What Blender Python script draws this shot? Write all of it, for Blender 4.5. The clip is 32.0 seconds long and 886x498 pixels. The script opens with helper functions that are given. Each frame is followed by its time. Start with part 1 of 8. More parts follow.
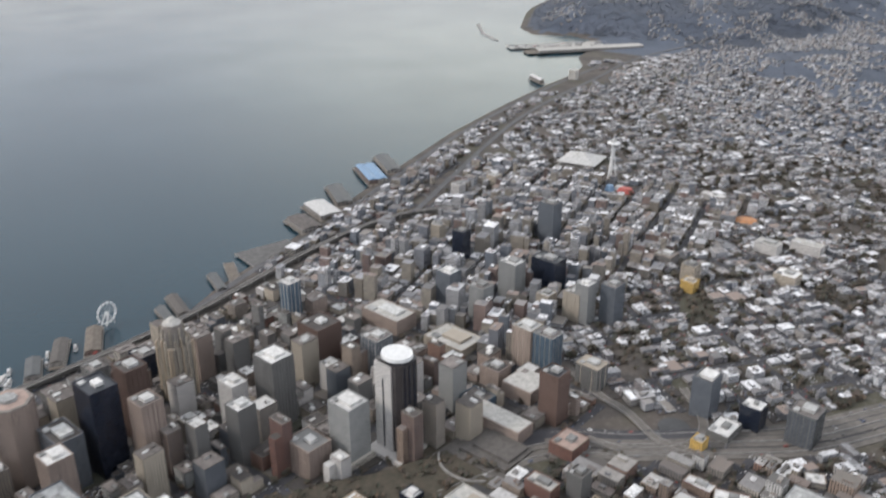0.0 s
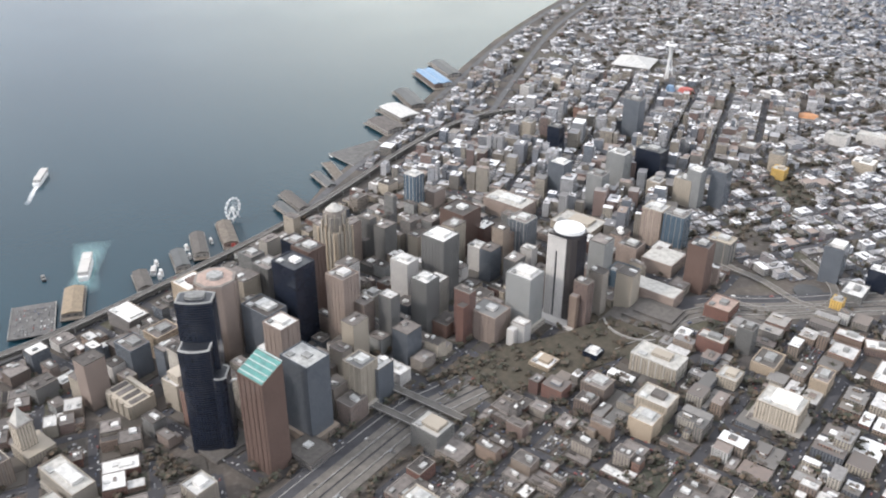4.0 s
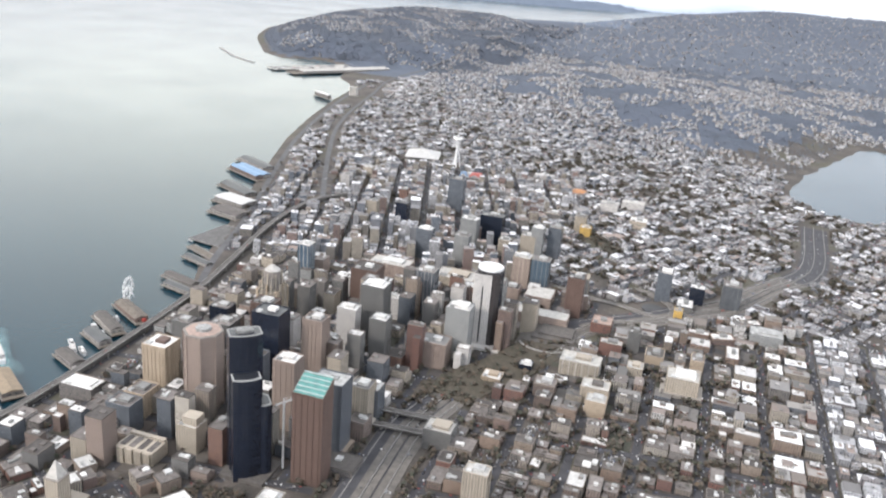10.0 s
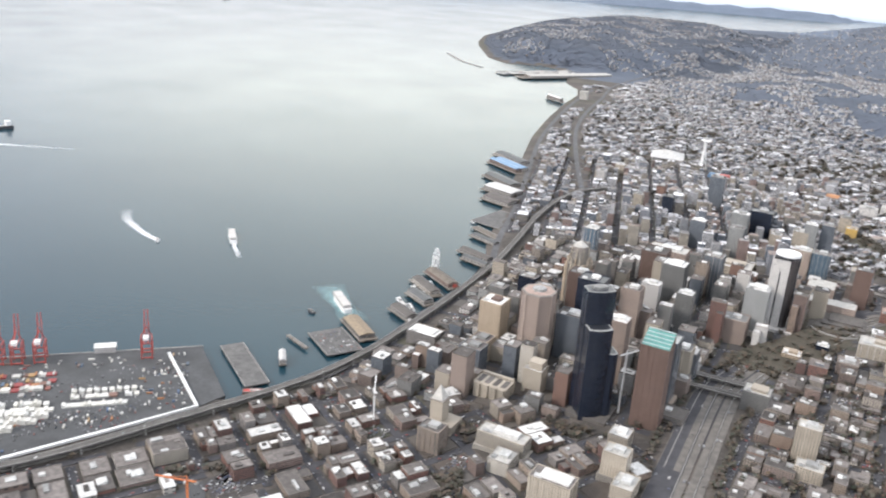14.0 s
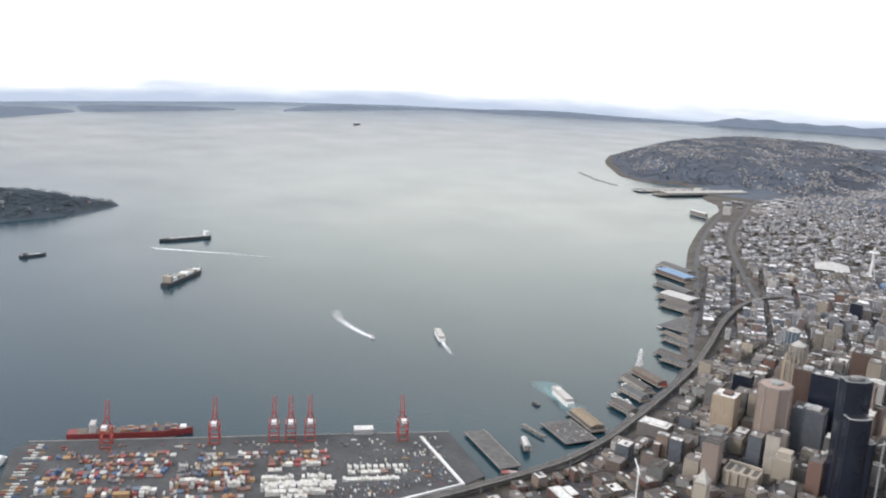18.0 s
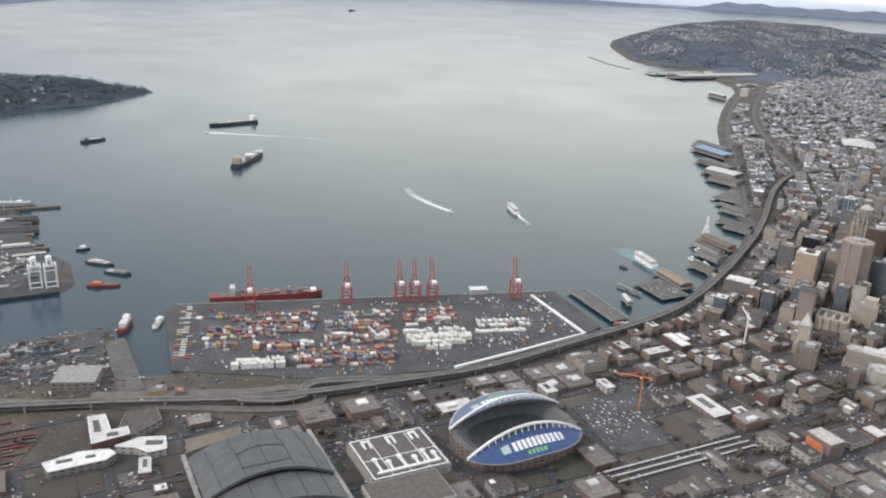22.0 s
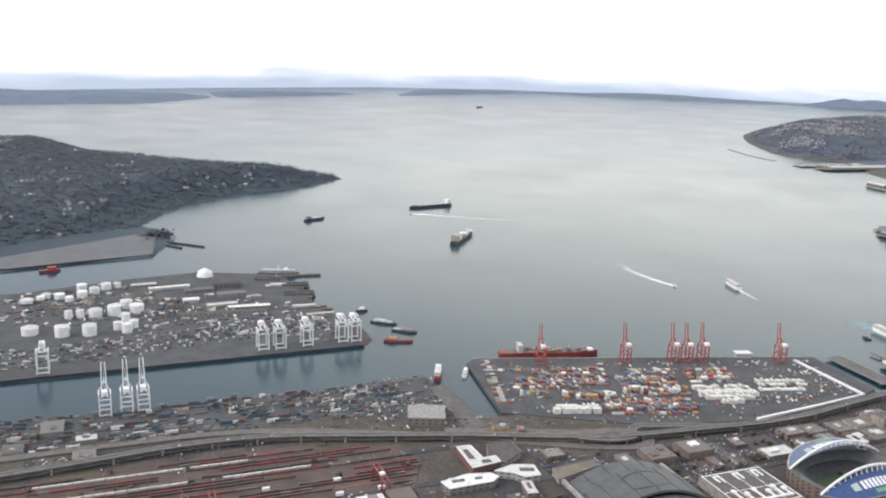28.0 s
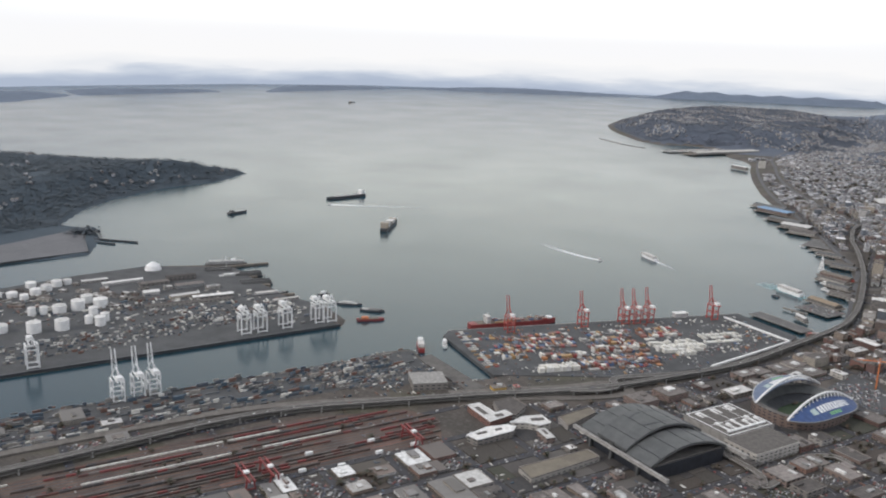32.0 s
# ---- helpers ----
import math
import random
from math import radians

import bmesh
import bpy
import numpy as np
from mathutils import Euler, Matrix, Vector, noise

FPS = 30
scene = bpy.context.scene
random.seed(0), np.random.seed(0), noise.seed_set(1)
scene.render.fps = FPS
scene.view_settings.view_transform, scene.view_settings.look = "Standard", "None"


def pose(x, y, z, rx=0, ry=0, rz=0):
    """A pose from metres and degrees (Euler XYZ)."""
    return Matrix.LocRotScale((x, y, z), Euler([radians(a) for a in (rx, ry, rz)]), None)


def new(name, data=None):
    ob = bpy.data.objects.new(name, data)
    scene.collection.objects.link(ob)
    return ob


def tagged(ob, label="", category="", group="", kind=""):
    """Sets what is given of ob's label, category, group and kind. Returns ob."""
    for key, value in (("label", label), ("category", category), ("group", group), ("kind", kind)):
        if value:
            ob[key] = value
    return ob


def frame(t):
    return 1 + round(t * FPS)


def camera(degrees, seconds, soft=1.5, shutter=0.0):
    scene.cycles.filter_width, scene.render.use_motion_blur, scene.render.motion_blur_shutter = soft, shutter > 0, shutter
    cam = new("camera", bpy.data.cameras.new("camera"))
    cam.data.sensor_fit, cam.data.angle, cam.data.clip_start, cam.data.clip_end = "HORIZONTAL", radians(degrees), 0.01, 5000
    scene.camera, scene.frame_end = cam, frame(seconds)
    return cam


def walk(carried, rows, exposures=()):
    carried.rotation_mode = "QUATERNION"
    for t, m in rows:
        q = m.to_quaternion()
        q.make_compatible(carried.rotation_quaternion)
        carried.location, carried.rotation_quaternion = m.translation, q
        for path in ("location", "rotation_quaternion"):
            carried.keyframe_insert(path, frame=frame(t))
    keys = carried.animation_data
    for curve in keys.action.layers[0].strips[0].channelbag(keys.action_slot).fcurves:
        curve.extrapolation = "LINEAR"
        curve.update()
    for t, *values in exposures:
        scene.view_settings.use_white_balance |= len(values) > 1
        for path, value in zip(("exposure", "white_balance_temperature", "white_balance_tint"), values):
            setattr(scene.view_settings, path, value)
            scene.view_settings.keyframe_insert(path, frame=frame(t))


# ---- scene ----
# One model of the bay and the city, about a third of full size, because the view reaches ten kilometres and more.
cam = camera(53.8, 32.0, soft=2.0, shutter=0.5)
METRES, EYE, TURN = 1000.0, 320.0, 41.7
ROWS = [
    (0.0, 0.0, 0.0, 0.0, -0.06, -23.41, 0.15),
    (0.5, -0.0155, -0.0047, -0.0015, 0.19, -26.64, 0.28),
    (1.0, -0.0309, -0.0099, -0.0027, -0.5, -28.07, 0.69),
    (1.5, -0.0462, -0.0148, -0.0036, -1.28, -28.41, 0.88),
    (2.0, -0.0618, -0.0196, -0.0045, -1.8, -28.09, 0.68),
    (2.5, -0.0773, -0.0253, -0.0048, -2.35, -28.15, 0.57),
    (4.5, -0.1403, -0.0464, -0.0062, -3.18, -28.55, -0.26),
    (5.0, -0.156, -0.0514, -0.0067, -3.08, -28.94, -0.04),
    (5.5, -0.1716, -0.0567, -0.0071, -2.74, -29.5, 0.59),
    (6.0, -0.1874, -0.0618, -0.0082, -2.52, -29.98, 0.78),
    (6.5, -0.2019, -0.0665, -0.0091, -2.63, -30.31, 0.82),
    (7.0, -0.2168, -0.0721, -0.0109, -3.1, -29.74, 1.52),
    (7.5, -0.2323, -0.0769, -0.0108, -6.41, -27.49, -1.06),
    (8.0, -0.248, -0.0816, -0.0112, -7.67, -27.17, -1.56),
    (8.5, -0.2626, -0.0874, -0.0133, -9.39, -26.5, -1.28),
    (9.0, -0.278, -0.0919, -0.0136, -13.59, -25.17, -2.2),
    (9.5, -0.2931, -0.0966, -0.0146, -18.79, -23.57, -3.98),
    (10.0, -0.3081, -0.1011, -0.0157, -23.83, -20.1, -4.66),
    (10.5, -0.3239, -0.106, -0.0154, -19.36, -18.27, -4.25),
    (11.0, -0.3397, -0.1111, -0.0154, -18.51, -17.47, -3.53),
    (11.5, -0.3554, -0.1154, -0.0152, -18.6, -18.3, -3.69),
    (12.0, -0.3703, -0.12, -0.0171, -18.6, -19.25, -3.3),
    (12.5, -0.3853, -0.1246, -0.0185, -18.44, -19.7, -4.08),
    (13.0, -0.4007, -0.1287, -0.0201, -18.12, -20.1, -3.9),
    (13.5, -0.416, -0.1331, -0.0209, -14.57, -20.38, -3.65),
    (14.0, -0.4311, -0.1373, -0.023, -12.5, -20.29, -3.82),
    (14.5, -0.4466, -0.1402, -0.0239, -10.84, -19.93, -2.83),
    (15.0, -0.4617, -0.1449, -0.0248, -8.55, -19.29, -1.96),
    (15.5, -0.4762, -0.1503, -0.0267, -7.36, -18.74, -1.09),
    (17.5, -0.5362, -0.1649, -0.0311, -7.03, -14.34, -2.82),
    (18.0, -0.5506, -0.1714, -0.0319, -6.75, -12.75, -2.82),
    (18.5, -0.5652, -0.1766, -0.033, -6.44, -12.39, -2.59),
    (19.0, -0.5791, -0.1819, -0.035, -6.13, -15.76, -2.11),
    (19.5, -0.5947, -0.1855, -0.0358, -8.35, -17.84, -1.6),
    (20.0, -0.6093, -0.1892, -0.0372, -9.1, -18.44, -1.84),
    (20.5, -0.6241, -0.1931, -0.0384, -9.44, -19.06, -2.46),
    (21.0, -0.6391, -0.1966, -0.0395, -9.43, -19.47, -2.44),
    (21.5, -0.6535, -0.2014, -0.0408, -9.03, -19.53, -2.81),
    (22.0, -0.6682, -0.2056, -0.0421, -8.9, -19.68, -2.61),
    (22.5, -0.6828, -0.2099, -0.0431, -8.84, -19.65, -2.59),
    (23.0, -0.6973, -0.2147, -0.0443, -8.68, -19.65, -2.66),
    (23.5, -0.7119, -0.2189, -0.0455, -8.83, -19.76, -2.63),
    (24.0, -0.7265, -0.2231, -0.0464, -9.1, -19.8, -2.53),
    (24.5, -0.7409, -0.2278, -0.0475, -9.16, -19.84, -2.78),
    (25.0, -0.7552, -0.2327, -0.0489, -8.96, -20.12, -2.26),
    (25.5, -0.77, -0.2363, -0.0493, -8.43, -20.67, -2.06),
    (26.0, -0.7848, -0.2401, -0.0514, -1.35, -18.34, -0.69),
    (26.5, -0.7991, -0.2451, -0.0514, -1.09, -16.88, -0.34),
    (28.5, -0.8558, -0.2624, -0.0549, -5.65, -12.68, -2.0),
    (29.0, -0.8695, -0.2669, -0.0562, -8.74, -12.0, -1.4),
    (29.5, -0.8832, -0.2716, -0.0573, -12.3, -11.68, -2.01),
    (30.0, -0.8968, -0.276, -0.0576, -13.82, -12.5, -2.15),
    (30.5, -0.9108, -0.2799, -0.0586, -14.23, -13.16, -2.72),
    (31.0, -0.9247, -0.2838, -0.0594, -14.11, -13.44, -2.55),
    (31.5, -0.9386, -0.2881, -0.0603, -13.81, -13.55, -2.5),
    (32.0, -0.9525, -0.2924, -0.0609, -13.62, -13.52, -2.14),
]
EXPOSURES = [(0.0, 0.26, 6400, 12), (1.0, 0.6, 6400, 12), (2.0, 0.7, 6400, 12), (5.0, 0.83, 6400, 12), (8.0, 0.74, 6400, 12), (10.0, 0.85, 6400, 12), (14.0, 0.85, 6400, 12), (16.0, 0.72, 6400, 12), (18.0, 0.4, 6400, 12), (20.0, 0.34, 6400, 12), (23.0, 0.34, 6400, 12), (26.0, 0.42, 6400, 12), (29.0, 0.42, 6400, 12), (30.0, 0.08, 6400, 12), (32.0, -0.02, 6400, 12)]
walk(cam, [(t, pose(0, 0, EYE, 0, 0, TURN) @ pose(METRES * x, METRES * y, METRES * z, 90 + pitch, roll, yaw)) for t, x, y, z, yaw, pitch, roll in ROWS], EXPOSURES)

# ---- sky and sun: high thin overcast, brighter to the south-west ----
SUN_AZ, SUN_EL = 232.0, 34.0     # direction towards the sun, degrees from +x
world = bpy.data.worlds.new("sky")
scene.world = world
world.use_nodes = True
wn, wl = world.node_tree.nodes, world.node_tree.links
wn.clear()
sky = wn.new("ShaderNodeTexSky")
sky.sky_type, sky.sun_disc = "NISHITA", False
sky.sun_elevation, sky.sun_rotation = radians(SUN_EL), radians(90 - SUN_AZ)
sky.air_density, sky.dust_density, sky.altitude = 1.0, 3.0, 300
tc = wn.new("ShaderNodeTexCoord")
squash = wn.new("ShaderNodeMapping")
squash.inputs["Scale"].default_value = (2.2, 2.2, 16.0)
cl = wn.new("ShaderNodeTexNoise")
cl.inputs["Scale"].default_value, cl.inputs["Detail"].default_value = 1.6, 6.0
ramp = wn.new("ShaderNodeValToRGB")
ramp.color_ramp.elements[0].position, ramp.color_ramp.elements[1].position = 0.36, 0.56
ramp.color_ramp.elements[0].color = (0.82, 0.82, 0.82, 1)
cloud = wn.new("ShaderNodeMix")
cloud.data_type = "RGBA"
cloud.inputs[7].default_value = (9.05, 9.35, 9.7, 1)
bg, out = wn.new("ShaderNodeBackground"), wn.new("ShaderNodeOutputWorld")
bg.inputs["Strength"].default_value = 0.1
wl.new(tc.outputs["Generated"], squash.inputs["Vector"])
wl.new(squash.outputs["Vector"], cl.inputs["Vector"])
wl.new(cl.outputs["Fac"], ramp.inputs["Fac"])
wl.new(ramp.outputs["Color"], cloud.inputs[0])
wl.new(sky.outputs["Color"], cloud.inputs[6])
# sky gain by height: strongest low over the horizon, to brighten the water
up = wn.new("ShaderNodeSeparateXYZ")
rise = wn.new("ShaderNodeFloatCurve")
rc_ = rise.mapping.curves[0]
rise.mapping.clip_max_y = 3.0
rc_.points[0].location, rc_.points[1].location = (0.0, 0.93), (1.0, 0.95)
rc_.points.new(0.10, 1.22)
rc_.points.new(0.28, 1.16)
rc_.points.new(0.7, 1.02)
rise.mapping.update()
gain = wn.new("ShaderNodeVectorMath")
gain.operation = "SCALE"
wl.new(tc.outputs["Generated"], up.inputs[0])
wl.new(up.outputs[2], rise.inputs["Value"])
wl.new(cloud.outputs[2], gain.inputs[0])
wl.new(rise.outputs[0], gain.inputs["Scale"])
# the thin cloud glows over the mouth of the sound and fades to either side of it
GLOW_AZ = 117.0
toward = wn.new("ShaderNodeVectorMath")
toward.operation = "DOT_PRODUCT"
toward.inputs[1].default_value = (math.cos(radians(GLOW_AZ)), math.sin(radians(GLOW_AZ)), 0.0)
wl.new(tc.outputs["Generated"], toward.inputs[0])
swell = wn.new("ShaderNodeMapRange")
swell.interpolation_type = "SMOOTHSTEP"
swell.inputs[1].default_value, swell.inputs[2].default_value = 0.78, 1.0
wl.new(toward.outputs["Value"], swell.inputs[0])
warm = wn.new("ShaderNodeMix")
warm.data_type = "RGBA"
warm.inputs[6].default_value, warm.inputs[7].default_value = (0.94, 0.95, 0.97, 1), (1.52, 1.49, 1.30, 1)
wl.new(swell.outputs[0], warm.inputs[0])
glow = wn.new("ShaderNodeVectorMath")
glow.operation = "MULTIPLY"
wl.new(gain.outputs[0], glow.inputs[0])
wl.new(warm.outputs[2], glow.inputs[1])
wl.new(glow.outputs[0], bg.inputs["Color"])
wl.new(bg.outputs["Background"], out.inputs["Surface"])
sun = new("sun", bpy.data.lights.new("sun", "SUN"))
sun.data.energy, sun.data.angle, sun.data.color = 1.6, radians(9), (1.0, 0.93, 0.84)
sd_ = Vector((math.cos(radians(SUN_AZ)) * math.cos(radians(SUN_EL)), math.sin(radians(SUN_AZ)) * math.cos(radians(SUN_EL)), math.sin(radians(SUN_EL))))
sun.matrix_world = Matrix.Translation((0, 0, 900)) @ (-sd_).to_track_quat("-Z", "Y").to_matrix().to_4x4()


# ---- materials ----
def nodes_of(name):
    m = bpy.data.materials.new(name)
    m.use_nodes = True
    return m, m.node_tree.nodes, m.node_tree.links, m.node_tree.nodes["Principled BSDF"]


def op(n, l, kind, a, b=None, c=None):
    x = n.new("ShaderNodeMath")
    x.operation = kind
    for i, v in enumerate((a, b, c)):
        if v is None:
            continue
        if isinstance(v, (int, float)):
            x.inputs[i].default_value = v
        else:
            l.new(v, x.inputs[i])
    return x.outputs[0]


def mix(n, l, fac, a, b, blend="MIX"):
    x = n.new("ShaderNodeMix")
    x.data_type, x.blend_type = "RGBA", blend
    for i, v in ((0, fac), (6, a), (7, b)):
        if isinstance(v, (int, float)):
            x.inputs[i].default_value = v
        elif isinstance(v, tuple):
            x.inputs[i].default_value = (*v, 1)
        else:
            l.new(v, x.inputs[i])
    return x.outputs[2]


def palette(n, l, fac, cols):
    r = n.new("ShaderNodeValToRGB")
    r.color_ramp.interpolation = "CONSTANT"
    e = r.color_ramp.elements
    while len(e) < len(cols):
        e.new(0.5)
    for i, c in enumerate(cols):
        e[i].position, e[i].color = i / len(cols), (*c, 1)
    l.new(fac, r.inputs["Fac"])
    return r.outputs["Color"]


def noise_fac(n, l, scale, detail=4.0, lo=0.35, hi=0.65, coord="Object"):
    t, x, r = n.new("ShaderNodeTexCoord"), n.new("ShaderNodeTexNoise"), n.new("ShaderNodeMapRange")
    x.inputs["Scale"].default_value, x.inputs["Detail"].default_value = scale, detail
    r.inputs[1].default_value, r.inputs[2].default_value = lo, hi
    l.new(t.outputs[coord], x.inputs["Vector"])
    l.new(x.outputs["Fac"], r.inputs[0])
    return r.outputs[0]


def bumped(n, l, bs, fac, strength, dist):
    b = n.new("ShaderNodeBump")
    b.inputs["Strength"].default_value, b.inputs["Distance"].default_value = strength, dist
    l.new(fac, b.inputs["Height"])
    l.new(b.outputs["Normal"], bs.inputs["Normal"])


def plain(name, a, b=None, rough=0.8, metal=0.0, scale=0.35, rnd=0.0, island=False):
    """Two tones of one surface, in blotches and in grain, with an optional spread of tone from piece to piece."""
    m, n, l, bs = nodes_of(name)
    b = b or tuple(0.72 * c for c in a)
    col = mix(n, l, noise_fac(n, l, scale, 5.0), a, b)
    col = mix(n, l, op(n, l, "MULTIPLY", noise_fac(n, l, scale * 9, 3.0, 0.4, 0.7), 0.35), col, tuple(0.6 * c for c in b))
    if rnd:
        src = n.new("ShaderNodeNewGeometry").outputs["Random Per Island"] if island else n.new("ShaderNodeObjectInfo").outputs["Random"]
        v = n.new("ShaderNodeHueSaturation")
        l.new(op(n, l, "MULTIPLY_ADD", src, 2 * rnd, 1 - rnd), v.inputs["Value"])
        l.new(col, v.inputs["Color"])
        col = v.outputs["Color"]
    l.new(col, bs.inputs["Base Color"])
    bs.inputs["Roughness"].default_value, bs.inputs["Metallic"].default_value = rough, metal
    bumped(n, l, bs, noise_fac(n, l, scale * 6, 3.0), 0.25, 0.1)
    return m


def facade(name, cols, glass=(0.03, 0.035, 0.045), storey=1.3, bay=1.5, ww=0.55, wh=0.55, rough=0.75, glass_rough=0.15, island=False, roofs=None, pier=0.0, metal=0.0):
    """A wall with its grid of windows; with roofs, upward faces take a roof's tone."""
    m, n, l, bs = nodes_of(name)
    t = n.new("ShaderNodeTexCoord")
    p, nn = n.new("ShaderNodeSeparateXYZ"), n.new("ShaderNodeSeparateXYZ")
    l.new(t.outputs["Object"], p.inputs[0])
    l.new(t.outputs["Normal"], nn.inputs[0])
    ax, ay, az = (op(n, l, "ABSOLUTE", nn.outputs[i]) for i in range(3))
    u = op(n, l, "ADD", op(n, l, "MULTIPLY", p.outputs[0], ay), op(n, l, "MULTIPLY", p.outputs[1], ax))
    src = n.new("ShaderNodeNewGeometry").outputs["Random Per Island"] if island else n.new("ShaderNodeObjectInfo").outputs["Random"]
    fu = op(n, l, "ABSOLUTE", op(n, l, "SUBTRACT", op(n, l, "FRACT", op(n, l, "DIVIDE", u, bay)), 0.5))
    fv = op(n, l, "ABSOLUTE", op(n, l, "SUBTRACT", op(n, l, "FRACT", op(n, l, "DIVIDE", p.outputs[2], storey)), 0.5))
    win = op(n, l, "MULTIPLY", op(n, l, "LESS_THAN", fu, ww / 2), op(n, l, "LESS_THAN", fv, wh / 2))
    win = op(n, l, "MULTIPLY", win, op(n, l, "LESS_THAN", az, 0.4))
    col = palette(n, l, src, cols) if len(cols) > 1 else mix(n, l, 0.0, cols[0], cols[0])
    hs = n.new("ShaderNodeHueSaturation")
    l.new(op(n, l, "MULTIPLY_ADD", op(n, l, "FRACT", op(n, l, "MULTIPLY", src, 37.7)), 0.4, 0.8), hs.inputs["Value"])
    l.new(col, hs.inputs["Color"])
    stain = noise_fac(n, l, 0.12, 6.0, 0.4, 0.75)
    col = mix(n, l, op(n, l, "MULTIPLY", stain, 0.35), hs.outputs["Color"], tuple(0.55 * c for c in cols[0]))
    # panes differ: blinds, lit rooms, open sashes
    cell = n.new("ShaderNodeTexWhiteNoise")
    cell.noise_dimensions = "2D"
    cc = n.new("ShaderNodeCombineXYZ")
    l.new(op(n, l, "FLOOR", op(n, l, "DIVIDE", u, bay)), cc.inputs[0])
    l.new(op(n, l, "FLOOR", op(n, l, "DIVIDE", p.outputs[2], storey)), cc.inputs[1])
    l.new(cc.outputs[0], cell.inputs["Vector"])
    pane = mix(n, l, op(n, l, "MULTIPLY", op(n, l, "POWER", cell.outputs["Value"], 3.0), 0.45), glass, tuple(min(1, 2 * g + 0.02) for g in glass))
    col = mix(n, l, win, col, pane)
    if roofs:
        up = op(n, l, "GREATER_THAN", nn.outputs[2], 0.6)
        rc = palette(n, l, op(n, l, "FRACT", op(n, l, "MULTIPLY", src, 13.3)), roofs)
        rc = mix(n, l, op(n, l, "MULTIPLY", noise_fac(n, l, 0.5, 5.0, 0.4, 0.7), 0.5), rc, (0.12, 0.115, 0.11))
        col = mix(n, l, up, col, rc)
    l.new(col, bs.inputs["Base Color"])
    l.new(op(n, l, "MULTIPLY_ADD", win, glass_rough - rough, rough), bs.inputs["Roughness"])
    bs.inputs["Metallic"].default_value = metal
    bumped(n, l, bs, op(n, l, "SUBTRACT", 1.0, win), 0.4, 0.12)
    return m


M = {}
BRICKS = [(0.17, 0.088, 0.068), (0.21, 0.125, 0.095), (0.24, 0.18, 0.14), (0.14, 0.082, 0.068), (0.27, 0.22, 0.175), (0.19, 0.14, 0.12)]
STONES = [(0.29, 0.255, 0.21), (0.24, 0.22, 0.195), (0.34, 0.305, 0.255), (0.20, 0.185, 0.175), (0.40, 0.37, 0.325), (0.26, 0.21, 0.17)]
ROOFS = [(0.19, 0.18, 0.17), (0.74, 0.74, 0.73), (0.14, 0.13, 0.12), (0.18, 0.15, 0.13), (0.22, 0.21, 0.205), (0.29, 0.27, 0.25), (0.11, 0.105, 0.10), (0.19, 0.15, 0.13), (0.77, 0.77, 0.76), (0.17, 0.15, 0.13), (0.26, 0.25, 0.24), (0.13, 0.11, 0.10), (0.38, 0.365, 0.345), (0.16, 0.15, 0.14), (0.52, 0.51, 0.50), (0.22, 0.18, 0.16)]
M["brick"] = facade("brick_wall", BRICKS, storey=1.35, bay=1.2, ww=0.45, wh=0.5)
M["stone"] = facade("stone_wall", STONES, storey=1.3, bay=1.3, ww=0.5, wh=0.5)
M["flats"] = facade("flats_wall", [(0.24, 0.205, 0.172), (0.185, 0.145, 0.125), (0.30, 0.265, 0.228), (0.145, 0.11, 0.093)], storey=1.1, bay=1.6, ww=0.55, wh=0.45)
M["shed"] = facade("shed_wall", [(0.26, 0.245, 0.23), (0.18, 0.165, 0.15), (0.34, 0.32, 0.29), (0.18, 0.13, 0.11)], storey=2.4, bay=4.5, ww=0.5, wh=0.3)
M["fabric"] = facade("far_building", STONES + BRICKS[:3] + [(0.55, 0.54, 0.52), (0.14, 0.15, 0.17)], island=True, roofs=ROOFS)
# many roofs are white; the cool pale tones also carry the haze
FAR_ROOFS = [(0.24, 0.24, 0.25), (0.76, 0.76, 0.77), (0.19, 0.19, 0.20), (0.42, 0.41, 0.41), (0.28, 0.26, 0.25), (0.16, 0.155, 0.155), (0.80, 0.80, 0.81), (0.20, 0.19, 0.19), (0.34, 0.34, 0.35), (0.27, 0.21, 0.18), (0.60, 0.60, 0.61), (0.22, 0.20, 0.18)]
M["far_fabric"] = facade("pale_hazed_building", [(0.38, 0.38, 0.39), (0.27, 0.27, 0.28), (0.48, 0.48, 0.49), (0.22, 0.20, 0.20), (0.56, 0.57, 0.59), (0.31, 0.29, 0.27), (0.18, 0.19, 0.21)], island=True, roofs=FAR_ROOFS)
# cool greys among these walls put distance haze into the colour
M["north_fabric"] = facade("northern_town_building", STONES[:3] + [(0.20, 0.21, 0.235), (0.30, 0.31, 0.33), (0.42, 0.42, 0.43), (0.24, 0.17, 0.15), (0.16, 0.18, 0.21), (0.36, 0.36, 0.37)], island=True, roofs=FAR_ROOFS)
M["house"] = facade("house_wall", [(0.48, 0.48, 0.48), (0.36, 0.36, 0.36), (0.44, 0.43, 0.41), (0.34, 0.36, 0.39), (0.38, 0.33, 0.30)], storey=1.2, bay=1.4, island=True)
M["black_glass"] = facade("black_glass_wall", [(0.013, 0.017, 0.028)], glass=(0.009, 0.013, 0.024), storey=1.3, bay=1.2, ww=0.85, wh=0.7, rough=0.35, glass_rough=0.12)
M["grey_glass"] = facade("grey_glass_wall", [(0.135, 0.145, 0.160)], glass=(0.072, 0.082, 0.097), storey=1.3, bay=1.1, ww=0.9, wh=0.75, rough=0.4, glass_rough=0.12)
M["blue_glass"] = facade("blue_glass_wall", [(0.115, 0.155, 0.19)], glass=(0.04, 0.068, 0.10), storey=1.2, bay=1.3, ww=0.8, wh=0.7, rough=0.4, glass_rough=0.1)
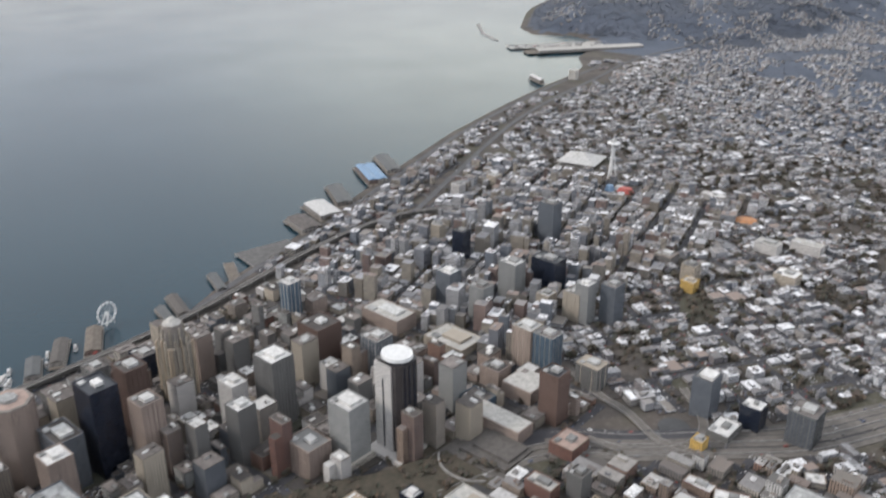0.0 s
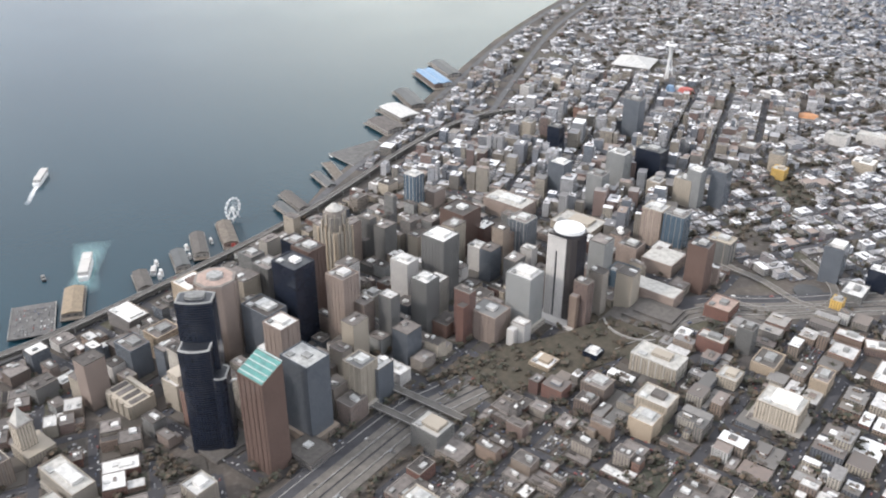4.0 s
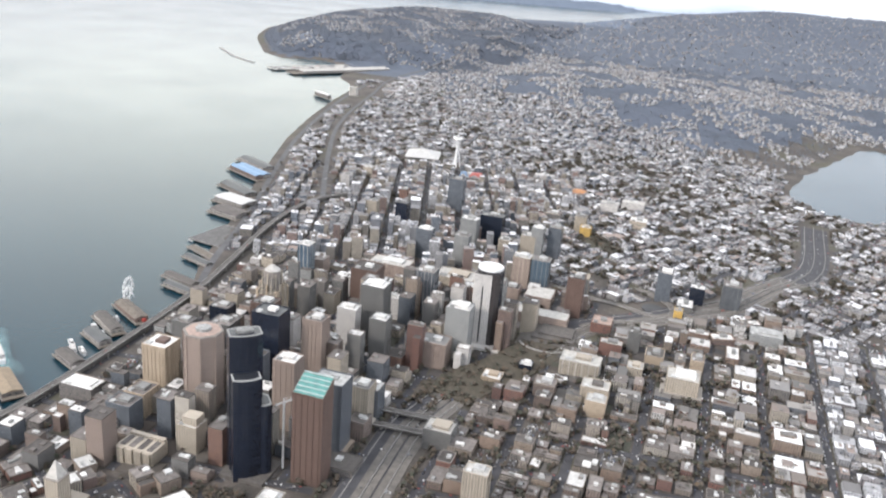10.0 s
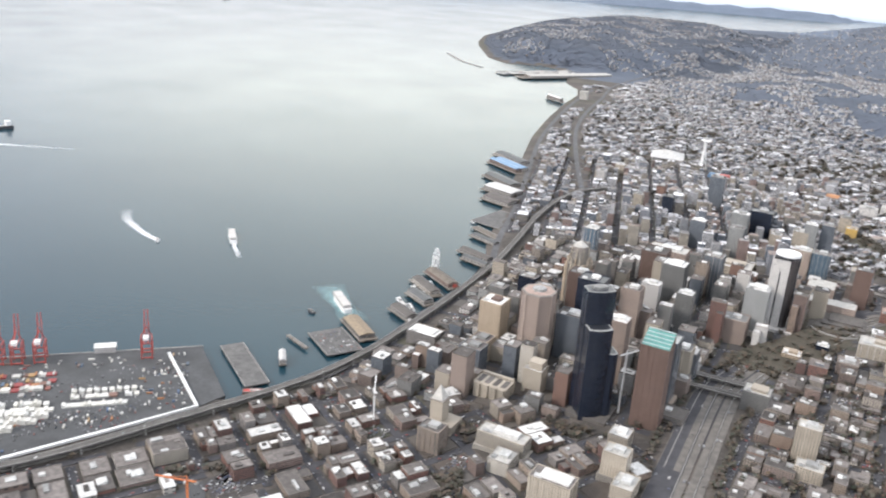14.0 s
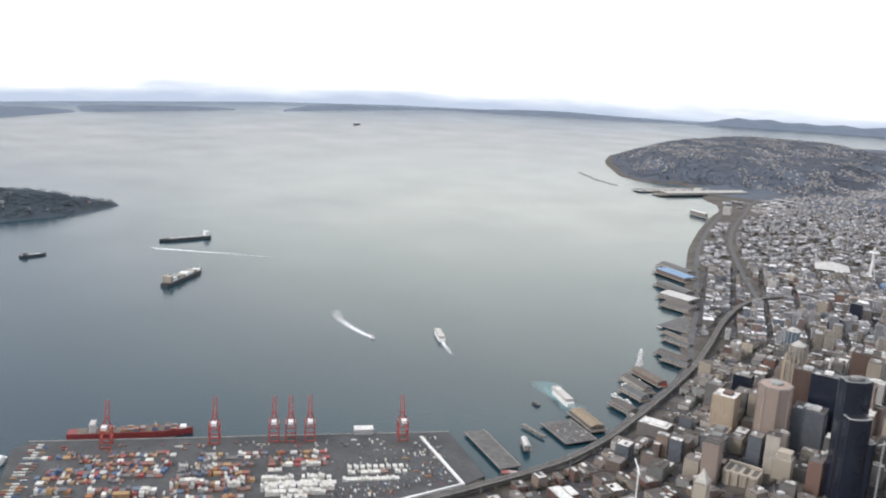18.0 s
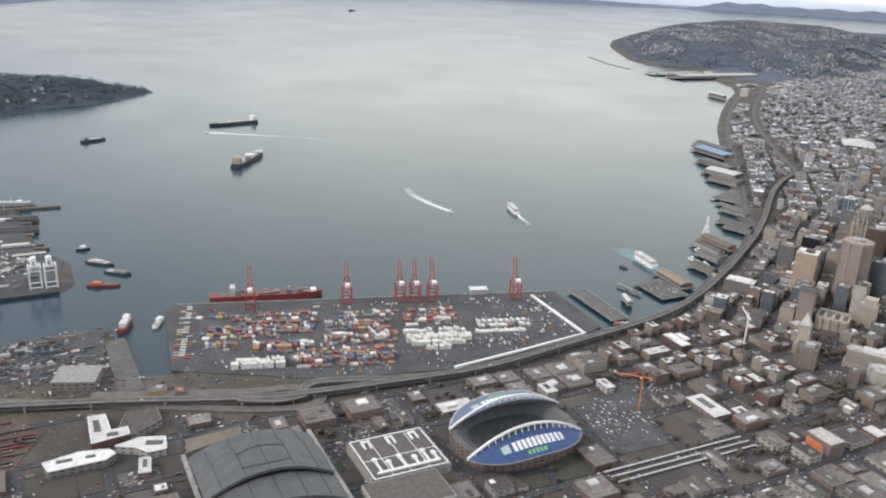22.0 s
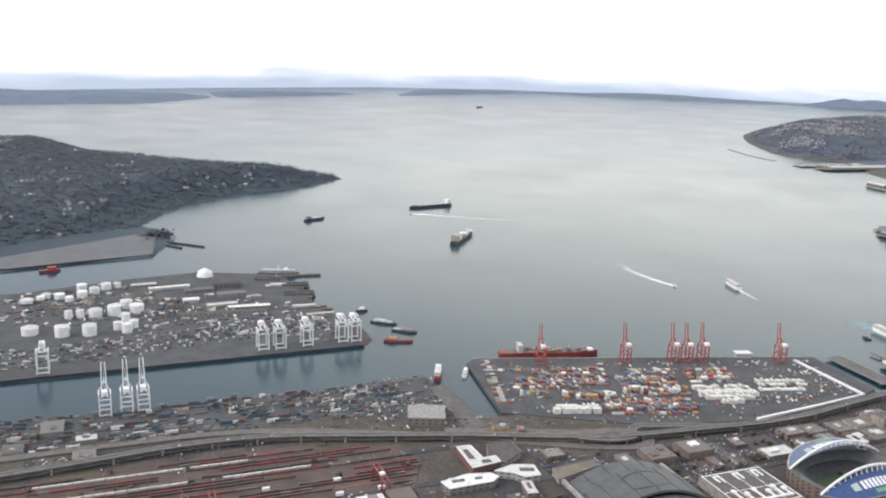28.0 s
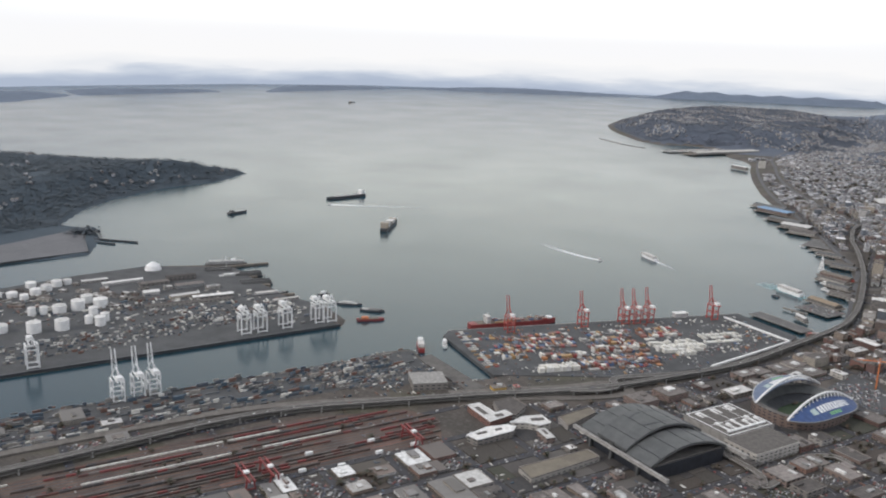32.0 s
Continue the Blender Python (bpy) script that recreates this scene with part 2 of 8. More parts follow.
M["brown_granite"] = facade("brown_granite_wall", [(0.122, 0.080, 0.066)], glass=(0.062, 0.044, 0.038), storey=1.3, bay=1.0, ww=0.6, wh=0.55)
M["tan_concrete"] = facade("tan_concrete_wall", [(0.40, 0.325, 0.245)], glass=(0.11, 0.09, 0.07), storey=1.3, bay=1.1, ww=0.5, wh=0.5)
M["pink_concrete"] = facade("pinkish_concrete_wall", [(0.30, 0.24, 0.205)], glass=(0.10, 0.08, 0.075), storey=1.3, bay=1.3, ww=0.6, wh=0.5)
M["cream"] = facade("cream_concrete_wall", [(0.38, 0.335, 0.275)], glass=(0.10, 0.09, 0.08), storey=1.3, bay=1.6, ww=0.5, wh=0.5)
M["white_panel"] = facade("white_panel_wall", [(0.50, 0.48, 0.455)], glass=(0.20, 0.20, 0.21), storey=1.3, bay=1.4, ww=0.6, wh=0.5)
M["grey_panel"] = facade("grey_panel_wall", [(0.30, 0.30, 0.29)], glass=(0.10, 0.11, 0.12), storey=1.3, bay=1.2, ww=0.65, wh=0.55)
M["olive"] = facade("olive_grey_wall", [(0.160, 0.157, 0.152)], glass=(0.062, 0.064, 0.066), storey=1.3, bay=1.2, ww=0.65, wh=0.55)
M["dark_glass"] = facade("dark_brown_glass_wall", [(0.060, 0.052, 0.050)], glass=(0.035, 0.032, 0.034), storey=1.3, bay=1.2, ww=0.8, wh=0.7, rough=0.4, glass_rough=0.12)
M["gold"] = facade("ochre_wall", [(0.52, 0.34, 0.10)], glass=(0.15, 0.12, 0.07), storey=1.3, bay=1.5, ww=0.4, wh=0.5)
M["roof"] = plain("flat_roof", (0.175, 0.155, 0.144), (0.105, 0.094, 0.088), 0.9, rnd=0.65)
M["brown_roof"] = plain("brown_tar_roof", (0.13, 0.118, 0.108), (0.09, 0.082, 0.076), 0.9)
# lighter copy of the navy roof: its slope's light put into the colour
M["slope_lit_blue"] = plain("slope_lit_blue_metal", (0.13, 0.165, 0.25), (0.10, 0.13, 0.20), 0.5)
M["white_roof"] = plain("white_membrane_roof", (0.70, 0.69, 0.67), (0.50, 0.49, 0.47), 0.7, rnd=0.22)
M["pink_roof"] = plain("pinkish_gravel_roof", (0.42, 0.31, 0.26), (0.30, 0.23, 0.20), 0.9)
M["unit"] = plain("rooftop_plant", (0.45, 0.45, 0.44), (0.26, 0.26, 0.25), 0.6, rnd=0.5)
M["parapet"] = plain("parapet_stone", (0.20, 0.178, 0.158), (0.135, 0.12, 0.11), 0.85, rnd=0.5)
M["green_roof"] = plain("green_glass_roof", (0.11, 0.30, 0.27), (0.08, 0.20, 0.19), 0.35)
M["pale_stripe"] = plain("pale_stripe", (0.42, 0.50, 0.49), (0.32, 0.40, 0.39), 0.5)
M["dark_steel"] = plain("dark_steel", (0.03, 0.034, 0.042), (0.02, 0.022, 0.028), 0.35)
M["concrete"] = plain("concrete", (0.34, 0.33, 0.31), (0.22, 0.21, 0.20), 0.9)
M["pale_concrete"] = plain("pale_concrete", (0.52, 0.50, 0.47), (0.36, 0.35, 0.32), 0.9)
# slight blue in the asphalt carries the skylight of shaded streets
M["road"] = plain("road_asphalt", (0.064, 0.063, 0.069), (0.042, 0.041, 0.046), 0.9, scale=0.12)
M["freeway"] = plain("worn_freeway_concrete", (0.165, 0.150, 0.135), (0.112, 0.102, 0.092), 0.9, scale=0.2)
M["viaduct"] = plain("sooty_viaduct_concrete", (0.135, 0.126, 0.117), (0.09, 0.084, 0.078), 0.9, scale=0.15)
M["deck_asphalt"] = plain("worn_dock_asphalt", (0.15, 0.145, 0.14), (0.095, 0.092, 0.09), 0.9, scale=0.25)
M["shore_road"] = plain("grey_shore_road", (0.118, 0.116, 0.120), (0.082, 0.081, 0.085), 0.9, scale=0.15)
M["yard"] = plain("yard_asphalt", (0.085, 0.087, 0.09), (0.055, 0.056, 0.058), 0.9, scale=0.06)
M["dirt"] = plain("rail_ballast", (0.140, 0.094, 0.074), (0.075, 0.054, 0.047), 0.95, scale=0.06)
M["park_ground"] = plain("leaf_littered_park_ground", (0.085, 0.070, 0.052), (0.055, 0.050, 0.036), 0.95, scale=0.3)
M["timber"] = plain("dock_timber", (0.20, 0.17, 0.14), (0.11, 0.095, 0.08), 0.9)
M["white"] = plain("white_paint", (0.80, 0.80, 0.79), (0.66, 0.66, 0.65), 0.5)
M["red"] = plain("red_paint", (0.43, 0.075, 0.060), (0.31, 0.06, 0.05), 0.5)
M["orange"] = plain("orange_paint", (0.62, 0.20, 0.06), (0.45, 0.14, 0.06), 0.6)
M["dull_orange"] = plain("weathered_orange_roof", (0.50, 0.23, 0.10), (0.36, 0.19, 0.10), 0.7)
M["navy"] = plain("navy_roof", (0.035, 0.075, 0.20), (0.028, 0.055, 0.15), 0.5)
M["green_seats"] = plain("green_letters", (0.20, 0.48, 0.20), (0.16, 0.38, 0.16), 0.6)
M["blue"] = plain("blue_roof", (0.19, 0.31, 0.45), (0.15, 0.24, 0.36), 0.5)
M["steel_roof"] = plain("grey_steel_roof", (0.098, 0.10, 0.10), (0.07, 0.074, 0.074), 0.55, scale=0.15)
M["hull_dark"] = plain("dark_hull", (0.05, 0.055, 0.06), (0.03, 0.03, 0.035), 0.5)
M["hull_red"] = plain("red_hull", (0.25, 0.040, 0.038), (0.17, 0.030, 0.03), 0.5)
# field green darkened so the bowl's shade sits in the colour
M["pitch"] = plain("playing_field", (0.035, 0.062, 0.03), (0.03, 0.05, 0.026), 0.9)
M["bark"] = plain("bark", (0.10, 0.08, 0.065), None, 0.95)


def island_palette(name, cols, rough=0.6):
    m, n, l, bs = nodes_of(name)
    col = palette(n, l, n.new("ShaderNodeNewGeometry").outputs["Random Per Island"], cols)
    l.new(mix(n, l, op(n, l, "MULTIPLY", noise_fac(n, l, 0.8, 4.0), 0.4), col, (0.1, 0.09, 0.08)), bs.inputs["Base Color"])
    bs.inputs["Roughness"].default_value = rough
    return m


M["containers"] = island_palette("container_steel", [(0.38, 0.16, 0.06), (0.30, 0.05, 0.05), (0.06, 0.12, 0.24), (0.38, 0.37, 0.35), (0.19, 0.10, 0.075), (0.10, 0.15, 0.22), (0.40, 0.25, 0.11), (0.13, 0.13, 0.14), (0.55, 0.54, 0.51), (0.25, 0.09, 0.07), (0.22, 0.12, 0.09), (0.16, 0.15, 0.15)])
M["reefers"] = island_palette("white_container_steel", [(0.74, 0.72, 0.66), (0.66, 0.64, 0.58), (0.72, 0.71, 0.67)])
M["yard_boxes"] = island_palette("dull_container_steel", [(0.07, 0.09, 0.12), (0.16, 0.08, 0.06), (0.09, 0.10, 0.11), (0.22, 0.21, 0.20), (0.06, 0.10, 0.14), (0.30, 0.28, 0.25)])
M["rail_red"] = island_palette("rail_car_paint", [(0.24, 0.042, 0.040), (0.19, 0.045, 0.042), (0.09, 0.055, 0.05), (0.17, 0.14, 0.125), (0.12, 0.05, 0.045), (0.21, 0.04, 0.04)])
M["rail_dark"] = island_palette("dark_rail_car_paint", [(0.055, 0.045, 0.042), (0.085, 0.058, 0.05), (0.045, 0.042, 0.045), (0.14, 0.055, 0.045), (0.10, 0.085, 0.075), (0.065, 0.05, 0.045)])
M["cars"] = island_palette("car_paint", [(0.66, 0.66, 0.65), (0.05, 0.05, 0.055), (0.24, 0.25, 0.26), (0.09, 0.09, 0.10), (0.14, 0.14, 0.16), (0.22, 0.05, 0.045), (0.07, 0.09, 0.15), (0.40, 0.39, 0.38), (0.11, 0.105, 0.10), (0.18, 0.18, 0.19)], 0.35)
M["leaves"] = island_palette("tree_leaves", [(0.050, 0.050, 0.032), (0.085, 0.064, 0.045), (0.040, 0.048, 0.030), (0.105, 0.074, 0.048), (0.060, 0.054, 0.040), (0.080, 0.062, 0.052)], 0.9)
# haze over the hills is put into these leaf colours as blue
M["woods"] = island_palette("hazed_woodland_leaves", [(0.088, 0.106, 0.140), (0.104, 0.118, 0.150), (0.080, 0.099, 0.132), (0.112, 0.122, 0.154)], 0.9)
# dark headland leaves tinted blue, with the haze put into their colour
M["dark_woods"] = island_palette("dark_hazed_leaves", [(0.048, 0.070, 0.090), (0.056, 0.076, 0.098), (0.044, 0.066, 0.086), (0.064, 0.080, 0.098)], 0.9)
M["rust"] = plain("rusty_crane_runway", (0.19, 0.10, 0.075), (0.13, 0.075, 0.06), 0.9)
# pale blue haze of the distance is put into the ridge's colour
M["far_wood"] = plain("haze_toned_ridge", (0.135, 0.17, 0.225), (0.11, 0.14, 0.19), 0.95, scale=0.01)
# hillside ground is blued to carry the haze in its colour
M["wood_floor"] = plain("hazed_wooded_hillside", (0.094, 0.110, 0.145), (0.072, 0.087, 0.114), 0.95, scale=0.02)
M["tan_roof"] = plain("tan_gravel_roof", (0.30, 0.235, 0.165), (0.22, 0.175, 0.125), 0.9)
M["sand_roof"] = plain("dull_sand_roof", (0.20, 0.175, 0.135), (0.15, 0.13, 0.105), 0.9, scale=0.1)
# headland ground takes the same haze blue in its colour
M["headland_floor"] = plain("dark_hazed_headland", (0.052, 0.072, 0.091), (0.042, 0.060, 0.077), 0.95, scale=0.03)
M["terminal_paving"] = plain("smooth_pale_terminal_paving", (0.135, 0.135, 0.142), (0.112, 0.113, 0.12), 0.8, scale=0.03)
M["roof_tiles"] = island_palette("house_roof", [(0.20, 0.20, 0.21), (0.28, 0.28, 0.285), (0.16, 0.16, 0.17), (0.36, 0.36, 0.365), (0.24, 0.21, 0.19), (0.18, 0.18, 0.19), (0.44, 0.44, 0.45), (0.22, 0.21, 0.21), (0.30, 0.30, 0.30)], 0.9)


def ground_material():
    m, n, l, bs = nodes_of("city_ground")
    a = mix(n, l, noise_fac(n, l, 0.03, 6.0, 0.42, 0.58), (0.090, 0.076, 0.066), (0.056, 0.049, 0.043))
    a = mix(n, l, op(n, l, "MULTIPLY", noise_fac(n, l, 0.013, 5.0, 0.52, 0.62), 0.7), a, (0.07, 0.068, 0.042))
    a = mix(n, l, op(n, l, "MULTIPLY", noise_fac(n, l, 0.35, 3.0, 0.5, 0.8), 0.5), a, (0.17, 0.155, 0.14))
    l.new(a, bs.inputs["Base Color"])
    bs.inputs["Roughness"].default_value = 0.95
    bumped(n, l, bs, noise_fac(n, l, 0.3, 4.0), 0.3, 0.4)
    return m


def water_material():
    m, n, l, bs = nodes_of("bay_water")
    a = mix(n, l, noise_fac(n, l, 0.004, 5.0, 0.35, 0.65), (0.009, 0.033, 0.048), (0.013, 0.040, 0.056))
    l.new(a, bs.inputs["Base Color"])
    bs.inputs["IOR"].default_value = 1.33
    l.new(op(n, l, "MULTIPLY_ADD", noise_fac(n, l, 0.006, 6.0, 0.3, 0.7), 0.06, 0.16), bs.inputs["Roughness"])
    bumped(n, l, bs, noise_fac(n, l, 0.25, 6.0, 0.2, 0.8), 0.12, 0.5)
    return m


M["ground"], M["water"] = ground_material(), water_material()


def foam_material(name, white, thin):
    """Broken foam: dense by the boat and along the middle, open water showing through astern."""
    m, n, l, bs = nodes_of(name)
    t, p = n.new("ShaderNodeTexCoord"), n.new("ShaderNodeSeparateXYZ")
    l.new(t.outputs["UV"], p.inputs[0])
    along = op(n, l, "POWER", op(n, l, "SUBTRACT", 1.0, p.outputs[0]), 0.8)
    across = op(n, l, "SUBTRACT", 1.0, op(n, l, "POWER", op(n, l, "ABSOLUTE", op(n, l, "MULTIPLY_ADD", p.outputs[1], 2.0, -1.0)), 2.0))
    body = op(n, l, "MULTIPLY", along, across)
    lace = noise_fac(n, l, 0.5, 5.0, 0.3, 0.7)
    a = op(n, l, "MULTIPLY", body, op(n, l, "MULTIPLY_ADD", lace, 1.0 - thin, thin))
    c = n.new("ShaderNodeMath")
    c.operation, c.use_clamp = "MULTIPLY", True
    l.new(a, c.inputs[0])
    c.inputs[1].default_value = 1.7
    l.new(c.outputs[0], bs.inputs["Alpha"])
    l.new(mix(n, l, lace, tuple(0.8 * q for q in white), white), bs.inputs["Base Color"])
    bs.inputs["Roughness"].default_value = 0.7
    return m


M["foam"] = foam_material("wake_foam", (0.88, 0.9, 0.91), 0.35)
M["churn"] = foam_material("churned_water", (0.34, 0.54, 0.56), 0.1)


# ---- shaping tools ----
class Shape:
    """Vertices and faces gathered into one mesh."""

    def __init__(self):
        self.v, self.f, self.s = [], [], []

    def add(self, verts, faces, slot=0):
        k = len(self.v)
        self.v.extend(verts)
        self.f.extend(tuple(k + i for i in q) for q in faces)
        self.s.extend([slot] * len(faces))
        return self

    def prism(self, poly, z0, z1, top=1.0, slot=0, cap=True):
        n = len(poly)
        cx, cy = sum(p[0] for p in poly) / n, sum(p[1] for p in poly) / n
        vs = [(x, y, z0) for x, y in poly] + [(cx + (x - cx) * top, cy + (y - cy) * top, z1) for x, y in poly]
        fs = [(i, (i + 1) % n, n + (i + 1) % n, n + i) for i in range(n)]
        if cap:
            fs += [tuple(range(n, 2 * n)), tuple(reversed(range(n)))]
        return self.add(vs, fs, slot)

    def box(self, x, y, z0, w, d, h, rot=0.0, top=1.0, slot=0):
        c, s = math.cos(radians(rot)), math.sin(radians(rot))
        return self.prism([(x + a * w / 2 * c - b * d / 2 * s, y + a * w / 2 * s + b * d / 2 * c) for a, b in ((-1, -1), (1, -1), (1, 1), (-1, 1))], z0, z0 + h, top, slot)

    def disc(self, x, y, z0, r, h, n=12, top=1.0, slot=0, ry=None, rot=0.0):
        ry = ry or r
        c, s = math.cos(radians(rot)), math.sin(radians(rot))
        pts = [(r * math.cos(2 * math.pi * i / n), ry * math.sin(2 * math.pi * i / n)) for i in range(n)]
        return self.prism([(x + a * c - b * s, y + a * s + b * c) for a, b in pts], z0, z0 + h, top, slot)

    def bar(self, a, b, w, h=None, slot=0):
        """A square bar from a to b."""
        a, b = Vector(a), Vector(b)
        h = h or w
        z = (b - a).normalized()
        x = z.cross(Vector((0, 0, 1)))
        x = x.normalized() if x.length > 1e-4 else Vector((1, 0, 0))
        y = z.cross(x)
        c = [x * (i * w / 2) + y * (j * h / 2) for i, j in ((-1, -1), (1, -1), (1, 1), (-1, 1))]
        return self.add([tuple(a + q) for q in c] + [tuple(b + q) for q in c], [(0, 1, 5, 4), (1, 2, 6, 5), (2, 3, 7, 6), (3, 0, 4, 7), (3, 2, 1, 0), (4, 5, 6, 7)], slot)

    def ribbon(self, path, width, thick, lift=None, slot=0):
        """A slab along a path of (x, y, z), or laid lift above the ground."""
        vs, fs = [], []
        n = len(path)
        for i, p in enumerate(path):
            q0, q1 = path[max(i - 1, 0)], path[min(i + 1, n - 1)]
            dx, dy = q1[0] - q0[0], q1[1] - q0[1]
            k = math.hypot(dx, dy) or 1
            nx, ny = -dy / k * width / 2, dx / k * width / 2
            for s, dz in ((1, 0), (-1, 0), (-1, -thick), (1, -thick)):
                vs.append((p[0] + s * nx, p[1] + s * ny, p[2] + dz))
        for i in range(n - 1):
            a, b = 4 * i, 4 * i + 4
            fs += [(a + 1, b + 1, b, a), (a + 2, b + 2, b + 1, a + 1), (a, b, b + 3, a + 3), (a + 3, b + 3, b + 2, a + 2)]
        fs += [(0, 3, 2, 1), (4 * n - 4, 4 * n - 3, 4 * n - 2, 4 * n - 1)]
        return self.add(vs, fs, slot)

    def mesh(self, name, mats):
        me = bpy.data.meshes.new(name)
        me.from_pydata(self.v, [], self.f)
        for m in mats if isinstance(mats, (list, tuple)) else [mats]:
            me.materials.append(m)
        if any(self.s):
            me.polygons.foreach_set("material_index", self.s)
        me.update()
        return me


def part(name, shape, mat, parent=None, label=""):
    ob = new(name, shape if isinstance(shape, bpy.types.Mesh) else shape.mesh(name, mat))
    ob.parent = parent
    return tagged(ob, label) if label else ob


def thing(name, x, y, z, rot=0.0, label="", category="", group="", kind=""):
    e = new(name)
    e.empty_display_size = 0.5
    e.matrix_basis = pose(x, y, z, 0, 0, rot)
    return tagged(e, label, category, group, kind)


def solo(name, shape, mat, label="", category="", group="", kind=""):
    return tagged(part(name, shape, mat), label, category, group, kind)


# ---- the lie of the land ----
MAIN = [(-1500, -1500), (-1100, -650), (-1011, -481), (-972, -418), (-930, -351), (-896, -293), (-880, -256), (-866, -236), (-800, -282), (-778, -258), (-855, -197), (-857, -181), (-640, 28), (-580, -14), (-571, -3), (-560, 20), (-540, 52), (-543, 98), (-547, 158), (-547, 258), (-556, 317), (-580, 367), (-616, 478), (-664, 616), (-706, 739), (-742, 849), (-766, 945), (-784, 1021), (-812, 1166), (-826, 1268), (-850, 1330), (-900, 1390), (-930, 1480), (-985, 1560), (-1040, 1575), (-1111, 1537), (-1182, 1585), (-1305, 1774), (-1350, 1860), (-1405, 2010), (-1440, 2300), (-1380, 2700), (-1230, 2950), (-700, 3350), (-420, 4300), (-300, 5300), (6000, 5300), (6000, -4000), (-1500, -4000)]
HARBOUR = [(-1700, -1500), (-1079, -450), (-948, -220), (-955, -203), (-1000, -176), (-1050, -172), (-1165, -117), (-1185, -122), (-1245, -172), (-1272, -245), (-1300, -352), (-1420, -560), (-1900, -1400)]
WEST = [(-1560, -640), (-1387, -313), (-1371, -251), (-1333, -174), (-1385, -111), (-1439, -76), (-1491, -85), (-1554, 7), (-1582, 80), (-1594, 200), (-1576, 320), (-1600, 415), (-1640, 432), (-1760, 340), (-2000, 240), (-2300, 260), (-2600, -100), (-3000, -900), (-3000, -3500), (-1900, -3500), (-2000, -1500)]
LAKE = [(-37, 965), (0, 900), (60, 880), (110, 960), (130, 1150), (190, 1350), (110, 1400), (40, 1230), (-20, 1080)]
ISLES = [  # far shores across the sound: outline, height
    ([(-3500, 100), (-3178, 1072), (-3300, 1420), (-3420, 1480), (-4200, 600)], 15),
    ([(-3290, 1450), (-3180, 2110), (-3290, 2150), (-3560, 1600)], 17),
    ([(-3055, 2215), (-2955, 2800), (-2860, 3150), (-2440, 3330), (-2110, 3520), (-1810, 3690), (-1800, 3830), (-2500, 3700), (-3300, 2700)], 15),
    ([(-1800, 3700), (-1640, 3800), (-1220, 3960), (-640, 4120), (-500, 4400), (-1700, 4050)], 42),
]


def signed(poly, X, Y):
    """Distance to a polygon's edge, positive inside."""
    if X.size < 40:
        P = np.asarray(poly, float)
        Q = np.roll(P, -1, 0)
        ax, ay, bx, by = P[:, :1], P[:, 1:], Q[:, :1], Q[:, 1:]
        x, y = X.reshape(1, -1), Y.reshape(1, -1)
        ex, ey = bx - ax, by - ay
        t = np.clip(((x - ax) * ex + (y - ay) * ey) / (ex * ex + ey * ey), 0, 1)
        near = np.sqrt(((x - ax - t * ex) ** 2 + (y - ay - t * ey) ** 2).min(0))
        cross = ((ay > y) != (by > y)) & (x < ex * (y - ay) / np.where(ey == 0, 1e-9, ey) + ax)
        return (np.where(cross.sum(0) % 2 == 1, 1, -1) * near).reshape(X.shape)
    best = np.full(X.shape, 1e18)
    inside = np.zeros(X.shape, bool)
    n = len(poly)
    for i in range(n):
        (ax, ay), (bx, by) = poly[i], poly[(i + 1) % n]
        ex, ey = bx - ax, by - ay
        t = np.clip(((X - ax) * ex + (Y - ay) * ey) / (ex * ex + ey * ey), 0, 1)
        best = np.minimum(best, (X - ax - t * ex) ** 2 + (Y - ay - t * ey) ** 2)
        if ay != by:
            cross = ((ay > Y) != (by > Y)) & (X < ex * (Y - ay) / ey + ax)
            inside ^= cross
    return np.where(inside, 1, -1) * np.sqrt(best)


def ease(a, b, x):
    t = np.clip((x - a) / (b - a), 0, 1)
    return t * t * (3 - 2 * t)


def land(X, Y):
    """Height of the ground over the water, negative under it, and the distance inside the main shore."""
    X, Y = np.asarray(X, float), np.asarray(Y, float)
    m, h, w = signed(MAIN, X, Y), signed(HARBOUR, X, Y), signed(WEST, X, Y)
    m = np.minimum(m, -signed(LAKE, X, Y))
    isl = [(signed(p, X, Y), k) for p, k in ISLES]
    top = np.maximum.reduce([m, h, w] + [i for i, _ in isl])
    far = np.clip((np.hypot(X + 600, Y - 200) - 1000) / 100, 0, 25)
    z = np.clip(top / (7 + far), -1, 1) * 2.4
    town = np.interp(m, [0, 15, 60, 130, 250, 400, 900], [0, 0.5, 6, 11, 19, 27, 30])
    town = town * ease(-70, 70, Y + 0.25 * (X + 500)) * (1 - 0.6 * ease(450, 760, Y)) * (1 - 0.7 * ease(900, 1200, Y))
    queen = 36 * np.exp(-(((X + 320) / 300) ** 2 + ((Y - 1520) / 330) ** 2) ** 1.4) * ease(0, 150, m)
    magn = 36 * ease(0, 150, m) * (1 - ease(0.75, 1.15, np.hypot((X + 1060) / 420, (Y - 2230) / 700)))
    north = 50 * ease(3300, 4500, Y + 0.25 * X) * ease(0, 500, m)
    head = 29 * ease(0, 110, w) * ease(-1440, -1620, X)
    z = z + np.where(m > 0, town + queen + magn + north, 0) + np.where(w > 0, head, 0)
    for i, k in isl:
        z = z + np.where(i > 0, k * ease(0, 160, i), 0)
    bumps = np.sin(X * 0.021 + 1.3 * np.sin(Y * 0.013)) * np.cos(Y * 0.017 + 0.7)
    return z + np.where(top > 60, bumps * 0.10 * np.clip(z - 3, 0, 25), 0), m


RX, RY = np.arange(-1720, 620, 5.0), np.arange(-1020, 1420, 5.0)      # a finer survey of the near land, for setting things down
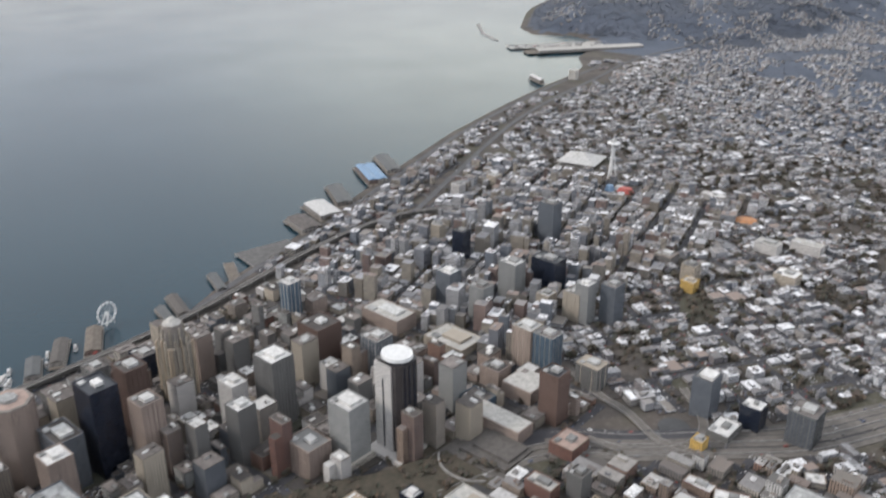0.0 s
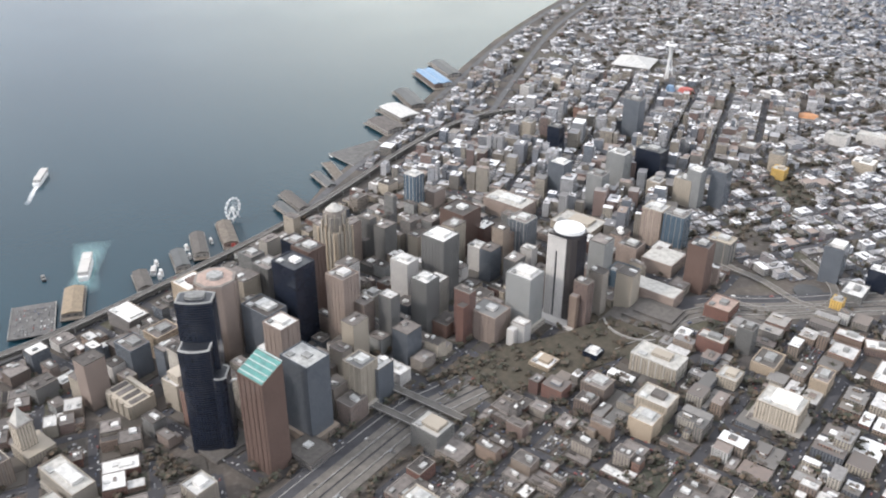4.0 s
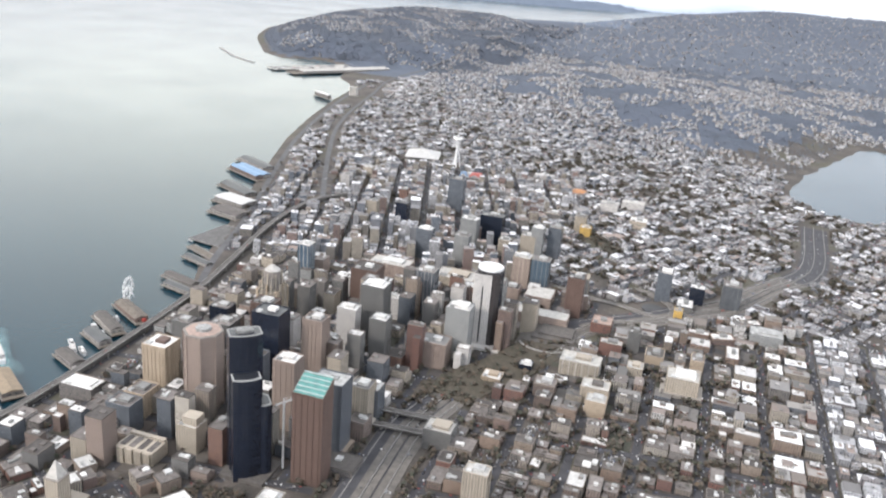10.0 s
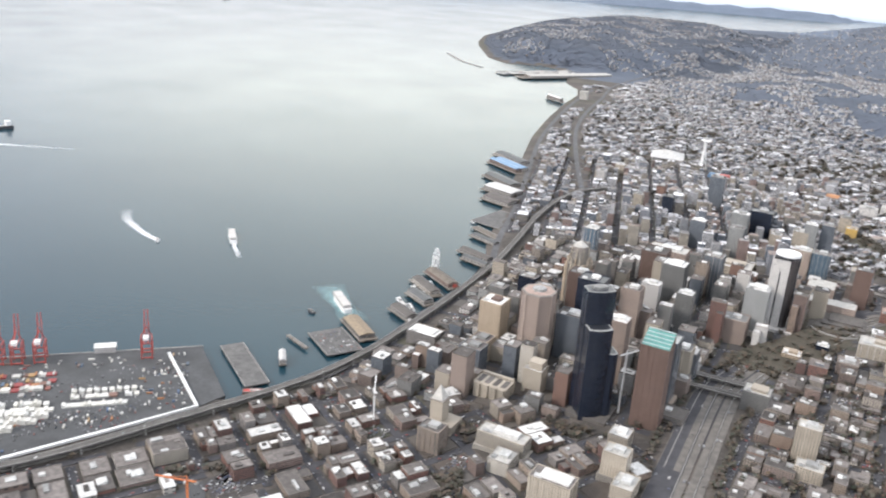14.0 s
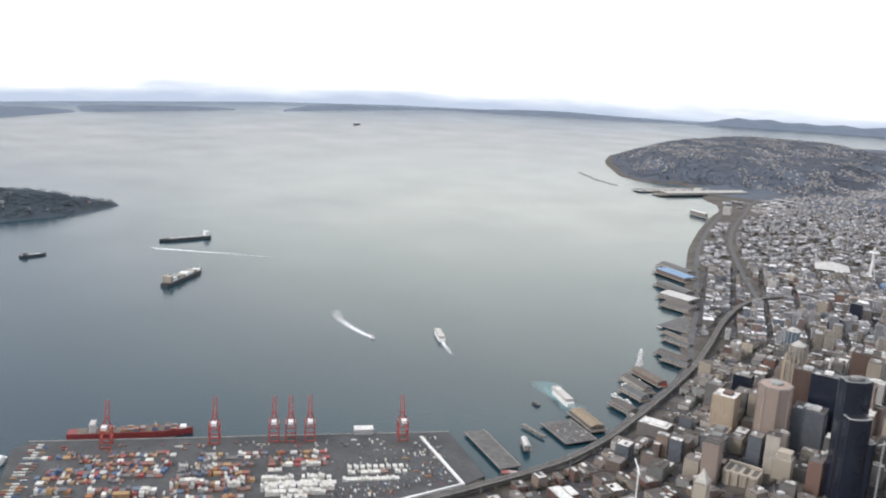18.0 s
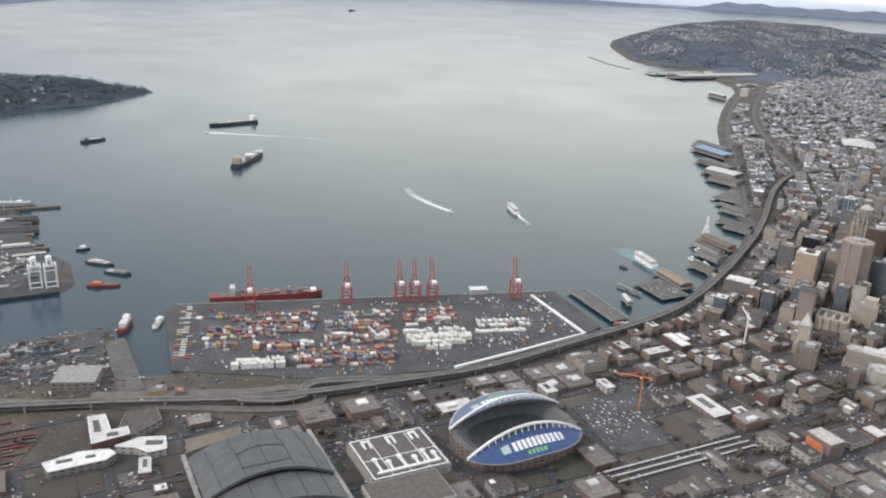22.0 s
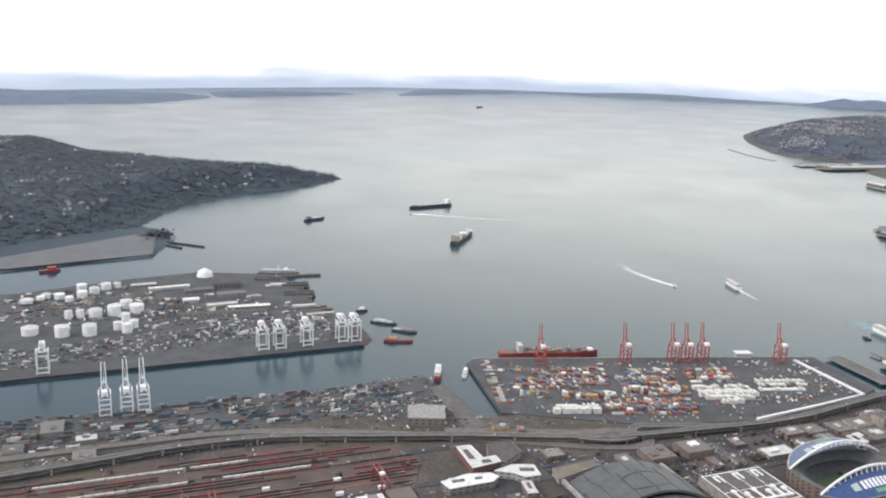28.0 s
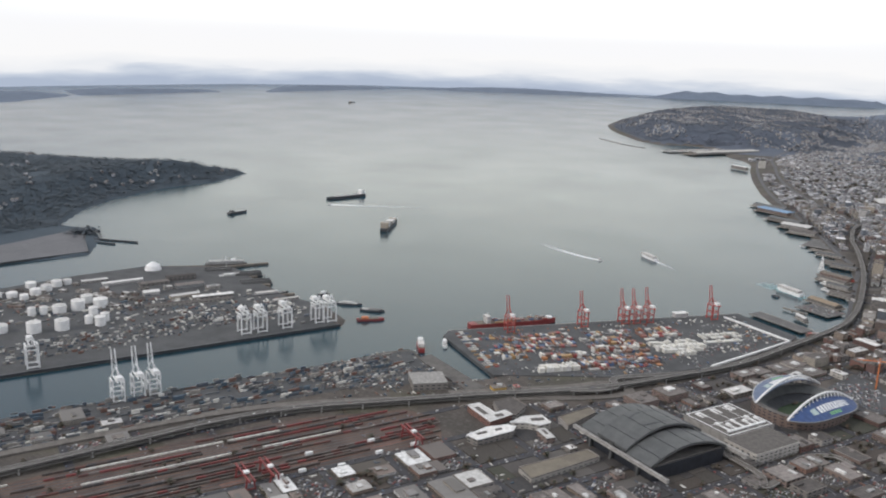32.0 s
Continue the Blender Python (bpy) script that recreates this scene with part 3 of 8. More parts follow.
RZ, RM = land(*np.meshgrid(RX, RY))


def survey(field, x, y):
    if not (-1715 < x < 610 and -1015 < y < 1410):
        return float(land([x], [y])[0 if field is RZ else 1][0])
    u, v = (x + 1720) / 5, (y + 1020) / 5
    i, j = int(u), int(v)
    u, v = u - i, v - j
    return float((field[j, i] * (1 - u) + field[j, i + 1] * u) * (1 - v) + (field[j + 1, i] * (1 - u) + field[j + 1, i + 1] * u) * v)


def gz(x, y):
    return survey(RZ, x, y)


def spaced(stops):
    out = []
    for (a, _), (b, step) in zip(stops, stops[1:]):
        out.extend(np.arange(a, b, step))
    return np.array(out + [stops[-1][0]])


gx = spaced([(-7000, 0), (-3600, 200), (-1700, 50), (-1350, 16), (-480, 7), (-100, 12), (400, 25), (1500, 60), (6000, 250)])
gy = spaced([(-4000, 0), (-1000, 150), (-560, 20), (120, 7), (1000, 10), (2400, 22), (4600, 50), (5200, 100)])
GX, GY = np.meshgrid(gx, gy)
GZ, _ = land(GX, GY)
nx_, ny_ = len(gx), len(gy)
idx = np.arange(nx_ * ny_).reshape(ny_, nx_)
quads = np.stack([idx[:-1, :-1], idx[:-1, 1:], idx[1:, 1:], idx[1:, :-1]], -1).reshape(-1, 4)
gm = bpy.data.meshes.new("ground")
gm.from_pydata(np.stack([GX, GY, GZ], -1).reshape(-1, 3).tolist(), [], quads.tolist())
gm.materials.append(M["ground"])
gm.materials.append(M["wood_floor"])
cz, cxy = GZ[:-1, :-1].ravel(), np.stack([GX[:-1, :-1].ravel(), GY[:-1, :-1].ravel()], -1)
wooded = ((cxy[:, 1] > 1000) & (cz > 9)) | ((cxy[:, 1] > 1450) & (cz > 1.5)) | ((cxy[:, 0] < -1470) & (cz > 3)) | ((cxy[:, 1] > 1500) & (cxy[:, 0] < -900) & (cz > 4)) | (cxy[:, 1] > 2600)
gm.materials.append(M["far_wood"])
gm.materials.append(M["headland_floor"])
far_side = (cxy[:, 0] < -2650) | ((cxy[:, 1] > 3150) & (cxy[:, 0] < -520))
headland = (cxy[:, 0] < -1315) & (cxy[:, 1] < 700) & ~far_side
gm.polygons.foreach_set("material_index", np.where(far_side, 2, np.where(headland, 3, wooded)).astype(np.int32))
gm.polygons.foreach_set("use_smooth", [True] * len(quads))
solo("ground", gm, None, "brown-grey winter city ground sloping up from the bay", "ground", kind="structure")
solo("water", Shape().add([(-9000, -4000, 0), (6000, -4000, 0), (6000, 6000, 0), (-9000, 6000, 0)], [(0, 1, 2, 3)]), M["water"],
     "blue-grey rippled salt water of the bay", "water", kind="structure")


# glowing sheet along the far shores, painted cloud and haze, hides what is beyond
def haze_backdrop():
    m = bpy.data.materials.new("glowing_haze_sheet")
    m.use_nodes = True
    n, l = m.node_tree.nodes, m.node_tree.links
    n.clear()
    t, p, sc = n.new("ShaderNodeTexCoord"), n.new("ShaderNodeSeparateXYZ"), n.new("ShaderNodeMapping")
    sc.inputs["Scale"].default_value = (0.0016, 0.0016, 0.011)
    l.new(t.outputs["Object"], p.inputs[0])
    l.new(t.outputs["Object"], sc.inputs[0])
    x = n.new("ShaderNodeTexNoise")
    x.inputs["Scale"].default_value, x.inputs["Detail"].default_value = 1.0, 5.0
    l.new(sc.outputs[0], x.inputs["Vector"])
    ramp2 = n.new("ShaderNodeValToRGB")
    e = ramp2.color_ramp.elements
    # blue foot of the ramp: hazy hills painted into the glow
    e[0].position, e[0].color = 0.03, (0.44, 0.51, 0.62, 1)
    e[1].position, e[1].color = 1.0, (0.95, 0.97, 1.0, 1)
    for at, c in ((0.10, (0.60, 0.66, 0.74, 1)), (0.17, (0.86, 0.88, 0.89, 1)), (0.30, (0.97, 0.97, 0.95, 1))):
        q = e.new(at)
        q.color = c
    height = op(n, l, "MULTIPLY_ADD", p.outputs[2], 1 / 520.0, op(n, l, "MULTIPLY_ADD", x.outputs["Fac"], 0.34, -0.17))
    l.new(height, ramp2.inputs["Fac"])
    em, tr, mx, o = n.new("ShaderNodeEmission"), n.new("ShaderNodeBsdfTransparent"), n.new("ShaderNodeMixShader"), n.new("ShaderNodeOutputMaterial")
    l.new(ramp2.outputs["Color"], em.inputs["Color"])
    em.inputs["Strength"].default_value = 1.0
    fade = n.new("ShaderNodeMapRange")
    fade.interpolation_type = "SMOOTHSTEP"
    fade.inputs[1].default_value, fade.inputs[2].default_value = 250.0, 500.0
    l.new(p.outputs[2], fade.inputs[0])
    l.new(fade.outputs[0], mx.inputs[0])
    l.new(em.outputs[0], mx.inputs[1])
    l.new(tr.outputs[0], mx.inputs[2])
    l.new(mx.outputs[0], o.inputs["Surface"])
    line = [(-4300, -1900), (-4150, -500), (-3950, 700), (-3800, 1700), (-3550, 2600), (-3150, 3200), (-2400, 3720), (-1500, 4120), (-300, 4480), (1300, 4700), (3200, 4600)]
    line = [tuple(q) for q in (Vector(a).lerp(Vector(b), k / 6) for a, b in zip(line, line[1:]) for k in range(6))]
    s = Shape().add([(a, b, z) for a, b in line for z in (-1, 130, 260, 390, 505)], [(5 * i + k, 5 * i + 5 + k, 5 * i + 6 + k, 5 * i + 1 + k) for i in range(len(line) - 1) for k in range(4)])
    solo("backdrop_cloud", s, m, "glowing backdrop sheet painted with bright cloud and haze along the far horizon", "cloud", kind="structure")


haze_backdrop()


# ---- roads ----
def resample(pts, step=8.0):
    out = []
    for (x0, y0), (x1, y1) in zip(pts, pts[1:]):
        n = max(1, int(math.hypot(x1 - x0, y1 - y0) / step))
        out += [(x0 + (x1 - x0) * i / n, y0 + (y1 - y0) * i / n) for i in range(n)]
    return out + [pts[-1]]


def curve(pts, k=6):
    """A smooth line through the points."""
    out = []
    for i in range(len(pts) - 1):
        p0, p1, p2, p3 = (Vector(pts[min(max(j, 0), len(pts) - 1)]) for j in (i - 1, i, i + 1, i + 2))
        for s in range(k):
            t = s / k
            out.append(tuple(0.5 * (2 * p1 + (p2 - p0) * t + (2 * p0 - 5 * p1 + 4 * p2 - p3) * t * t + (3 * p1 - p0 - 3 * p2 + p3) * t ** 3)))
    return out + [tuple(pts[-1])]


def draped(pts, lift):
    z = land([p[0] for p in pts], [p[1] for p in pts])[0]
    return [(p[0], p[1], max(q, 0.8) + lift) for p, q in zip(pts, z)]


def shifted(pts, d):
    out = []
    for i, p in enumerate(pts):
        a, b = pts[max(i - 1, 0)], pts[min(i + 1, len(pts) - 1)]
        k = math.hypot(b[0] - a[0], b[1] - a[1]) or 1
        out.append((p[0] - (b[1] - a[1]) / k * d, p[1] + (b[0] - a[0]) / k * d))
    return out


KEEP, LINES = [], []      # places (x, y, r) and lines (points, half width) that the town's filling leaves free


def free(x, y, r):
    for a, b, q in KEEP:
        if (a - x) ** 2 + (b - y) ** 2 < (q + r) ** 2:
            return False
    for pts, hw in LINES:
        for (ax, ay), (bx, by) in zip(pts, pts[1:]):
            ex, ey = bx - ax, by - ay
            t = min(1, max(0, ((x - ax) * ex + (y - ay) * ey) / (ex * ex + ey * ey)))
            if (x - ax - t * ex) ** 2 + (y - ay - t * ey) ** 2 < (hw + r) ** 2:
                return False
    return True


FREEWAY = curve([(-288, -260), (-293, -100), (-298, 25), (-303, 145), (-297, 180), (-283, 222), (-259, 262), (-228, 336), (-186, 366), (-150, 400), (-101, 460), (-40, 600), (-20, 800)])
LINES.append((FREEWAY[::3], 16))
fw = resample(FREEWAY)
solo("freeway_deck", Shape().ribbon(draped(fw, 0.25), 29, 1.5), M["road"], "wide dark-shouldered freeway cutting through the city", "freeway", kind="structure")
for off in (-12.6, -7.4, -2.0, 3.6, 8.4, 13.2):
    solo("carriageway", Shape().ribbon(draped(shifted([p for p in fw if p[1] < 540], off), 0.5), 4.0, 0.8), M["freeway"], "pale worn concrete carriageway of the freeway", "road", "freeway lanes", kind="structure")
for off in (-10.0, 0.8, 10.8):
    solo("median_barrier", Shape().ribbon(draped(shifted(fw, off), 1.0), 0.5, 1.2), M["concrete"], "grey concrete median barrier between the lanes", "barrier", "freeway barriers", kind="structure")

VIADUCT = curve([(-1020, -700), (-929, -516), (-897, -449), (-864, -400), (-822, -359), (-768, -309), (-700, -250), (-650, -186), (-612, -130), (-583, -62), (-550, 20), (-538, 80), (-535, 150), (-537, 237), (-541, 300), (-549, 367), (-562, 450), (-566, 521), (-558, 573), (-530, 612)])
LINES.append((VIADUCT[::3], 8))
vp = resample(VIADUCT, 10)
vz = [max(gz(*p), 2.4) + 5.0 for p in vp]
viaduct = thing("viaduct", 0, 0, 0, 0, "double-deck grey concrete highway viaduct on columns along the waterfront", "viaduct", kind="structure")
part("deck", Shape().ribbon([(p[0], p[1], z) for p, z in zip(vp, vz)], 4.8, 0.8), M["viaduct"], viaduct)
part("lower_deck", Shape().ribbon([(p[0], p[1], z - 2.4) for p, z in zip(vp, vz)], 4.6, 0.7), M["viaduct"], viaduct)
for s in (-2.35, 2.35):
    part("guard_rail", Shape().ribbon([(p[0], p[1], z + 0.45) for p, z in zip(shifted(vp, s), vz)], 0.35, 0.5), M["concrete"], viaduct)
sides = shifted(vp, -1.8), shifted(vp, 1.8)
for i in range(2, len(vp), 3):
    for q in (sides[0][i], sides[1][i]):
        part("column", Shape().box(q[0], q[1], gz(*q) - 1, 1.0, 1.0, vz[i] - gz(*q) + 0.2), M["concrete"], viaduct)

WATERFRONT = curve([(-572, -20), (-547, 40), (-542, 100), (-543, 160), (-544, 258), (-548, 309), (-574, 385), (-609, 505), (-676, 697), (-734, 880), (-792, 1141), (-820, 1340)])
LINES.append((WATERFRONT[::3], 5))
solo("waterfront_road", Shape().ribbon(draped(resample(WATERFRONT), 0.3), 6.5, 1), M["shore_road"], "grey asphalt waterfront road beside the piers", "road", kind="structure")
INTERBAY = curve([(-560, 585), (-635, 760), (-700, 930), (-740, 1080), (-770, 1250), (-800, 1450), (-760, 1800)])
solo("rail_road_north", Shape().ribbon(draped(resample(INTERBAY, 15), 0.6), 6.5, 1), M["shore_road"], "pale road and rail corridor running north along the shore", "road", kind="structure")
LINES.append((INTERBAY[::3], 8))
RAMP = curve([(-985, -560), (-915, -440), (-870, -385), (-815, -340), (-745, -292), (-700, -262), (-676, -238), (-682, -222), (-700, -228), (-722, -252), (-790, -310)])
solo("port_road", Shape().ribbon(draped(resample(RAMP), 1.4), 7, 1.5), M["freeway"], "looping concrete port access road", "road", kind="structure")
LINES.append((RAMP[::3], 6))


# slip roads knotted beside the freeway, and a sunken lot in their loop
for line, lift in (([(-263, 417), (-233, 402), (-205, 393), (-176, 378), (-148, 384)], 1.0), ([(-211, 357), (-186, 360), (-163, 384), (-168, 412), (-195, 440)], 0.8)):
    o = thing("slip_road", 0, 0, 0, 0, "narrow grey concrete slip road beside the freeway", "road", "freeway ramps", "structure")
    q = draped(resample(curve(line)), lift)
    part("deck", Shape().ribbon(q, 5.0, 0.7), M["freeway"], o)
    for sd3 in (-2.4, 2.4):
        part("guard_rail", Shape().ribbon([(p[0], p[1], z[2] + 0.4) for p, z in zip(shifted([p[:2] for p in q], sd3), q)], 0.3, 0.5), M["concrete"], o)
    for p in q[2::4]:
        part("pillar", Shape().box(p[0], p[1], p[2] - lift - 1, 1, 1, lift + 0.5), M["concrete"], o)
    LINES.append((line, 4))
solo("sunken_lot", Shape().disc(-178, 396, gz(-178, 396) - 2, 9, 2.9, 18), M["yard"], "dark round car lot inside the ramps", "car park", kind="structure")
KEEP.append((-178, 396, 10))


for a, b in (((-332, 149), (-276, 153)), ((-327, 167), (-277, 170))):
    o = thing("overpass", 0, 0, 0, 0, "grey concrete street bridge over the freeway", "bridge", "freeway bridges", "structure")
    z = max(gz(*a), gz(*b)) + 2.2
    part("deck", Shape().ribbon([(*a, z), (*b, z)], 4.6, 0.8), M["viaduct"], o)
    for t in (0.28, 0.5, 0.72):
        x, y = a[0] + (b[0] - a[0]) * t, a[1] + (b[1] - a[1]) * t
        part("pillar", Shape().box(x, y, gz(x, y) - 1, 1, 3, z - gz(x, y) + 0.4), M["concrete"], o)
    for sd3 in (-2.2, 2.2):
        part("railing", Shape().ribbon([(p[0], p[1], z + 0.5) for p in shifted([a, b], sd3)], 0.3, 0.5), M["concrete"], o)


# ---- buildings ----
def building(name, x, y, rot, w, d, h, wall, roof, rng, label, category, group="", z=None, units=2, plan="box"):
    """A block with walls, a roof inside a parapet, and plant on top; plan "ell" adds a lower wing."""
    c, s = math.cos(radians(rot)), math.sin(radians(rot))
    z0 = min(gz(x + a * w / 2 * c - b * d / 2 * s, y + a * w / 2 * s + b * d / 2 * c) for a, b in ((-1, -1), (1, -1), (1, 1), (-1, 1))) if z is None else z
    b = thing(name, x, y, z0, rot, label, category, group)
    H = h + (gz(x, y) - z0 if z is None else 0)
    oy = 0.0
    if plan == "ell":
        wd, ww, wh = d * rng.uniform(0.35, 0.5), w * rng.uniform(0.35, 0.6), max(2.0, H * rng.uniform(0.5, 0.85))
        side, end = rng.choice([-1, 1]), rng.choice([-1, 1])
        wy, wx = -end * (d - wd) / 2 - end * 0.004, side * (w - ww) / 2
        part("wing", Shape().box(wx, wy, -0.6, ww, wd, wh + 0.6), wall, b)
        part("wing_roof", Shape().box(wx, wy, wh + 0.004, ww - 0.6, wd - 0.6, 0.2), roof, b)
        d, oy = d - wd, end * wd / 2
    part("wall", Shape().box(0, oy, -0.6, w, d, H + 0.6), wall, b)
    rf = part("roof", Shape().box(0, oy, H + 0.004, w - 0.7, d - 0.7, 0.15), roof, b)
    p = Shape()
    for q in ((0, d / 2 - 0.17, w, 0.34), (0, -d / 2 + 0.17, w, 0.34), (w / 2 - 0.17, 0, 0.34, d - 0.68), (-w / 2 + 0.17, 0, 0.34, d - 0.68)):
        p.box(q[0], q[1] + oy, H + 0.004, q[2], q[3], 0.5)
    part("parapet", p, M["parapet"], b)
    for _ in range(units):
        uw, ud = rng.uniform(0.12, 0.42) * w, rng.uniform(0.12, 0.38) * d
        ux, uy = rng.uniform(-1, 1) * (w - uw - 1.5) / 2, rng.uniform(-1, 1) * (d - ud - 1.5) / 2
        part("roof_unit", Shape().box(ux, uy + oy, H + 0.16, uw, ud, rng.uniform(0.5, 1.5)), rng.choice([M["unit"], M["unit"], M["white_roof"], M["roof"]]), rf)
    return b


def tower(x, y, top, w, d, wall, roof, label, rot=0.0, podium=0.0, piers=0, plant=0.45, plant_h=2.0, pier_mat=None, group="downtown towers", cap=None, name="office_tower"):
    """A tall block: shaft, optional podium and vertical piers, parapet, roof and plant room."""
    z0 = gz(x, y)
    b = thing(name, x, y, z0, rot, label, "tower", group)
    KEEP.append((x, y, 0.5 * max(w, d)))
    h = top - z0
    part("wall", Shape().box(0, 0, -2, w, d, h + 2), wall, b)
    if podium:
        part("podium", Shape().box(0, 0, -2, w * podium, d * podium, 2 + min(5, h * 0.2)), M["stone"], b)
    rf = part("roof", Shape().box(0, 0, h + 0.004, w - 0.8, d - 0.8, 0.2), roof, b)
    for i, q in enumerate(((0, d / 2 - 0.2, w, 0.4), (0, -d / 2 + 0.2, w, 0.4), (w / 2 - 0.2, 0, 0.4, d - 0.8), (-w / 2 + 0.2, 0, 0.4, d - 0.8))):
        part("parapet", Shape().box(q[0], q[1], h + 0.004, q[2], q[3], 0.8), pier_mat or wall, b)
    if plant:
        part("plant_room", Shape().box(w * 0.06, d * 0.04, h + 0.21, w * plant, d * plant, plant_h), cap or M["unit"], rf)
        part("roof_unit", Shape().box(-w * 0.3, -d * 0.28, h + 0.21, w * 0.18, d * 0.22, 0.9), M["unit"], rf)
    for i in range(piers):
        u = -0.5 + (i + 0.5) / piers
        for px_, py_, pw, pd in ((u * w, -d / 2 - 0.12, 0.45, 0.3), (u * w, d / 2 + 0.12, 0.45, 0.3), (w / 2 + 0.12, u * d, 0.3, 0.45), (-w / 2 - 0.12, u * d, 0.3, 0.45)):
            part("pier", Shape().box(px_, py_, 0, pw, pd, h + 0.3), pier_mat or M["parapet"], b)
    return b


# the tallest tower: three dark curved slices stepping up
def black_tower():
    x, y = -369, 84
    z0 = gz(x, y)
    b = thing("skyscraper", x, y, z0, 0, "tallest black glass skyscraper of three stepped curved slices", "skyscraper", "downtown towers")
    KEEP.append((x, y, 15))
    def bowed(cx, cy, w, d, bow):
        """A slab's outline with gently bowed long faces, turned with the corner of the street."""
        pts = [(-w / 2 + w * k / 6, -d / 2 - bow * (1 - (k / 3 - 1) ** 2)) for k in range(7)] + [(w / 2 - w * k / 6, d / 2 + bow * (1 - (k / 3 - 1) ** 2)) for k in range(7)]
        c, n = math.cos(radians(40)), math.sin(radians(40))
        return [(cx + p * c - q * n, cy + p * n + q * c) for p, q in pts]

    E1, E2 = Vector((0.75, 0.66)), Vector((-0.66, 0.75))
    for eu, ev, w, d, top, nm in ((-1.2, 4.0, 17.5, 9, 99, "upper_shaft"), (-2.2, -4.4, 15, 8.5, 77.5, "middle_shaft"), (7.4, -3.2, 7.5, 9.5, 61, "lower_shaft")):
        cx, cy = E1 * eu + E2 * ev
        h = top - z0
        o = bowed(cx, cy, w, d, 1.8)
        part(nm, Shape().prism(o, -2, h), M["black_glass"], b)
        part("rim", Shape().prism(bowed(cx, cy, w - 0.1, d - 0.1, 1.8), h + 0.004, h + 0.5), M["grey_panel"], b, "pale metal rim of the roof")
        part("roof", Shape().prism(bowed(cx, cy, w - 2, d - 2, 1.5), h + 0.51, h + 0.6), M["dark_steel"], b)
    part("plant_room", Shape().prism(bowed(-3.5, 2.2, 9, 4, 1), 99 - z0 + 0.61, 99 - z0 + 2.2), M["unit"], b)
    part("plinth", Shape().box(2, 0, -2, 26, 24, 4.5), M["brown_roof"], b)


black_tower()


# red-brown tower under a slanting green and pale striped glass roof
def striped_roof_tower():
    x, y, w, d = -333.5, 88.5, 17.5, 13
    z0 = gz(x, y)
    b = thing("office_tower", x, y, z0, 0, "red-brown granite tower with a slanting green striped glass roof", "tower", "downtown towers")
    KEEP.append((x, y, 13))
    lo, hi = 73.2 - z0, 79 - z0
    vs = [(-w / 2, -d / 2, -2), (w / 2, -d / 2, -2), (w / 2, d / 2, -2), (-w / 2, d / 2, -2), (-w / 2, -d / 2, lo), (w / 2, -d / 2, lo), (w / 2, d / 2, hi), (-w / 2, d / 2, hi)]
    part("wall", Shape().add(vs, [(0, 1, 5, 4), (1, 2, 6, 5), (2, 3, 7, 6), (3, 0, 4, 7), (4, 5, 6, 7), (3, 2, 1, 0)]), M["brown_granite"], b)
    sl = (hi - lo) / d
    rr = Shape().add([(-w / 2 + .3, -d / 2 + .3, lo + .15 + .3 * sl), (w / 2 - .3, -d / 2 + .3, lo + .15 + .3 * sl), (w / 2 - .3, d / 2 - .3, hi + .15 - .3 * sl), (-w / 2 + .3, d / 2 - .3, hi + .15 - .3 * sl)], [(0, 1, 2, 3)])
    part("glass_roof", rr, M["green_roof"], b, "green glass slanting roof")
    for i in range(5):
        yy = -d / 2 + 1.6 + i * 2.9
        zz = lo + (yy + d / 2) * sl + 0.35
        part("roof_rib", Shape().bar((-w / 2 + 0.4, yy, zz), (w / 2 - 0.4, yy, zz), 0.7, 0.4), M["pale_stripe"], b)
    part("cornice", Shape().bar((-w / 2, -d / 2, lo), (w / 2, -d / 2, lo), 0.5), M["brown_granite"], b)
    for i in range(5):
        u = -0.4 + 0.2 * i
        part("pier", Shape().box(u * w, -d / 2 - 0.15, 0, 0.6, 0.35, lo - 0.5), M["brown_granite"], b)


striped_roof_tower()


# brown eight-sided tower with a pale dished roof
def facet_tower():
    x, y = -431, 139
    z0 = gz(x, y)
    h = 64 - z0
    b = thing("office_tower", x, y, z0, 0, "brown eight-sided concrete tower with a pale flat roof", "tower", "downtown towers")
    KEEP.append((x, y, 13))
    part("wall", Shape().disc(0, 0, -2, 12.2, h + 2, 8, 1, 0, None, 22.5), M["pink_concrete"], b)
    part("rim", Shape().disc(0, 0, h + 0.004, 12.3, 1.0, 8, 0.99, 0, None, 22.5), M["parapet"], b)
    part("roof", Shape().disc(0, 0, h + 1.01, 10.6, 0.15, 8, 1, 0, None, 22.5), M["pink_roof"], b)
    part("plant_room", Shape().disc(0, 0, h + 1.17, 5, 1.8, 8, 0.95, 0, None, 22.5), M["unit"], b)
    for i in range(8):
        a = math.pi * (i + 0.5) / 4
        part("pier", Shape().box(12.1 * math.cos(a), 12.1 * math.sin(a), 0, 1.0, 1.0, h, 45 * i + 22.5), M["pink_concrete"], b)


facet_tower()


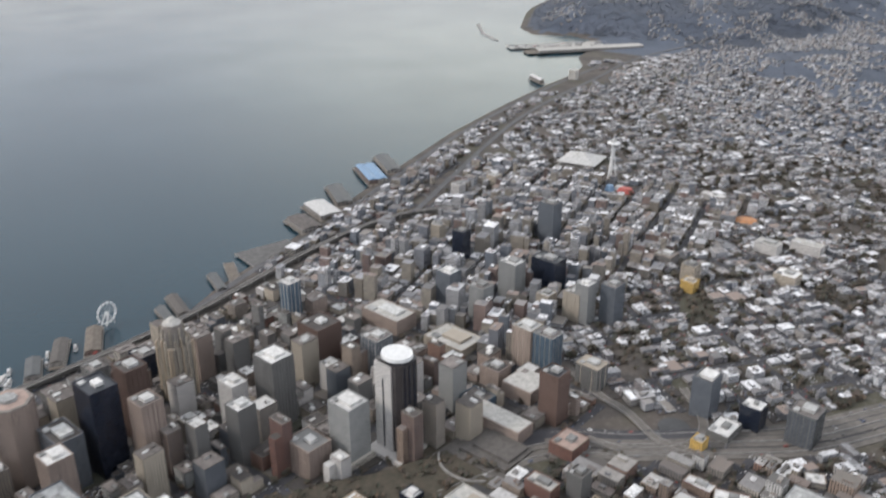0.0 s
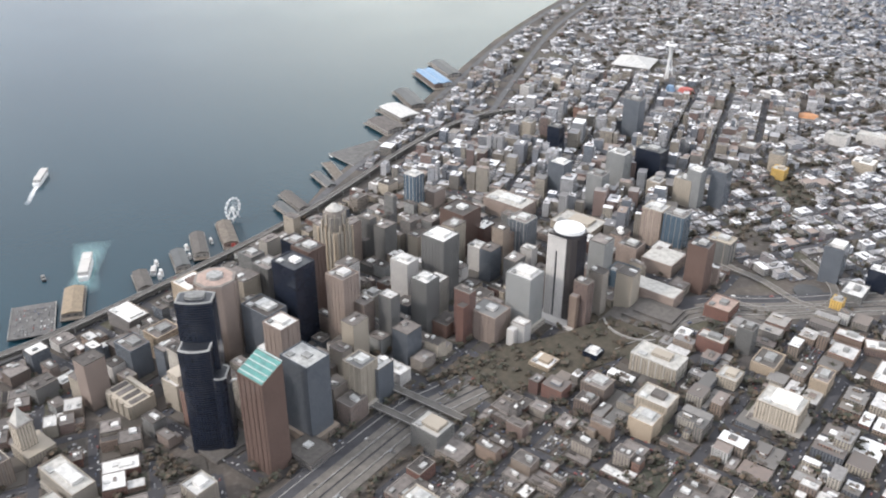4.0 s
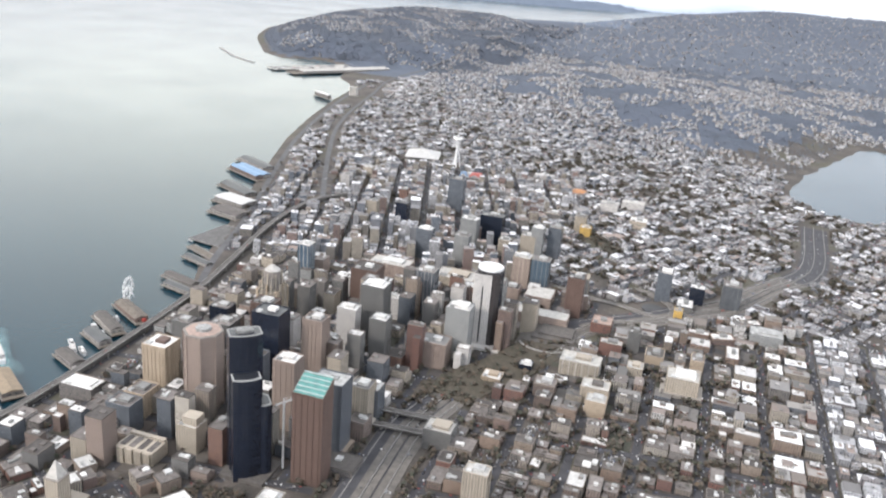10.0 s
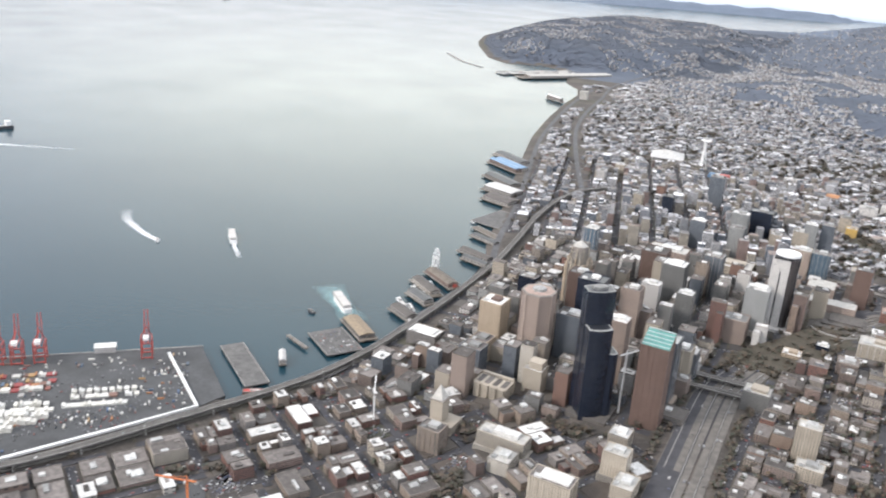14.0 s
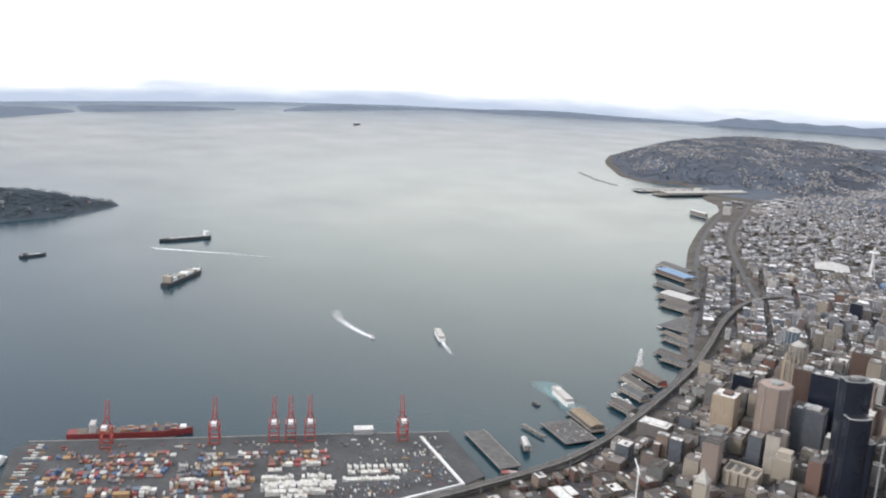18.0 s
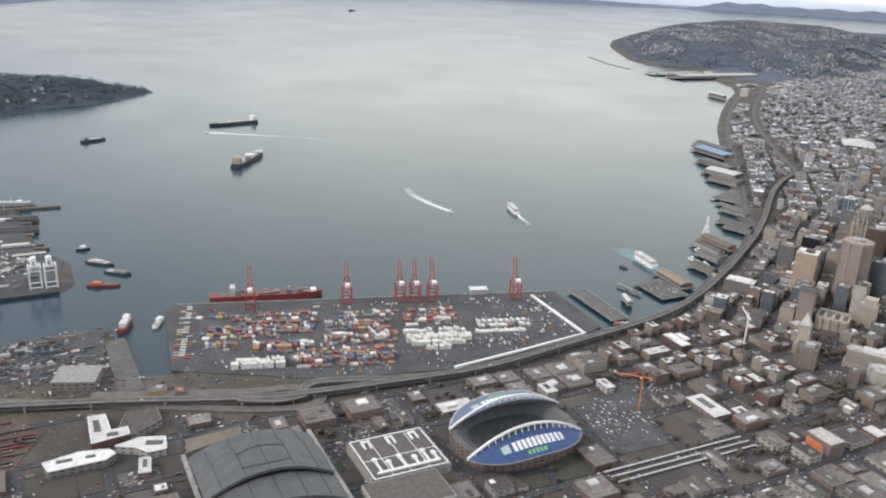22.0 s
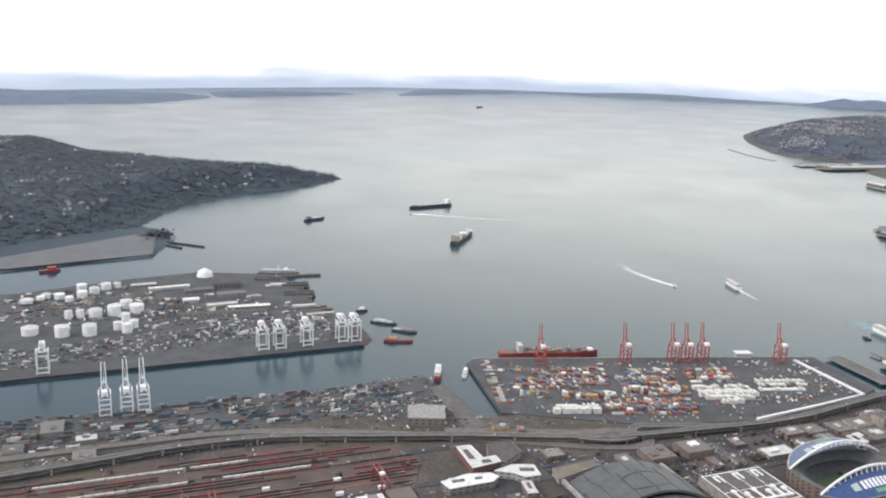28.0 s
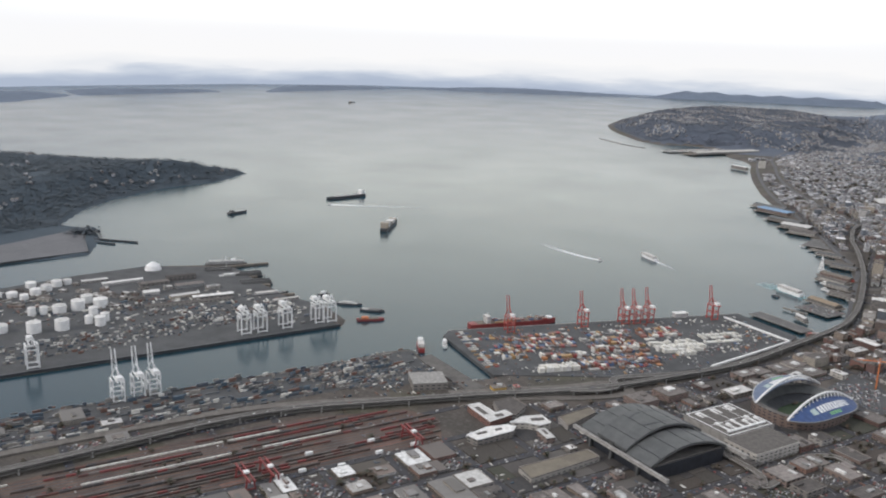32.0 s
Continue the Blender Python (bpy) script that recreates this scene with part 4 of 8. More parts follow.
# stepped stone tower with an open round crown
def crown_tower():
    x, y = -440, 243
    z0 = gz(x, y)
    b = thing("office_tower", x, y, z0, 0, "tan stone tower with ribbed shaft and a domed crown", "tower", "downtown towers")
    KEEP.append((x, y, 12))
    h1, h2, h3 = 52 - z0, 62 - z0, 66 - z0
    part("wall", Shape().box(0, 0, -2, 16.5, 16.5, h1 + 2), M["stone"], b)
    part("upper_wall", Shape().disc(0, 0, h1 + 0.004, 7.6, h2 - h1, 8, 0.97, 0, None, 22.5), M["stone"], b)
    part("crown", Shape().disc(0, 0, h2 + 0.004, 6.6, h3 - h2, 12, 0.9), M["parapet"], b)
    part("dome", Shape().disc(0, 0, h3 + 0.004, 5.8, 3.4, 12, 0.3), M["pale_concrete"], b, "pale domed roof of the crown")
    for i in range(5):
        u = (-0.44 + 0.22 * i) * 16.5
        for px_, py_ in ((u, -8.4), (u, 8.4), (8.4, u), (-8.4, u)):
            part("pier", Shape().box(px_, py_, 0, 1.2, 1.2, h1 + (5 if i in (1, 2, 3) else 1)), M["cream" if i % 2 else "tan_concrete"], b)
    for i in range(8):
        a = math.pi * i / 4
        part("crown_pier", Shape().box(7.2 * math.cos(a), 7.2 * math.sin(a), h1, 0.9, 0.9, h2 - h1 + 2.5, 45 * i), M["cream"], b)


crown_tower()


# white and black tower with a round white cap
def white_cap_tower():
    x, y = -291, 289
    z0 = gz(x, y)
    h = 79 - z0
    b = thing("skyscraper", x, y, z0, 0, "tall white and dark glass tower under a round white cap", "skyscraper", "downtown towers")
    KEEP.append((x, y, 13))
    part("glass_shaft", Shape().prism([(-9, -8), (6.5, -8), (9, -5.5), (9, 6), (6.5, 8.5), (-9, 8.5)], -2, h), M["dark_glass"], b, "dark brown glass shaft")
    part("white_face", Shape().box(-2.6, -8.45, -2, 12.5, 0.8, h + 1), M["white_panel"], b, "white panelled face")
    part("white_face", Shape().box(-9.4, 0, -2, 0.7, 15, h + 1), M["white_panel"], b, "white panelled face")
    part("white_base", Shape().box(9.3, 0, -2, 0.7, 11, h * 0.18), M["white_panel"], b, "white panelled base")
    part("dark_stripe", Shape().box(-2.4, -8.9, 4, 1.0, 0.3, h - 14), M["dark_steel"], b)
    for k in range(3):
        part("dark_stripe", Shape().box(9.15, -3.6 + 3.6 * k, h * 0.2, 0.35, 1.2, h * 0.78), M["black_glass"], b)
    part("collar", Shape().disc(0, 0, h + 0.004, 9.6, 1.4, 20, 1, 0, 8.8), M["dark_steel"], b)
    part("cap", Shape().disc(0, 0, h + 1.41, 9.3, 2.0, 20, 0.97, 0, 8.5), M["white"], b, "round white roof cap")
    part("podium", Shape().box(2, -3, -2, 26, 24, 5), M["white_panel"], b)


white_cap_tower()

W_, G_ = M["white_roof"], M["roof"]
tower(-467, 147, 45, 17, 17, M["tan_concrete"], W_, "tan concrete federal tower with a white roof unit", plant=0.4, podium=1.25, cap=M["brown_granite"], piers=6, pier_mat=M["tan_concrete"])
tower(-404, 174, 69.5, 19, 16, M["black_glass"], M["dark_steel"], "black glass box tower with a raised roof frame", cap=M["white_roof"], plant=0.3)
tower(-424, 204, 60, 16, 14, M["brown_granite"], G_, "brown stone-clad office tower behind the black one", piers=5, pier_mat=M["brown_granite"])
tower(-447, 190, 46, 15, 14, M["olive"], G_, "olive-grey office tower with a bare roof", piers=5, pier_mat=M["olive"])
tower(-408, 153, 48, 22, 15, M["grey_glass"], G_, "grey-blue glass tower with a rounded roof edge", plant=0.5)
tower(-371, 134, 62, 14, 13, M["pink_concrete"], W_, "slim brown tower with a white roof unit", cap=W_, piers=4, pier_mat=M["pink_concrete"])
tower(-336, 118, 65, 19, 15, M["grey_glass"], M["unit"], "smooth grey-blue glass tower with a pale roof", plant=0.25, podium=1.25, plant_h=0.8)
tower(-330, 150, 47, 13, 13, M["cream"], M["olive"], "cream stone tower with recessed dark window strips", piers=4, pier_mat=M["cream"], podium=1.3)
tower(-330, 177, 27, 15, 9, M["white_panel"], W_, "white block with a long white roof", plant=0.3)
tower(-379, 188, 64, 14, 13, M["pink_concrete"], G_, "pinkish-tan concrete tower with a flat roof", cap=W_, piers=5, pier_mat=M["pink_concrete"])
tower(-379, 242, 50, 14, 11, M["white_panel"], W_, "pale twin-slab tower with white roofs", cap=W_)
tower(-368, 264, 62, 18, 16, M["olive"], W_, "dark olive-grey tower with a white roof", plant=0.5, cap=W_, piers=7, pier_mat=M["olive"])
tower(-371, 310, 34, 13, 10, M["white_panel"], W_, "white block with a black vertical strip", plant=0.4)
tower(-314, 243, 39, 19, 16, M["pink_concrete"], M["olive"], "squat brown concrete block with a white roof unit", plant=0.3, cap=W_, piers=6, pier_mat=M["pink_concrete"])
tower(-304, 264, 58, 17, 15, M["grey_panel"], W_, "grey panelled tower with a bright white roof", plant=0.6, cap=W_, podium=1.2)
tower(-351, 331, 53, 15, 14, M["grey_glass"], G_, "grey glass tower ribbed with horizontal bands", piers=5, pier_mat=M["grey_panel"])
tower(-404, 394, 28, 36, 20, M["pink_concrete"], M["pale_concrete"], "broad beige department store with a curved front", plant=0.5)
tower(-399, 325, 48, 21, 20, M["brown_granite"], G_, "brown box of a building with a bare roof", plant=0.3)
tower(-345, 398, 26, 34, 24, M["cream"], M["pale_concrete"], "broad cream store building with stepped roof", plant=0.5, cap=M["cream"])
tower(-291, 409, 50, 15, 14, M["pink_concrete"], W_, "tall pinkish tower with a white-edged roof", plant=0.5, piers=4, pier_mat=M["cream"])
tower(-275, 409, 50, 15, 12, M["blue_glass"], G_, "blue-grey tower with framed glass grid", piers=4, pier_mat=M["grey_panel"])
tower(-301, 480, 45, 14, 12, M["cream"], M["olive"], "cream-edged tower with an arched dark top", piers=2, pier_mat=M["cream"])
tower(-343, 506, 50, 22, 15, M["black_glass"], M["dark_steel"], "broad black glass hotel slab", plant=0.4)
tower(-279, 493, 53, 12, 13, M["grey_glass"], G_, "dark grey glass tower with bare roof")
tower(-293, 480, 54, 11, 11, M["grey_panel"], W_, "grey tower with a white roof", cap=W_)
tower(-322, 474, 39, 11, 11, M["cream"], W_, "small cream tower with a white roof")
tower(-238, 363, 58, 13, 12, M["brown_granite"], M["dark_steel"], "dark brown glass tower with dark roof", plant=0.4)
tower(-241, 408, 42, 16, 12, M["olive"], M["cream"], "olive tower with cream corner strips", piers=2, pier_mat=M["cream"])
tower(-292, 377, 34, 15, 13, M["pink_concrete"], G_, "pinkish tower rising over the convention centre", piers=4, pier_mat=M["pink_concrete"])
tower(-262, 580, 30, 11, 10, M["gold"], W_, "ochre yellow tower wing with white top", cap=M["cream"])
tower(-270, 596, 36, 12, 11, M["cream"], M["olive"], "cream arch-topped tower with dark roof", piers=2, pier_mat=M["cream"])
tower(-391, 445, 46, 14, 13, M["grey_glass"], W_, "grey glass tower with a pale cap", cap=W_)
tower(-353, 437, 49, 13, 12, M["grey_panel"], G_, "plain grey slab tower", piers=5, pier_mat=M["grey_panel"])
tower(-359, 481, 51, 16, 13, M["grey_panel"], W_, "grey slab tower with a white roof line", piers=6, pier_mat=M["grey_panel"])
tower(-468, 356, 45, 11, 11, M["blue_glass"], W_, "slim blue glass residential tower", piers=3, pier_mat=M["white_panel"], name="apartment_tower")
tower(-440, 517, 43, 12, 10, M["black_glass"], M["dark_steel"], "dark blue-black glass tower", name="apartment_tower")
tower(-476, 528, 36, 10, 9, M["cream"], W_, "pale slim residential tower", piers=3, pier_mat=M["cream"], name="apartment_tower")
tower(-408, 600, 53, 16, 13, M["grey_glass"], G_, "pale blue-grey glass tower standing alone", name="apartment_tower")
tower(-216, 265, 37, 27, 15, M["cream"], M["pale_concrete"], "broad cream-grey hospital block with stepped roof", plant=0.4, cap=M["cream"], name="hospital_block", piers=6, pier_mat=M["pale_concrete"])
tower(-270, 235, 26, 13, 12, M["tan_concrete"], W_, "tan block with a white roof", plant=0.5, cap=M["tan_concrete"])
tower(-237, 263, 24, 17, 8, M["grey_panel"], W_, "long low block with a white ringed roof", plant=0.7, plant_h=0.4, cap=G_)
tower(-243, 95, 46, 13, 10, M["cream"], M["pale_concrete"], "cream slab of a pair of apartment towers", name="apartment_tower", piers=4, pier_mat=M["cream"])
tower(-238, 76, 32, 15, 11, M["cream"], M["pale_concrete"], "cream balconied apartment block of a pair", name="apartment_tower", piers=5, pier_mat=M["cream"])
tower(-435, 2, 24, 14, 12, M["stone"], G_, "grey stone block with a pale roof", piers=4)
tower(-410, 93, 31, 13, 12, M["cream"], W_, "cream office block with a set-back top", plant=0.7, plant_h=5, cap=M["cream"])
tower(-458, 97, 31, 16, 13, M["grey_glass"], G_, "grey-blue glass office block")
tower(-462, 119, 27, 14, 16, M["tan_concrete"], G_, "ochre-tan stone office block", piers=5, pier_mat=M["tan_concrete"])
tower(-513, 128, 14, 24, 15, M["stone"], W_, "low block with a broad white roof", plant=0.6, plant_h=1.2, cap=W_)
tower(-397, 19, 24, 30, 12, M["stone"], M["pale_concrete"], "grey stone courthouse with a white roof spine", plant=0.5, cap=W_, name="courthouse", podium=1.1)
tower(-390, 4, 20, 13, 15, M["stone"], M["pale_concrete"], "grey stone courthouse wing", name="courthouse")
tower(-331, 22, 36, 14, 11, M["cream"], M["pale_concrete"], "cream office block stepped in two", podium=1.2)
tower(-321, 8, 28, 12, 16, M["cream"], M["pale_concrete"], "lower cream wing with rounded end")
tower(-355, -9, 27, 24, 13, M["cream"], G_, "broad cream block with bright roof rails", plant=0.7, plant_h=1.0, cap=W_, piers=6, pier_mat=M["cream"])
tower(-338, 51, 30, 12, 12, M["stone"], W_, "pale stone block with a white roof", cap=W_)
tower(-279, 147, 33, 17, 14, M["olive"], M["pale_concrete"], "tall grey block with a beige roof court", plant=0.6, cap=M["cream"])
tower(-349, 226, 55, 12, 12, M["olive"], M["white_roof"], "dark tower with a white corner stripe", piers=0)
tower(-378, 211, 40, 9, 9, M["stone"], M["pale_concrete"], "slim art deco tower with a domed top", plant=0.6, plant_h=2.5, piers=3)
tower(-280, 345, 32, 17, 14, M["blue_glass"], M["roof"], "dull blue glass block by the convention centre", plant=0.3)
tower(-252, 258, 28, 9, 9, M["black_glass"], M["white_roof"], "small navy tower with a pale roof light", plant=0.5, cap=M["white_roof"])
building("podium_block", -322, 104, 0, 19, 16, 5, M["stone"], M["brown_roof"], random.Random(3), "low podium block with a white-edged roof", "building", units=1)
KEEP.append((-322, 104, 10))
tower(-480, 242, 30, 15, 13, M["black_glass"], G_, "dark glass block near the waterfront")
tower(-495, 215, 26, 14, 12, M["olive"], G_, "grey apartment block near the waterfront", name="apartment_tower")


# four-bay cream hall of records with dark slots in its roof
def four_bay():
    x, y = -431, 76
    z0 = gz(x, y)
    b = thing("government_building", x, y, z0, 0, "cream stone building of four bays with dark roof slots", "building")
    KEEP.append((x, y, 14))
    h = 22 - z0
    part("wall", Shape().box(0, 0, -2, 23, 15, h + 2), M["cream"], b)
    for i in range(4):
        part("bay", Shape().box(-8.6 + 5.7 * i, -8.1, -1, 4.2, 1.2, h + 0.6), M["cream"], b)
        part("roof_slot", Shape().box(-8.6 + 5.7 * i, -1.0, h + 0.004, 3.4, 10, 0.3), M["roof"], b)
    part("penthouse", Shape().box(0, 6, h + 0.004, 22, 2.6, 1.6), M["cream"], b)


four_bay()


# blocks on the hill and beyond the freeway that stand out by their roofs
W_, PC = M["white_roof"], M["pale_concrete"]
for x, y, top, w, d, wall, roof, label, kw in (
        (-148, 262, 42, 21, 17, "cream", PC, "broad cream hospital tower with white-edged roof wells", dict(podium=1.3, piers=6, pier_mat=M["cream"], plant=0.6, cap=W_)),
        (-180, 276, 35, 11, 12, "cream", PC, "cream block with a beige stepped roof", dict(plant=0.5, cap=M["cream"])),
        (-169, 301, 36, 13, 17, "tan_concrete", M["brown_roof"], "ochre brick school block with a dark roof", dict(plant=0.4)),
        (-139, 334, 36, 14, 14, "brick", W_, "low brick block with a square white roof", dict(plant=0.2)),
        (-124, 352, 36, 17, 10, "brick", W_, "low brick block with a pale wedge-shaped roof", dict(plant=0.3, rot=20)),
        (-116, 329, 35, 9, 22, "brick", W_, "long brick block with a white roof", dict(plant=0.3)),
        (-141, 352, 36, 15, 8, "brick", W_, "long low block with a white roof", dict(plant=0.4)),
        (-88, 339, 34, 11, 10, "flats", W_, "low block with a clean white roof", dict(plant=0.2)),
        (-92, 372, 38, 24, 17, "grey_panel", M["unit"], "broad grey industrial block with roof plant", dict(plant=0.6, plant_h=1.4)),
        (-200, 299, 38, 16, 9, "brick", PC, "brown brick apartment row", dict(name="apartment_block")),
        (-185, 309, 46, 9, 9, "olive", M["brown_roof"], "dark slab apartment tower by the freeway", dict(name="apartment_tower")),
        (-212, 341, 35, 15, 17, "brick", M["pink_roof"], "brown brick hotel with a pinkish roof", dict(plant=0.3, name="hotel")),
        (-119, 432, 50, 15, 15, "grey_glass", M["roof"], "round-shouldered dark grey tower by the freeway", dict(piers=8, pier_mat=M["olive"])),
        (-146, 427, 44, 12, 11, "black_glass", W_, "dark slab tower with a bright white roof", dict(plant=0.2)),
        (-154, 408, 35, 13, 18, "olive", W_, "low block with a mottled white roof", dict(plant=0.3)),
        (-173, 422, 54, 12, 13, "grey_glass", M["brown_roof"], "dark glass tower with white roof machinery", dict(cap=W_, plant=0.7)),
        (-100, 399, 33, 10, 9, "stone", W_, "low building with a pale pointed roof", dict(plant=0.2, rot=25)),
        (-140, 300, 39, 9, 14, "tan_concrete", M["roof"], "tan brick flats with stepped roof", dict(name="apartment_block")),
        (-158, 386, 37, 7, 8, "gold", PC, "small ochre block beside the freeway ramps", dict()),
        (-201, 232, 37, 18, 14, "cream", PC, "beige hospital wing with a dark light well", dict(plant=0.4, cap=M["brown_roof"], name="hospital_block", piers=5, pier_mat=M["cream"])),
        (-198, 214, 37, 13, 12, "tan_concrete", PC, "beige hospital wing with a flat roof", dict(name="hospital_block", plant=0.5)),
        (-233, 229, 33, 14, 12, "flats", M["roof"], "brown apartment block with roof huts", dict(name="apartment_block", plant=0.5)),
        (-254, 712, 22, 20, 14, "white_panel", PC, "white-framed office block on the flat land", dict(plant=0.5)),
        (-229, 737, 20, 26, 12, "white_panel", PC, "long pale office block on the flat land", dict(plant=0.3)),
        (-303, 619, 28, 16, 14, "stone", M["roof"], "grey stone block on the flat land", dict()),
        (-351, 808, 17, 24, 9, "white_panel", W_, "long pale hall on the flat land", dict(plant=0.2)),
        (-215, 656, 24, 18, 16, "cream", W_, "broad pale block with a white roof", dict(plant=0.4)),
        (-552, 702, 21, 12, 12, "cream", W_, "cream apartment block near the shore", dict(name="apartment_tower")),
        (-561, 654, 21, 11, 11, "white_panel", W_, "white apartment tower near the shore", dict(name="apartment_tower")),
        (-474, 618, 26, 10, 11, "brick", M["roof"], "red brick apartment tower", dict(name="apartment_tower"))):
    tower(x, y, top, w, d, M[wall], roof, label, group="", **kw)


# slim old tower with a pyramid top
def pyramid_tower():
    x, y = -442, 22
    z0 = gz(x, y)
    b = thing("office_tower", x, y, z0, 0, "slim pale terracotta tower with a pointed pyramid roof", "tower", "downtown towers")
    KEEP.append((x, y, 9))
    h = 31 - z0
    part("wall", Shape().box(0, 0, -2, 8.5, 8.5, h + 2), M["cream"], b)
    part("base_block", Shape().box(3, 2, -2, 17, 15, 0.42 * h), M["cream"], b)
    part("cornice", Shape().box(0, 0, h + 0.004, 9.2, 9.2, 0.5), M["parapet"], b)
    part("pyramid_roof", Shape().box(0, 0, h + 0.51, 7.4, 7.4, 9.0, 0, 0.04), M["pale_concrete"], b, "tall pale pyramid roof")


pyramid_tower()

# convention centre stepping down to the freeway park
b = thing("convention_centre", -268, 372, gz(-268, 372) - 2, 0, "broad low convention centre with pale terraced roofs", "building")
KEEP += [(-268, 372, 14), (-262, 345, 12), (-250, 330, 10)]
for cx, cy, w, d, h in ((0, 6, 22, 22, 12), (11, -37, 40, 14, 13.5)):
    part("hall", Shape().box(cx, cy, 0, w, d, h), M["pink_concrete"], b)
    part("roof", Shape().box(cx, cy, h + 0.004, w - 1, d - 1, 0.3), M["pale_concrete"], b)
for k in range(4):
    part("terrace", Shape().box(23 + 1.0 * k, -62 + 3.0 * k, -3, 46 - 7 * k, 36 - 6 * k, 7.5 + 1.3 * k), M["brown_roof"], b)
for k in range(3):
    ring = [(21 + (22 + 2.6 * k) * math.cos(radians(a)), -66 + (22 + 2.6 * k) * math.sin(radians(a)), 6.5 - 1.3 * k) for a in range(215, 326, 8)]
    part("terrace_edge", Shape().ribbon(ring, 1.1, 3.0), M["concrete"], b, "pale curved terrace edge")


# the observation needle
def needle():
    x, y = -470, 806
    z0 = gz(x, y)
    h = 57 - z0
    b = thing("observation_tower", x, y, z0, 0, "white tripod observation tower with a saucer top", "tower")
    KEEP.append((x, y, 12))
    for i in range(3):
        a = 2 * math.pi * i / 3 + 0.4
        c, s = math.cos(a), math.sin(a)
        part("leg", Shape().bar((5.5 * c, 5.5 * s, -0.5), (1.6 * c, 1.6 * s, 0.55 * h), 1.1).bar((1.6 * c, 1.6 * s, 0.55 * h), (2.6 * c, 2.6 * s, 0.83 * h), 1.0), M["white"], b)
    part("core", Shape().disc(0, 0, 0, 1.1, 0.83 * h, 6), M["white"], b)
    part("saucer", Shape().disc(0, 0, 0.80 * h, 3.5, 0.03 * h, 20, 2.0).disc(0, 0, 0.83 * h + 0.004, 7.0, 0.03 * h, 20, 0.75), M["white"], b)
    part("deck", Shape().disc(0, 0, 0.865 * h, 4.2, 0.03 * h, 16, 0.8), M["unit"], b)
    part("spire", Shape().disc(0, 0, 0.896 * h, 0.9, 0.104 * h, 6, 0.1), M["white"], b)


needle()
x, y = -525, 832
b = thing("arena", x, y, gz(x, y), 0, "arena under a broad white four-sided pitched roof", "arena")
KEEP.append((x, y, 32))
part("wall", Shape().box(0, 0, -1, 38, 38, 6, 13), M["concrete"], b)
part("roof", Shape().box(0, 0, 5.004, 46, 46, 7, 13, 0.12), M["white_roof"], b)
for i in range(4):
    a = radians(13 + 45 + 90 * i)
    part("buttress", Shape().bar((33 * math.cos(a), 33 * math.sin(a), -1), (4 * math.cos(a), 4 * math.sin(a), 12.2), 1.2), M["pale_concrete"], b)
x, y = -300, 771
b = thing("hall", x, y, gz(x, y), 20, "hall with a rounded orange roof", "building")
KEEP.append((x, y, 10))
part("wall", Shape().disc(0, 0, -1, 13, 3, 12, 1, 0, 9), M["concrete"], b)
part("roof", Shape().disc(0, 0, 2.004, 13.4, 1.8, 16, 0.6, 0, 9.3), M["dull_orange"], b)
b = thing("museum", -440, 770, gz(-440, 770), 10, "lumpy museum of red and pale blue metal shells", "museum")
KEEP.append((-440, 770, 18))
part("red_shell", Shape().disc(9, 0, -1, 11, 6, 10, 0.6, 0, 7), M["red"], b)
part("blue_shell", Shape().disc(-8, -2, -1, 6, 7, 10, 0.6, 0, 5), M["blue"], b)
part("silver_shell", Shape().disc(0, 6, -1, 7, 5, 10, 0.6), M["unit"], b)


# ---- the filling of the town, district by district ----
rng = random.Random(7)
STREETS, CARS, TREES, LOTS = [], [], [], []


def turned(ox, oy, rot, u, v):
    c, s = math.cos(radians(rot)), math.sin(radians(rot))
    return ox + u * c - v * s, oy + u * s + v * c


def carve(r, u0, v0, w, d, lot):
    """Uneven lots: a block cut in two again and again."""
    if max(w, d) < lot * r.uniform(0.85, 1.9) or min(w, d) < 3.5:
        return [(u0, v0, w, d)]
    k = r.uniform(0.32, 0.68)
    if w > d * r.uniform(0.7, 1.3):
        return carve(r, u0, v0, w * k, d, lot) + carve(r, u0 + w * k, v0, w * (1 - k), d, lot)
    return carve(r, u0, v0, w, d * k, lot) + carve(r, u0, v0 + d * k, w, d * (1 - k), lot)


